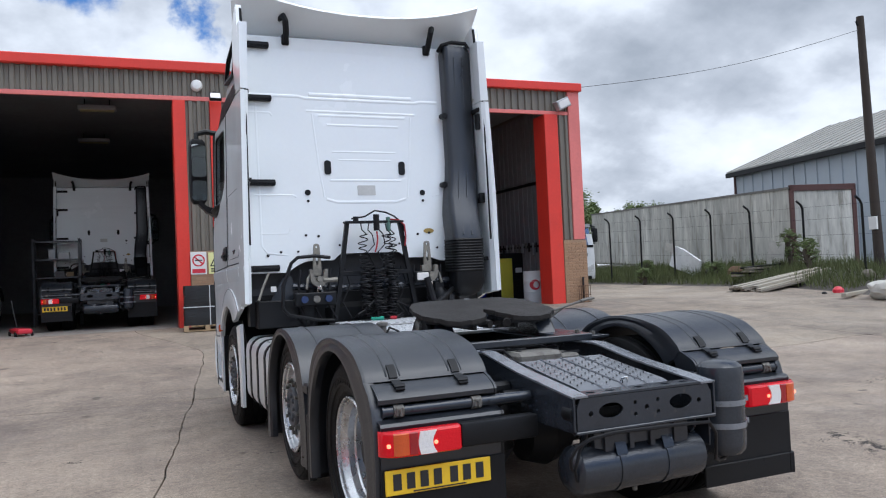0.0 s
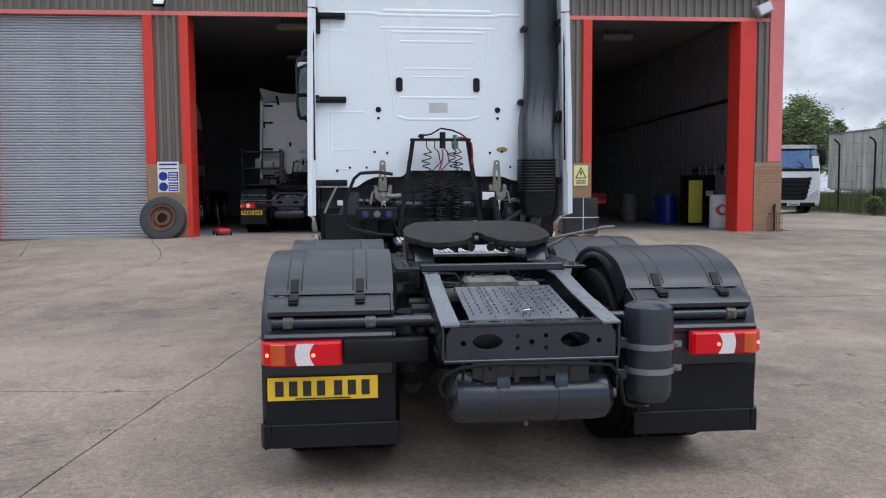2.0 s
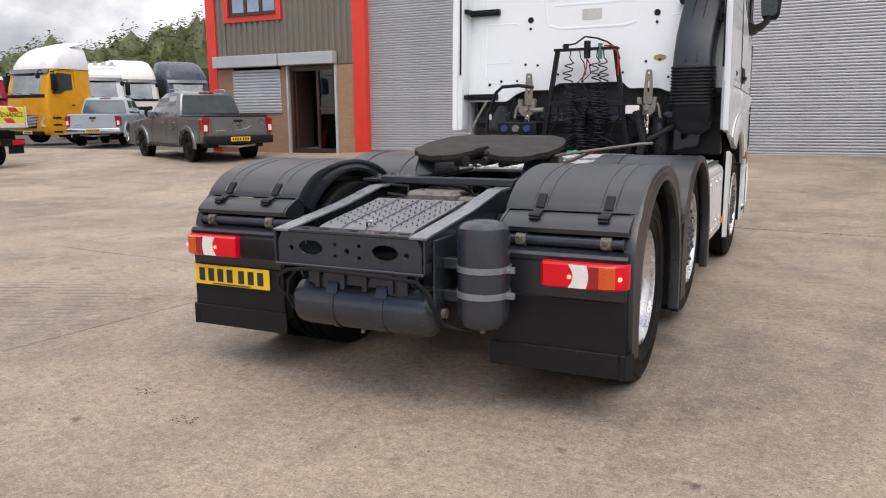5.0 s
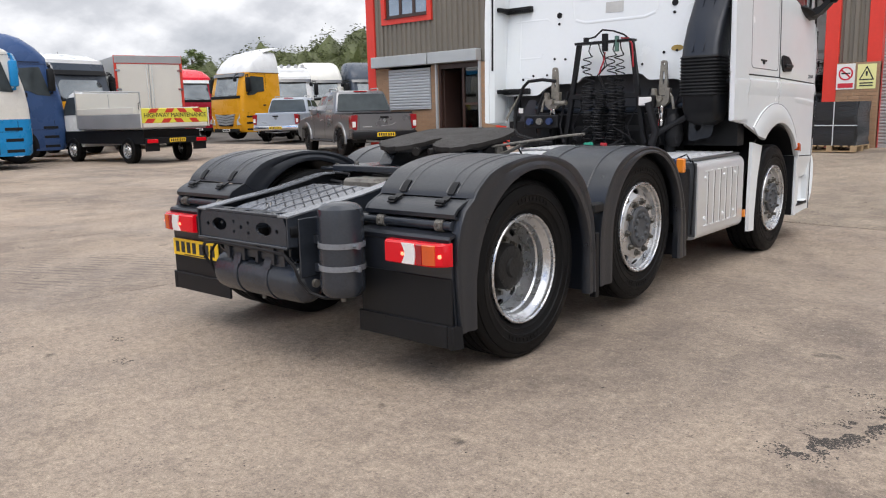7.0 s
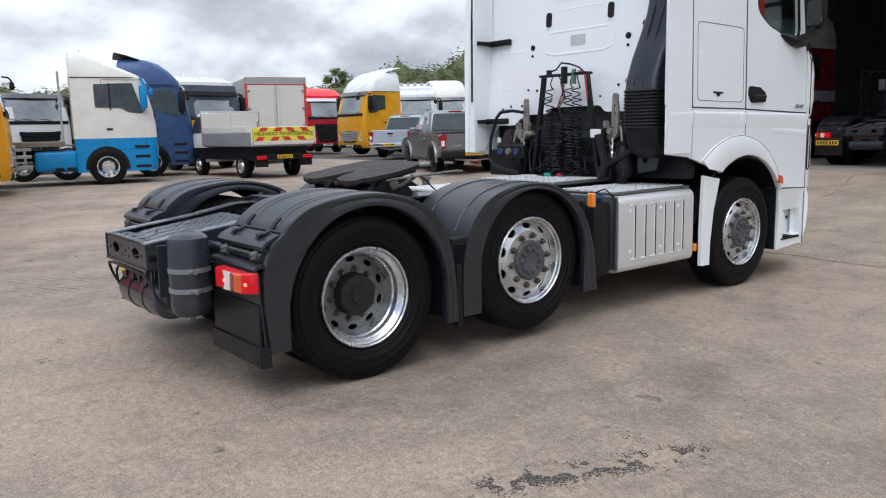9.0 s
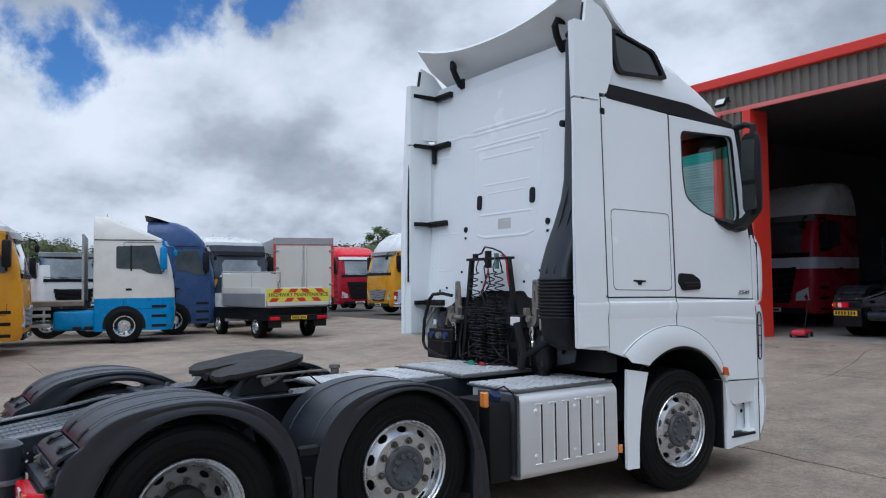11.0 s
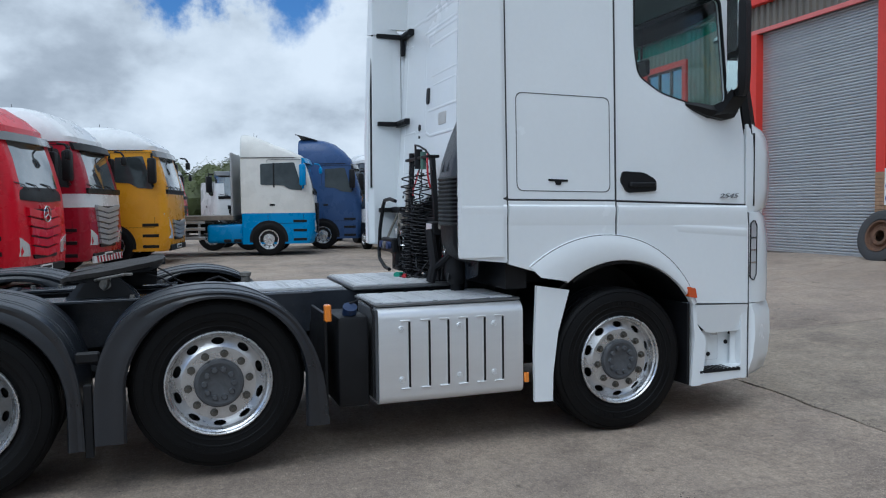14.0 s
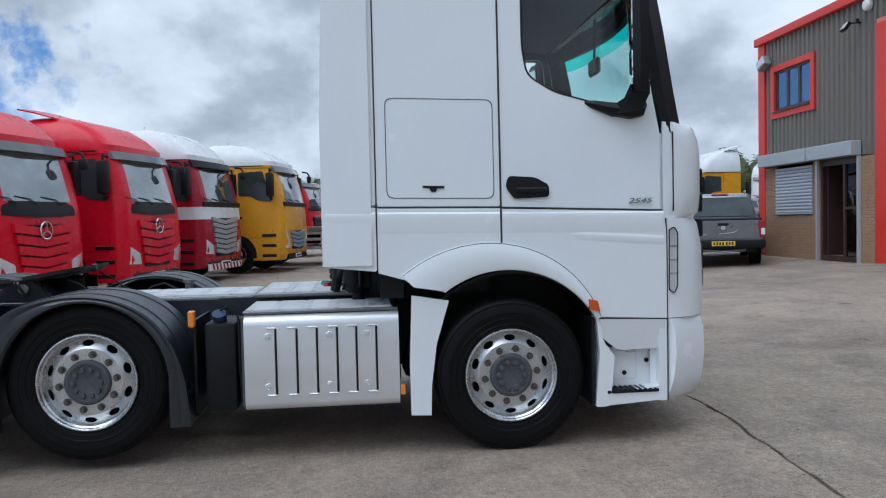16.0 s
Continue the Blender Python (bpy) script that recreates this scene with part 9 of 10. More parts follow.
def flood(x, z, turn):
    e = thing("flood_light", "small black wall flood light on a bracket", "lamp", pose(x, FACE - 0.05, z, 0, 0, turn))
    g = B()
    box(g, -0.13, -0.34, -0.10, 0.13, -0.26, 0.10, 0.01)
    bmesh.ops.rotate(g, verts=g.verts[:], cent=(0, -0.3, 0), matrix=Matrix.Rotation(radians(-35), 3, "X"))
    part("head", g, BLACK, e)
    g = B()
    box(g, -0.11, -0.348, -0.08, 0.11, -0.336, 0.08, 0.004)
    bmesh.ops.rotate(g, verts=g.verts[:], cent=(0, -0.3, 0), matrix=Matrix.Rotation(radians(-35), 3, "X"))
    part("lens", g, CLEAR_LENS, e)
    g = tube(B(), [(0, 0.03, 0.08), (0, -0.15, 0.08), (0, -0.28, 0.02)], 0.015, 6)
    cyl(g, (0, -0.05, 0.08), (0, -0.05, 0.17), 0.035, 10)
    part("bracket", g, BLACK, e)


flood(-5.45, 5.72, 0)
flood(-0.35, 5.55, 0)
flood(-10.28, 5.60, -10)
corner_lamp = thing("bulkhead_lamp", "weathered grey floodlight box tilted on the corner", "lamp", pose(8.62, FACE - 0.05, 5.78))
e = corner_lamp
bm = B()
box(bm, -0.2, -0.22, -0.13, 0.2, 0.0, 0.13, 0.02)
bmesh.ops.rotate(bm, verts=bm.verts[:], cent=(0, 0, 0), matrix=Matrix.Rotation(radians(-24), 3, "Y"))
part("case", bm, ALU_BODY, e)
bm = B()
box(bm, -0.16, -0.23, -0.09, 0.16, -0.215, 0.09, 0.005)
bmesh.ops.rotate(bm, verts=bm.verts[:], cent=(0, 0, 0), matrix=Matrix.Rotation(radians(-24), 3, "Y"))
part("lens", bm, CLEAR_LENS, e)
copy_thing(corner_lamp, pose(-14.34, FACE - 0.06, 5.60))
for x, z in ((-0.72, 5.85), (-9.95, 5.98)):
    e = thing("alarm_box", "round white alarm sounder on the cladding", "alarm", pose(x, FACE - 0.045, z))
    part("case", lathe(B(), [(0.0, 0.13), (-0.07, 0.125), (-0.11, 0.09), (-0.12, 0.0)], "y", (0, 0, 0), 20), SIGN_W, e)

for x, y in ((-2.9, 17.2), (-3.2, 22.0), (-7.9, 18.0), (6.4, 18.2), (6.4, 23.0)):
    e = thing("ceiling_light", "rectangular shed light with a dull yellow diffuser under the roof", "lamp", pose(x, y, 5.92))
    bm = B()
    box(bm, -0.45, -0.16, 0.0, 0.45, 0.16, 0.12, 0.02)
    part("case", bm, ALU_BODY, e)
    bm = B()
    box(bm, -0.40, -0.12, -0.012, 0.40, 0.12, 0.0)
    part("diffuser", bm, surf("dull_yellow_diffuser", (0.55, 0.48, 0.22), 0.4, var=0.05), e)
    bm = B()
    box(bm, -0.3, -0.01, 0.12, -0.28, 0.01, 0.30)
    box(bm, 0.28, -0.01, 0.12, 0.3, 0.01, 0.30)
    part("hanger", bm, BLACK, e)


def rack(m, w, h, shelves, label):
    e = thing("storage_rack", label, "rack", m)
    for x in (0, w):
        for y in (0, 0.5):
            g = B()
            box(g, x - 0.03, y - 0.03, 0, x + 0.03, y + 0.03, h)
            part("upright", g, STEEL, e)
    for k in range(shelves):
        z = 0.3 + (h - 0.4) * k / (shelves - 1)
        g = B()
        box(g, -0.03, -0.03, z, w + 0.03, 0.53, z + 0.04)
        part("shelf", g, STEEL, e)
    return e


rnd = random.Random(11)
rack(pose(-4.6, 18.6, FLOOR), 1.1, 2.3, 5, "dark steel storage rack with parts")
for k in range(10):
    e = thing("parts_box", "dusty cardboard parts box on the rack", "box", pose(-4.5 + rnd.uniform(0, 0.8), 18.75, FLOOR + 0.341 + 0.475 * (k % 4)))
    bm = B()
    box(bm, 0, 0, 0, rnd.uniform(0.15, 0.3), 0.3, rnd.uniform(0.12, 0.3), 0.005)
    part("carton", bm, rnd.choice((PINE, STEEL, ALU_BODY)), e)
e = thing("trolley_jack", "red floor jack by the workshop door", "jack", pose(-4.45, 14.75, FLOOR, 0, 0, 20))
bm = B()
box(bm, -0.15, -0.35, 0.05, 0.15, 0.35, 0.16, 0.03)
part("frame", bm, SIGN_R, e)
part("handle", tube(B(), [(0, 0.3, 0.15), (0, 0.6, 0.5), (0, 0.75, 0.75)], 0.014, 6), BLACK, e)
for x in (-0.16, 0.16):
    for y in (-0.25, 0.25):
        part("castor", cyl(B(), (x - 0.02, y, 0.05), (x + 0.02, y, 0.05), 0.05, 10), BLACK, e)
e = thing("low_trailer", "red steel trailer end standing in the workshop bay", "trailer", pose(5.6, 20.5, FLOOR))
bm = B()
box(bm, -1.2, 0, 0.75, 1.2, 5.0, 0.95, 0.01)
part("bed", bm, P_CRIMSON, e)
bm = B()
box(bm, -1.2, -0.04, 0.60, 1.2, 0.0, 0.74, 0.01)
part("tail_rail", bm, SIGN_R, e, "red tail rail")
for x in (-1.0, 0.62):
    bm = B()
    box(bm, x, -0.06, 0.62, x + 0.38, -0.04, 0.72, 0.01)
    part("tail_lamp", bm, RED_LENS, e)
for x in (-0.95, 0.95):
    plain_wheel(e, x + (0.15 if x > 0 else -0.15), 1.2, 0.45, 1 if x > 0 else -1, 0.45)
e = thing("tool_cabinet", "black workshop cabinet with a yellow front panel", "cabinet", pose(8.30, 17.3, FLOOR))
bm = B()
box(bm, -0.03, 0, 0.04, 0.78, 0.6, 1.46, 0.015)
part("body", bm, BLACK, e)
bm = B()
box(bm, -0.01, -0.03, 0.08, 0.39, 0.01, 1.30, 0.01)
part("front_panel", bm, STRIPE_YELLOW, e, "yellow front panel")
bm = B()
box(bm, 0.50, -0.03, 0.85, 0.72, 0.0, 1.0, 0.01)
part("notice", bm, SIGN_W, e)
for k in range(4):
    bm = B()
    box(bm, 0.44, -0.02, 0.10 + 0.18 * k, 0.74, 0.0, 0.26 + 0.18 * k, 0.008)
    part("drawer", bm, BLACK, e)
e = thing("oil_drum", "white oil drum with a red and blue ring mark", "drum", pose(8.42, 15.45, FLOOR))
part("shell", lathe(B(), [(0, 0.0), (0, 0.28), (0.02, 0.29), (0.29, 0.285), (0.30, 0.295), (0.32, 0.285), (0.58, 0.285), (0.60, 0.295), (0.62, 0.285), (0.87, 0.285), (0.89, 0.29), (0.88, 0.26), (0.86, 0.0)], "z", (0, 0, 0), 28), P_WHITE, e)
mk = plate(B(), oval(0, 0.5, 0.15, 0.15, 20), [oval(0.03, 0.5, 0.09, 0.09, 20)], lambda u, v, k: (-0.09 + u * 0.9, -math.sqrt(max(0.0, 0.292 ** 2 - (-0.09 + u * 0.9) ** 2)) + k, v), 0.004)
part("ring_mark", mk, SIGN_R, e)
for x, y, mt, nm in ((8.35, 19.1, SIGN_B, "dark blue plastic drum by the end wall"), (8.5, 20.0, P_NAVY, "dark blue plastic drum by the end wall"), (5.5, 19.2, CAST, "grimy steel drum in the bay"), (7.6, 20.6, CAST, "grimy steel drum in the bay")):
    e = thing("drum", nm, "drum", pose(x, y, FLOOR))
    part("shell", lathe(B(), [(0, 0.0), (0, 0.27), (0.3, 0.285), (0.6, 0.285), (0.9, 0.27), (0.92, 0.1), (0.92, 0)], "z", (0, 0, 0), 20), mt, e)
e = thing("tool_rail", "wall rail hung with tools inside the workshop", "rail", pose(RIGHT - 0.22, 15.6, 2.05))
bm = B()
box(bm, 0.0, 0, 0, 0.08, 3.2, 0.06)
part("rail", bm, STEEL, e)
for k in range(14):
    bm = B()
    h = rnd.uniform(0.12, 0.4)
    box(bm, -0.04, 0.1 + k * 0.22, -h + 0.1, 0.0, 0.1 + k * 0.22 + rnd.uniform(0.03, 0.09), 0.14, 0.008)
    part("hung_tool", bm, rnd.choice((CAST, ALU_BODY, BLACK)), e)
e = thing("service_pipe", "long dark pipe along the end wall", "pipe", pose(0, 0, 0))
part("run", tube(B(), [(RIGHT - 0.2, 15.0, 3.95), (RIGHT - 0.2, 32.0, 3.95)], 0.05, 8), BLACK, e)
e = thing("fire_extinguisher", "red fire extinguisher inside the office door", "extinguisher", pose(-11.10, 14.40, FLOOR))
part("bottle", lathe(B(), [(0, 0.0), (0, 0.075), (0.42, 0.078), (0.5, 0.05), (0.52, 0.02), (0.56, 0.02), (0.57, 0.0)], "z", (0, 0, 0), 16), SIGN_R, e)
part("valve", tube(B(), [(0, 0, 0.56), (0.05, 0, 0.6), (0.10, 0, 0.56), (0.10, 0, 0.35)], 0.012, 6), BLACK, e)
e = thing("office_unit", "pale low cabinet inside the office", "cabinet", pose(-11.15, 15.2, FLOOR))
bm = B()
box(bm, 0, 0, 0, 0.6, 0.4, 1.0, 0.01)
part("body", bm, SIGN_W, e)
e = thing("pipe_guard", "rusty mesh guard over a pipe at the pier foot", "guard", pose(8.78, FACE - 0.3, FLOOR - 0.04))
bm = B()
for k in range(6):
    tube(bm, [(0.07 * k, 0, 0), (0.07 * k, 0, 0.5)], 0.008, 5)
for z in (0.05, 0.25, 0.48):
    tube(bm, [(0, 0, z), (0.36, 0, z)], 0.01, 5)
part("mesh", bm, RUST, e)
part("pipe", tube(B(), [(0.2, 0.1, 0), (0.2, 0.1, 0.6), (0.24, 0.15, 0.7)], 0.03, 8), BLACK, e)

# ---- beyond the shed end ----
wt2 = lorry("lorry", "small white rigid lorry parked beyond the shed", pose(16.95, 27.3, 0.42, 0, 0, 177), P_WHITE, P_WHITE, P_WHITE, 2.52, split=0.8, grille=BLACK, roof_split=2.38, rear="box")
OLD_WALL = surf("stained_old_panel", (0.58, 0.57, 0.515), 0.8, var=0.34, scale=1.5, fine=9, bump=0.15, stretch=(1, 1, 0.16), dirt=(0.17, 0.155, 0.12), dirt_at=0.52)
SHEET = surf("pale_metal_sheet", (0.40, 0.44, 0.48), 0.5, var=0.06, scale=0.5, bump=0.05)
ROOFING = surf("mossy_sheet_roof", (0.34, 0.33, 0.30), 0.8, var=0.14, scale=0.6, bump=0.2, dirt=(0.20, 0.20, 0.16), dirt_at=0.56)
RUSTED_TRIM = surf("dark_red_trim", (0.10, 0.045, 0.04), 0.7, var=0.2)
WALL_A, WALL_B = Vector((19.6, 16.8)), Vector((24.0, 36.5))
run = (WALL_B - WALL_A)
turn = math.degrees(math.atan2(run.y, run.x))
ow = thing("old_trailer_wall", "long row of rain-streaked old trailer bodies behind the fence", "trailer", pose(WALL_A.x, WALL_A.y, 0.85, 0, 0, turn))
n = 17
SLOPE = 0.032  # rise per metre, fitted so that the tops line up in the camera's view
for k in range(n):
    a, b = k * run.length / n + 0.006, (k + 1) * run.length / n - 0.006
    proud = 0.012 * (k % 3)
    bm = loft(B(), [[(x, y, z + SLOPE * x) for y, z in ((-0.06, 0.1), (0.03 + proud, 0.1), (0.03 + proud, 3.0), (-0.06, 3.0))] for x in (a, b)])
    part("panel", bm, OLD_WALL, ow, "streaked grey body panel")
bm = loft(B(), [[(x, y, z + SLOPE * x) for y, z in ((-2.5, 0.0), (-0.07, 0.0), (-0.07, 2.98), (-2.5, 2.98))] for x in (0, run.length)])
part("core", bm, OLD_WALL, ow)
bm = loft(B(), [[(x, y, z + SLOPE * x) for y, z in ((-2.55, 2.98), (0.07, 2.98), (0.07, 3.06), (-2.55, 3.06))] for x in (-0.05, run.length)])
part("top_rail", bm, surf("weathered_rail", (0.20, 0.19, 0.17), 0.8, var=0.25, scale=3), ow, "weathered grey top rail")
bm = B()
for y in (-0.10, -2.54):
    box(bm, -0.10, y, 0.0, 0.0, y + 0.16, 3.1, 0.01)
box(bm, -0.10, -2.54, 2.90, 0.0, 0.06, 3.12, 0.01)
part("end_frame", bm, RUSTED_TRIM, ow, "dark red end frame")
bm = B()
box(bm, -0.06, -2.38, 0.1, 0.0, -0.10, 2.9)
part("end_panel", bm, OLD_WALL, ow)
shed = thing("far_warehouse", "pale grey metal warehouse with a mossy pitched roof", "building", pose(42.4, 34.9, 0.8, 0, 0, -9.5))
bm = prism(B(), [(-7.5, 0), (7.5, 0), (7.5, 6.4), (0, 9.3), (-7.5, 6.4)], "y", -34, 0)
part("wall", bm, SHEET, shed, "pale grey sheet wall")
bm = prism(B(), [(-7.9, 6.24), (0, 9.32), (7.9, 6.24), (7.9, 6.40), (0, 9.50), (-7.9, 6.40)], "y", -34.4, 0.4)
part("roof", bm, ROOFING, shed, "grey mossy sheet roof")
for k in range(38):
    y = -34.2 + k * 0.92
    for s in (1, -1):
        bm = loft(B(), [[(s * 0.1, y, 9.44), (s * 0.1, y + 0.09, 9.44), (s * 0.1, y + 0.09, 9.51), (s * 0.1, y, 9.51)], [(s * 7.9, y, 6.38), (s * 7.9, y + 0.09, 6.38), (s * 7.9, y + 0.09, 6.45), (s * 7.9, y, 6.45)]])
        part("roof_seam", bm, ROOFING, shed)
for k in range(34):
    bm = box(B(), -7.56, -33.9 + k, 0.2, -7.5, -33.82 + k, 6.2)
    part("wall_rib", bm, SHEET, shed)
bm = box(B(), -7.98, -34.4, 6.02, -7.72, 0.4, 6.30)
part("gutter", bm, BLACK, shed)
bm = box(B(), -7.6, -0.05, 0.0, -7.42, 0.08, 6.2)
part("corner_trim", bm, RUSTED_TRIM, shed)
# cranked concrete fence posts with wires
POSTS = [10.0, 12.3, 14.55, 16.9, 19.05, 21.3, 23.6, 26.0, 28.4]
for y in POSTS:
    x = 17.25 + 0.035 * y
    up = 0.9 + 0.03 * (y - 12) - rise(x, y)
    e = tagged(thing("fence_post", "dark cranked steel fence post", "post", pose(x, y, rise(x, y) - 0.05, 0.6 * math.sin(y * 7), 0.8 * math.cos(y * 5))), group="fence posts on the bank")
    part("upright", tube(B(), [(0, 0, 0), (0, 0, 2.02 + up), (-0.07, 0, 2.14 + up), (-0.24, 0, 2.26 + up)], 0.037, 8), BLACK, e)
for z in (0.5, 1.1, 1.6, 2.0):
    e = thing("fence_wire", "thin slack fence wire between the posts", "wire", pose(0, 0, 0))
    part("strand", tube(B(), [(17.25 + 0.035 * y, y, 0.9 + 0.03 * (y - 12) + z) for y in POSTS], 0.004, 4), STEEL, e)
pole = thing("utility_pole", "dark timber utility pole on the bank", "pole", pose(19.0, 12.9, rise(19, 12.9) - 0.1, -0.8, -0.6, 0))
part("shaft", cyl(B(), (0, 0, 0), (0, 0, 7.9), 0.15, 14, 0.11), surf("dark_pole_timber", (0.050, 0.038, 0.030), 0.85, var=0.25, fine=30, bump=0.4, stretch=(6, 6, 0.4)), pole)
bm = B()
box(bm, -0.17, -0.14, 1.30, -0.10, 0.14, 1.70, 0.01)
part("notice", bm, SIGN_W, pole)
part("insulator", tube(B(), [(0, 0, 7.6), (-0.15, 0, 7.65), (-0.18, 0, 7.75)], 0.03, 6), BLACK, pole)
wire = thing("overhead_wire", "thin overhead wire from the shed to the pole", "wire", pose(0, 0, 0))
part("strand", tube(B(), [(9.15 + (18.9 - 9.15) * k / 16, FACE + 0.1 + (12.9 - FACE) * k / 16, 6.30 + (8.35 - 6.30) * k / 16 - 0.55 * math.sin(math.pi * k / 16) * 0.5) for k in range(17)], 0.007, 5), BLACK, wire)
rnd = random.Random(5)
PALE_TIMBER = surf("bleached_timber", (0.40, 0.36, 0.29), 0.85, var=0.2, scale=3, fine=40, bump=0.3, stretch=(0.3, 4, 4))
for k in range(14):
    layer, across = divmod(k, 5)
    e = tagged(thing("loose_plank", "long weathered plank in a pile on the yard edge", "plank", pose(16.0 + 0.25 * rnd.uniform(-1, 1), 13.35 + 0.19 * across + 0.08 * layer, 0.66 + 0.075 * layer, 0, -7.5 + rnd.uniform(-0.8, 0.8), 3 + rnd.uniform(-4, 4))), group="pile of loose planks")
    part("board", box(B(), -1.6, -0.085, -0.03, 1.6, 0.085, 0.035, 0.006), PALE_TIMBER if rnd.random() < 0.7 else TIMBER, e)
for k in range(6):
    e = tagged(thing("old_plank", "dark rotten plank stacked on the bank", "plank", pose(17.2 + 0.1 * k, 16.2 + 0.1 * (k % 2), rise(17.3, 16.2) + 0.02 + 0.06 * k, 0, rnd.uniform(-3, 3), 12 + rnd.uniform(-12, 12))), group="stack of dark planks")
    part("board", box(B(), -0.9, -0.12, -0.03, 0.9, 0.12, 0.03, 0.005), BLACK if k % 2 else TIMBER, e)
for x, y, w, h, lean in ((18.15, 21.8, 0.55, 0.32, 1.05), (18.0, 16.35, 0.22, 0.75, 0.0), (17.9, 15.9, 0.7, 0.55, 0.45)):
    e = thing("pale_board", "pale weathered board leaning against the fence", "board", pose(x, y, rise(x, y) + lean, 0, -9, 88))
    part("sheet", box(B(), -w / 2, -0.012, 0, w / 2, 0.012, h, 0.004), surf("pale_board_paint", (0.55, 0.54, 0.50), 0.7, var=0.2, scale=3), e)
e = thing("timber_rail", "grey timber rail lying along the yard edge", "timber", pose(15.6, 10.9, rise(15.6, 10.9) + 0.05, 0, 0, 25))
part("board", box(B(), -1.1, -0.06, -0.05, 1.1, 0.06, 0.05, 0.008), PALE_TIMBER, e)
for x, y, c, s in ((15.75, 11.6, SIGN_R, 0.15), (15.4, 11.75, BLACK, 0.07), (17.6, 17.5, RUST, 0.3), (18.0, 19.2, BLACK, 0.25), (17.4, 12.0, TIMBER, 0.2)):
    e = thing("scrap_piece", "small rusty scrap piece lying on the bank", "scrap", pose(x, y, rise(x, y) - 0.02))
    part("lump", lathe(B(), [(0, 0), (0, s), (s * 0.6, s * 0.95), (s * 1.1, s * 0.5), (s * 1.15, 0)], "z", (0, 0, 0), 9), c, e)
sack = thing("white_sack", "slumped white bulk sack on the yard edge", "sack", pose(15.75, 9.75, rise(15.75, 9.75) - 0.02))
bm = bmesh.new()
bmesh.ops.create_icosphere(bm, subdivisions=4, radius=1)
for v in bm.verts:
    d = 1 + 0.22 * noise.noise(v.co * 1.6) + 0.08 * noise.noise(v.co * 5)
    v.co = Vector((v.co.x * 0.75 * d, v.co.y * 0.62 * d, max(0.0, (v.co.z * 0.34 + 0.22) * d)))
part("sack_body", bm, surf("grubby_white_weave", (0.55, 0.53, 0.48), 0.8, var=0.15, scale=4, bump=0.4), sack)
panel = thing("moulded_bodywork", "dented white moulded bodywork leaning on the bank", "bodywork", pose(18.3, 20.9, rise(18.3, 20.9) + 0.1, 0, -18, 84))
bm = loft(B(), [[(x, 0.10 * math.sin(x * 2), 0.0), (x, 0.14 + 0.1 * math.sin(x * 2), 0.0), (x, 0.10, 0.85 - 0.1 * abs(x - 0.5)), (x, 0.02, 0.85 - 0.1 * abs(x - 0.5))] for x in (-0.8, -0.4, 0, 0.4, 0.8, 1.0)])
part("shell", bm, P_WHITE, panel)

# ---- growth ----
LEAF = surf("leaf_green", (0.15, 0.20, 0.06), 0.6, var=0.3, scale=0.35, fine=2.5, bump=0.0)
LEAF_DARK = surf("dark_leaf_green", (0.095, 0.115, 0.034), 0.6, var=0.3, scale=0.35, fine=2.5, bump=0.0)
GRASS = surf("rough_grass", (0.115, 0.135, 0.045), 0.8, var=0.3, scale=0.6, fine=3, bump=0.0)
BARK = surf("bark", (0.10, 0.08, 0.06), 0.9, var=0.2, bump=0.5)


def scatter(verts, faces, p, s, rnd):
    a, b = rnd.uniform(0, 6.28), rnd.uniform(-1.2, 1.2)
    u = Vector((math.cos(a), math.sin(a), 0))
    v = Vector((-math.sin(a) * math.sin(b), math.cos(a) * math.sin(b), math.cos(b)))
    i = len(verts)
    verts += [tuple(p - u * s), tuple(p + v * s * 0.6), tuple(p + u * s)]
    faces.append((i, i + 1, i + 2))


def raw(name, verts, faces, mat, parent=None):
    me = bpy.data.meshes.new(name)
    me.from_pydata(verts, [], faces)
    me.materials.append(mat)
    ob = new(name, me)
    ob.parent = parent
    return ob


def tree(name, label, x, y, z, h, spread, seed, mat, leaves=5200, size=0.10):
    rnd = random.Random(seed)
    e = thing(name, label, "tree", pose(x, y, z))
    bm = B()
    tube(bm, [(0, 0, 0), (0.05, 0, h * 0.3), (-0.05, 0.05, h * 0.6), (0, 0, h * 0.9)], 0.09, 7)
    tips = []
    for k in range(14):
        a, zz = k * 2.4 + rnd.random(), h * (0.25 + 0.65 * k / 14)
        r = spread * (1.0 - 0.65 * abs(k / 14 - 0.35)) * rnd.uniform(0.6, 1.1)
        tip = Vector((math.cos(a) * r, math.sin(a) * r, zz + r * 0.6))
        tube(bm, [(0, 0, zz), tuple(tip * 0.5 + Vector((0, 0, zz * 0.5))), tuple(tip)], 0.03, 5)
        tips.append(tip)
    tips.append(Vector((0, 0, h * 0.97)))
    part("trunk", bm, BARK, e)
    vs, fs = [], []
    for k in range(leaves):
        t = rnd.choice(tips)
        d = Vector((rnd.gauss(0, 1), rnd.gauss(0, 1), rnd.gauss(0, 0.8))) * spread * 0.18
        scatter(vs, fs, t + d, size * rnd.uniform(0.6, 1.4), rnd)
    raw("crown", vs, fs, mat, e)
    return e


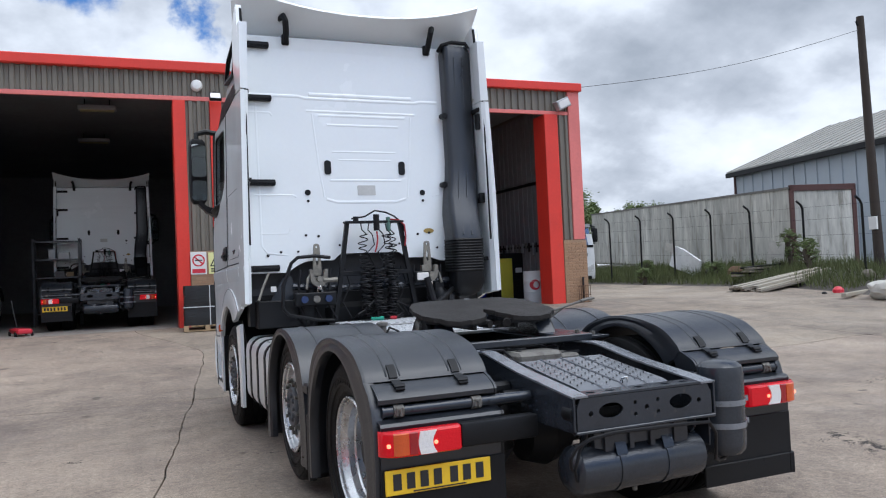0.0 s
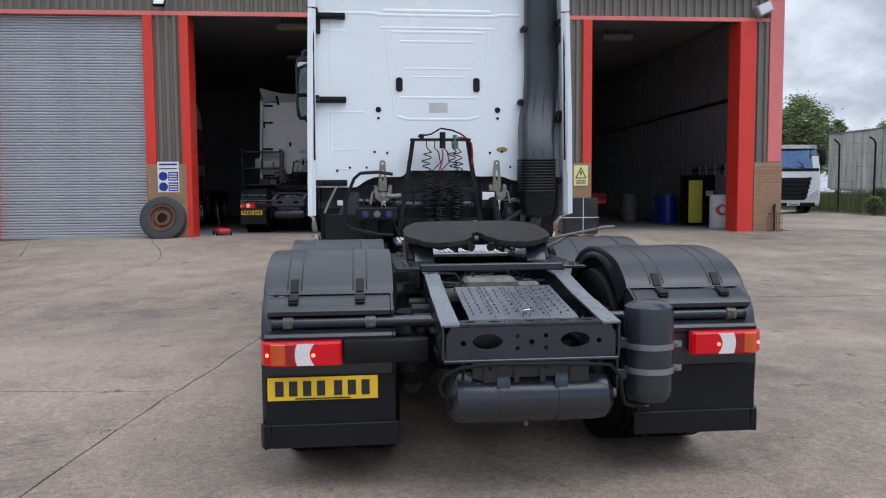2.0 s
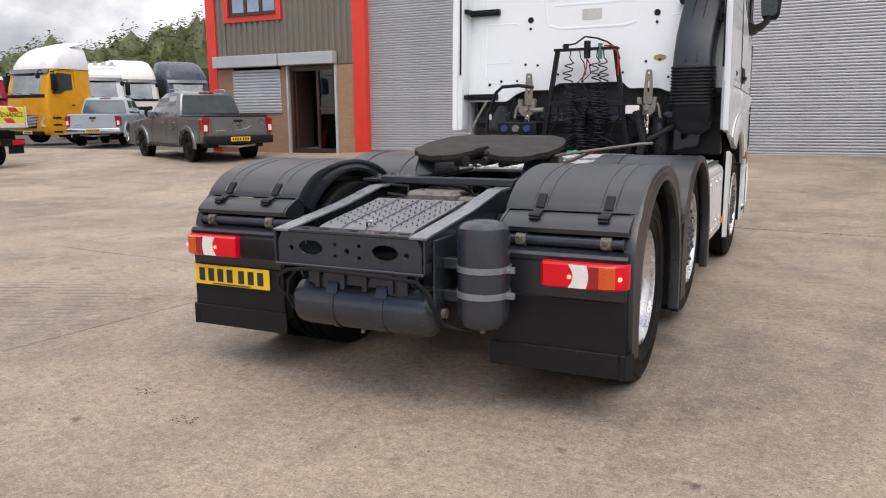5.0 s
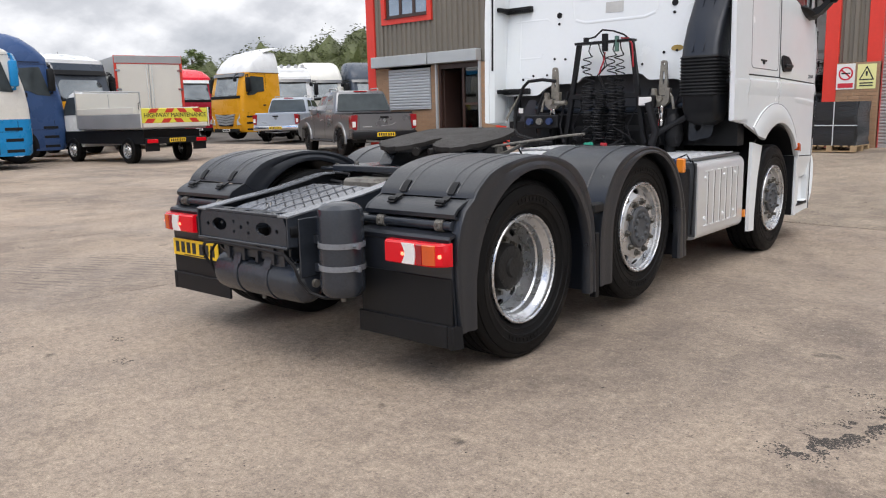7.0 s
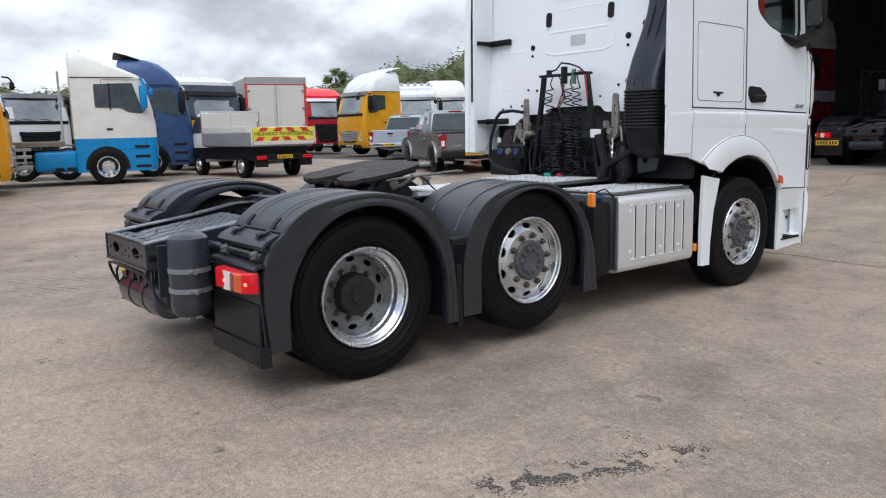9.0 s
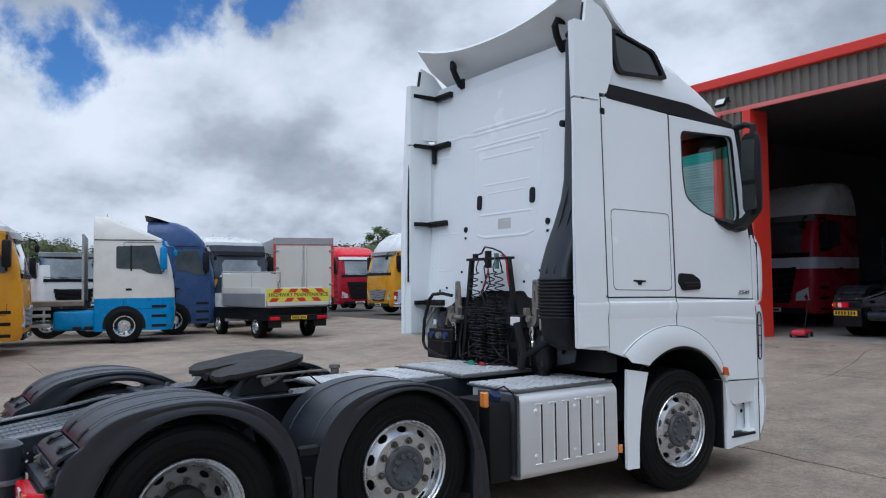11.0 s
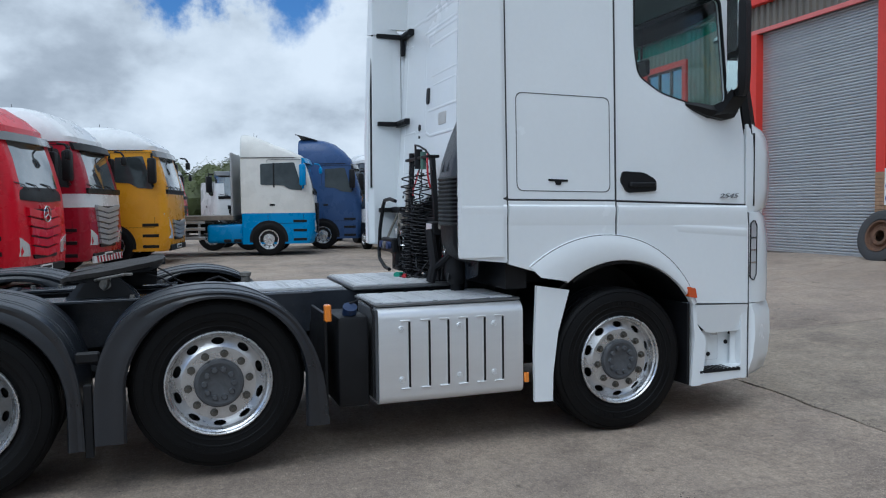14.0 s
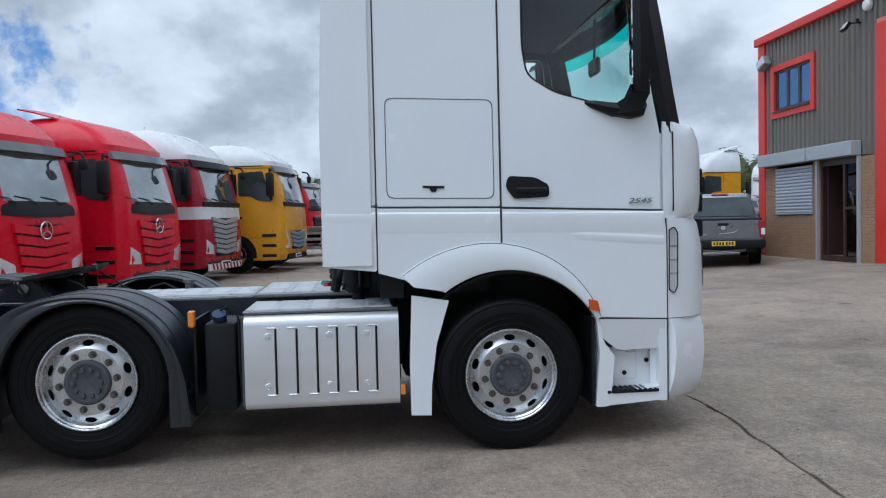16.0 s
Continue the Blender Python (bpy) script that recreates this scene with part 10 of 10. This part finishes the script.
for k, (x, y, h, sp) in enumerate(((23.9, 40, 4.6, 1.9), (24.6, 41, 6.0, 1.9), (26.0, 43, 4.4, 1.8), (26.5, 44, 6.4, 1.7), (28.6, 46, 5.6, 1.2), (31.5, 48, 5.4, 0.9), (35, 48, 5.2, 1.3), (38, 49, 5.2, 1.5), (41.5, 50, 5.2, 1.1), (22.6, 46, 6.2, 2.0))):
    tree("tree", "leafy green tree beyond the old trailers", x, y, 0.9, h, sp, 20 + k, LEAF)
tree("tree", "lone leafy tree in the gap of the woodland", -54, 31, 0.3, 6.4, 1.1, 91, LEAF, 7000, 0.11)
rnd = random.Random(77)
vs, fs = [], []
# woodland edge: lumpy crowns in a belt, each a cloud of small leaves round a dark heart
BELT = [(-86, -40, 6.2), (-80, -14, 6.6), (-70, 8, 6.4), (-58, 26, 4.6), (-50, 36, 6.8), (-44, 42, 8.5), (-33, 49.5, 8.6)]
for k in range(560):
    w = rnd.random() * (len(BELT) - 1)
    i = int(w)
    w -= i
    cx, cy, top = (BELT[i][q] * (1 - w) + BELT[i + 1][q] * w for q in range(3))
    cx, cy = cx + rnd.gauss(0, 2.2), cy + rnd.gauss(0, 2.2)
    top *= rnd.uniform(0.62, 1.04)
    r = rnd.uniform(1.2, 2.4)
    # heart
    bm = bmesh.new()
    bmesh.ops.create_icosphere(bm, subdivisions=2, radius=1)
    base = len(vs)
    seat = Vector((cx, cy, 0))
    for v in bm.verts:
        d = 0.86 * (1 + 0.3 * noise.noise(v.co * 1.7 + seat) + 0.22 * noise.noise(v.co * 4 + seat) + 0.2 * noise.noise(v.co * 9 + seat))
        vs.append((cx + v.co.x * r * d, cy + v.co.y * r * d, top * 0.55 + v.co.z * top * 0.44 * d))
    bm.verts.index_update()
    fs += [tuple(base + v.index for v in f.verts) for f in bm.faces]
    bm.free()
    for n in range(1250):
        d = Vector((rnd.gauss(0, 1), rnd.gauss(0, 1), rnd.gauss(0, 1))).normalized()
        k2 = rnd.uniform(0.80, 1.0) * (1 + 0.3 * noise.noise(d * 1.7 + seat) + 0.22 * noise.noise(d * 4 + seat))
        scatter(vs, fs, Vector((cx + d.x * r * k2, cy + d.y * r * k2, max(0.2, top * 0.55 + d.z * top * 0.44 * k2))), rnd.uniform(0.07, 0.17), rnd)
tagged(raw("woodland", vs, fs, LEAF_DARK), "dense green woodland edge beyond the yard", "woodland", "", "stuff")
vs, fs = [], []
for k in range(20000):
    x, y = rnd.uniform(15.9, 19.6) + abs(rnd.gauss(0, 0.2)), rnd.uniform(11.5, 34)
    x += 0.17 * max(0, y - 14.5)
    z = rise(x, y) - 0.02
    h, a = rnd.uniform(0.12, 0.55) * (1.3 if rnd.random() < 0.1 else 0.8), rnd.uniform(0, 6.28)
    i = len(vs)
    dx, dy = 0.014 * math.cos(a), 0.014 * math.sin(a)
    lx, ly = rnd.uniform(-0.15, 0.15), rnd.uniform(-0.15, 0.15)
    vs += [(x - dx, y - dy, z), (x + dx, y + dy, z), (x + lx, y + ly, z + h)]
    fs.append((i, i + 1, i + 2))
tagged(raw("rough_grass", vs, fs, GRASS), "rough grass and weeds along the fence bank", "grass", "", "stuff")
for k, (x, y) in enumerate(((17.5, 14.2), (18.2, 15.6), (17.6, 18.6), (18.6, 24.0), (17.3, 22.4))):
    tree("bush", "small green weed bush on the bank", x, y, rise(x, y) - 0.05, (1.05, 1.35, 0.5, 0.7, 0.6)[k], 0.33, 60 + k, LEAF, 1500, 0.038)

# ---- loose dirt on the yard ----
def skew(x, y):
    """The joints run a few degrees off the shed's lines."""
    return x + 0.17 * max(0, y - 14.5) * sm(9.7, 15.75, x) + 0.12 * y * (1 - sm(3, 9, x)) * (1 - sm(9, 14, abs(y))), y - 0.07 * min(0, x + 2) * (1 - sm(8, 13, y)) * (1 - sm(9, 20, -x)) - 0.05 * max(0, min(x, 6)) * sm(2, 5, y) * (1 - sm(6.5, 10, y)) * (1 - sm(7, 9.6, x))


rnd = random.Random(8)
vs, fs = [], []


def crumb(x, y, r, h):
    i = len(vs)
    n = 5
    z = rise(x, y)
    vs.extend([(x + r * rnd.uniform(0.6, 1.2) * math.cos(2 * math.pi * k / n), y + r * rnd.uniform(0.6, 1.2) * math.sin(2 * math.pi * k / n), z + 0.0005) for k in range(n)])
    vs.append((x, y, z + h))
    fs.extend([(i + k, i + (k + 1) % n, i + n) for k in range(n)])


for k in range(5200):
    w = rnd.random()
    x, y = 2.78 + 0.36 * w + rnd.gauss(0, 0.05), -0.42 + 1.0 * w + rnd.gauss(0, 0.045)
    q = Vector((x * 6, y * 6, 0))
    if noise.noise(q) + 0.7 * noise.noise(q * 3.1) > 0.02:
        crumb(x, y, rnd.uniform(0.002, 0.007), 0.003)
for k in range(420):
    x, y = rnd.gauss(6.1, 0.22), rnd.gauss(2.2, 0.09)
    crumb(x, y, rnd.uniform(0.004, 0.016), 0.005)
for k in range(60):
    x, y = rnd.uniform(-8, 9), rnd.uniform(-4.5, 11)
    for q in range(rnd.randint(8, 40)):
        crumb(x + rnd.gauss(0, 0.045), y + rnd.gauss(0, 0.03), rnd.uniform(0.002, 0.009), 0.004)
for k in range(500):
    crumb(*skew(rnd.uniform(-0.5, 5.5), 5.63 + rnd.gauss(0, 0.022)), rnd.uniform(0.002, 0.006), 0.004)
for k in range(700):
    crumb(rnd.uniform(-9, 9), rnd.uniform(-4, 12), rnd.uniform(0.003, 0.010), 0.004)
tar, tar_faces = vs, fs
vs, fs = [], []
for k in range(7000):
    x, y = rnd.uniform(-5, 8.5), rnd.uniform(-5, 5)
    if noise.noise(Vector((x * 0.7, y * 0.7, 5))) > -0.1:
        crumb(x, y, rnd.uniform(0.0022, 0.0065), 0.004)
tagged(raw("pale_grit", vs, fs, surf("pale_grit_stone", (0.46, 0.41, 0.34), 0.9, var=0.3, scale=40)), "loose pale grit strewn over the concrete", "grit", "", "stuff")
vs, fs = tar, tar_faces
tagged(raw("tar_crumbs", vs, fs, surf("crumbled_tar", (0.058, 0.050, 0.044), 0.8, var=0.2)), "scattered black tar crumbs on the concrete", "debris", "", "stuff")

# ---- concrete slabs of the yard ----
XS = [-45.9, -39.7, -33.4, -27.2, -21.0, -17.9, -14.7, -11.55, -8.4, -5.75, -2.2, 9.6, 15.75]


def wob(a, b):
    return 0.05 * noise.noise(Vector((a * 0.9, b * 0.9, 3.3))) + 0.028 * noise.noise(Vector((a * 3.3, b * 3.3, 1.3)))


for i in range(len(XS) - 1):
    if XS[i] < -2.5:
        ys = [-22.0, -12.7 if i % 2 else -14.0, -5.7 if i % 2 else -7.0] + ([1.3 if i % 2 else 0.0] if i % 3 == 0 else []) + [5.63, 10.2, FACE + 0.115]
    else:
        ys = [-22.0, -9.0, 5.63, 10.2, FACE + 0.115] + ([19.4, 27.0, 34.0] if XS[i] > 9 else [])
    for j in range(len(ys) - 1):
        bm = B()
        x0, x1, y0, y1 = XS[i], XS[i + 1], ys[j], ys[j + 1]
        nx, ny = max(4, int((x1 - x0) / (0.07 if x0 == -2.2 else 0.25))), max(4, int((y1 - y0) / 0.25))
        rows = []
        for a in range(nx + 1):
            col = []
            for b in range(ny + 1):
                x, y = x0 + (x1 - x0) * a / nx, y0 + (y1 - y0) * b / ny
                px, py = x + wob(x0 if a < nx / 2 else x1, y) * (a in (0, nx)), y + wob(x, y0 if b < ny / 2 else y1) * (b in (0, ny))
                gapw = 0.006 + 0.006 * noise.noise(Vector((x * 2.3, y * 2.3, 7.7)))
                if -2.3 < x < 9.7 and ((b == 0 and y0 == 5.63) or (b == ny and y1 == 5.63)):
                    gapw = 0.012 + 0.014 * noise.noise(Vector((x * 3.1, 4.0, (2.2 if b else 6.1)))) + 0.010 * noise.noise(Vector((x * 11.0, 2.0, (2.2 if b else 6.1))))
                px += gapw * ((a == 0) - (a == nx))
                py += gapw * ((b == 0) - (b == ny))
                px, py = skew(px, py)
                col.append(bm.verts.new((px, py, rise(px, py) - 0.003 * (a in (0, nx) or b in (0, ny)))))
            rows.append(col)
        for a in range(nx):
            for b in range(ny):
                bm.faces.new((rows[a][b], rows[a + 1][b], rows[a + 1][b + 1], rows[a][b + 1]))
        edge = [e2 for e2 in bm.edges if len(e2.link_faces) == 1]
        ext = bmesh.ops.extrude_edge_only(bm, edges=edge)
        for v in [g for g in ext["geom"] if isinstance(g, bmesh.types.BMVert)]:
            v.co.z -= 0.07
        me = bpy.data.meshes.new("slab")
        bm.to_mesh(me)
        bm.free()
        me.materials.append(CONCRETE_DARKER if x0 > 9 or (x0 > -3 and y0 > 5) else CONCRETE)
        ob = new("slab", me)
        ob.parent = ground

# ---- bricks ----
for args in BRICKS:
    brick_wall(*args)
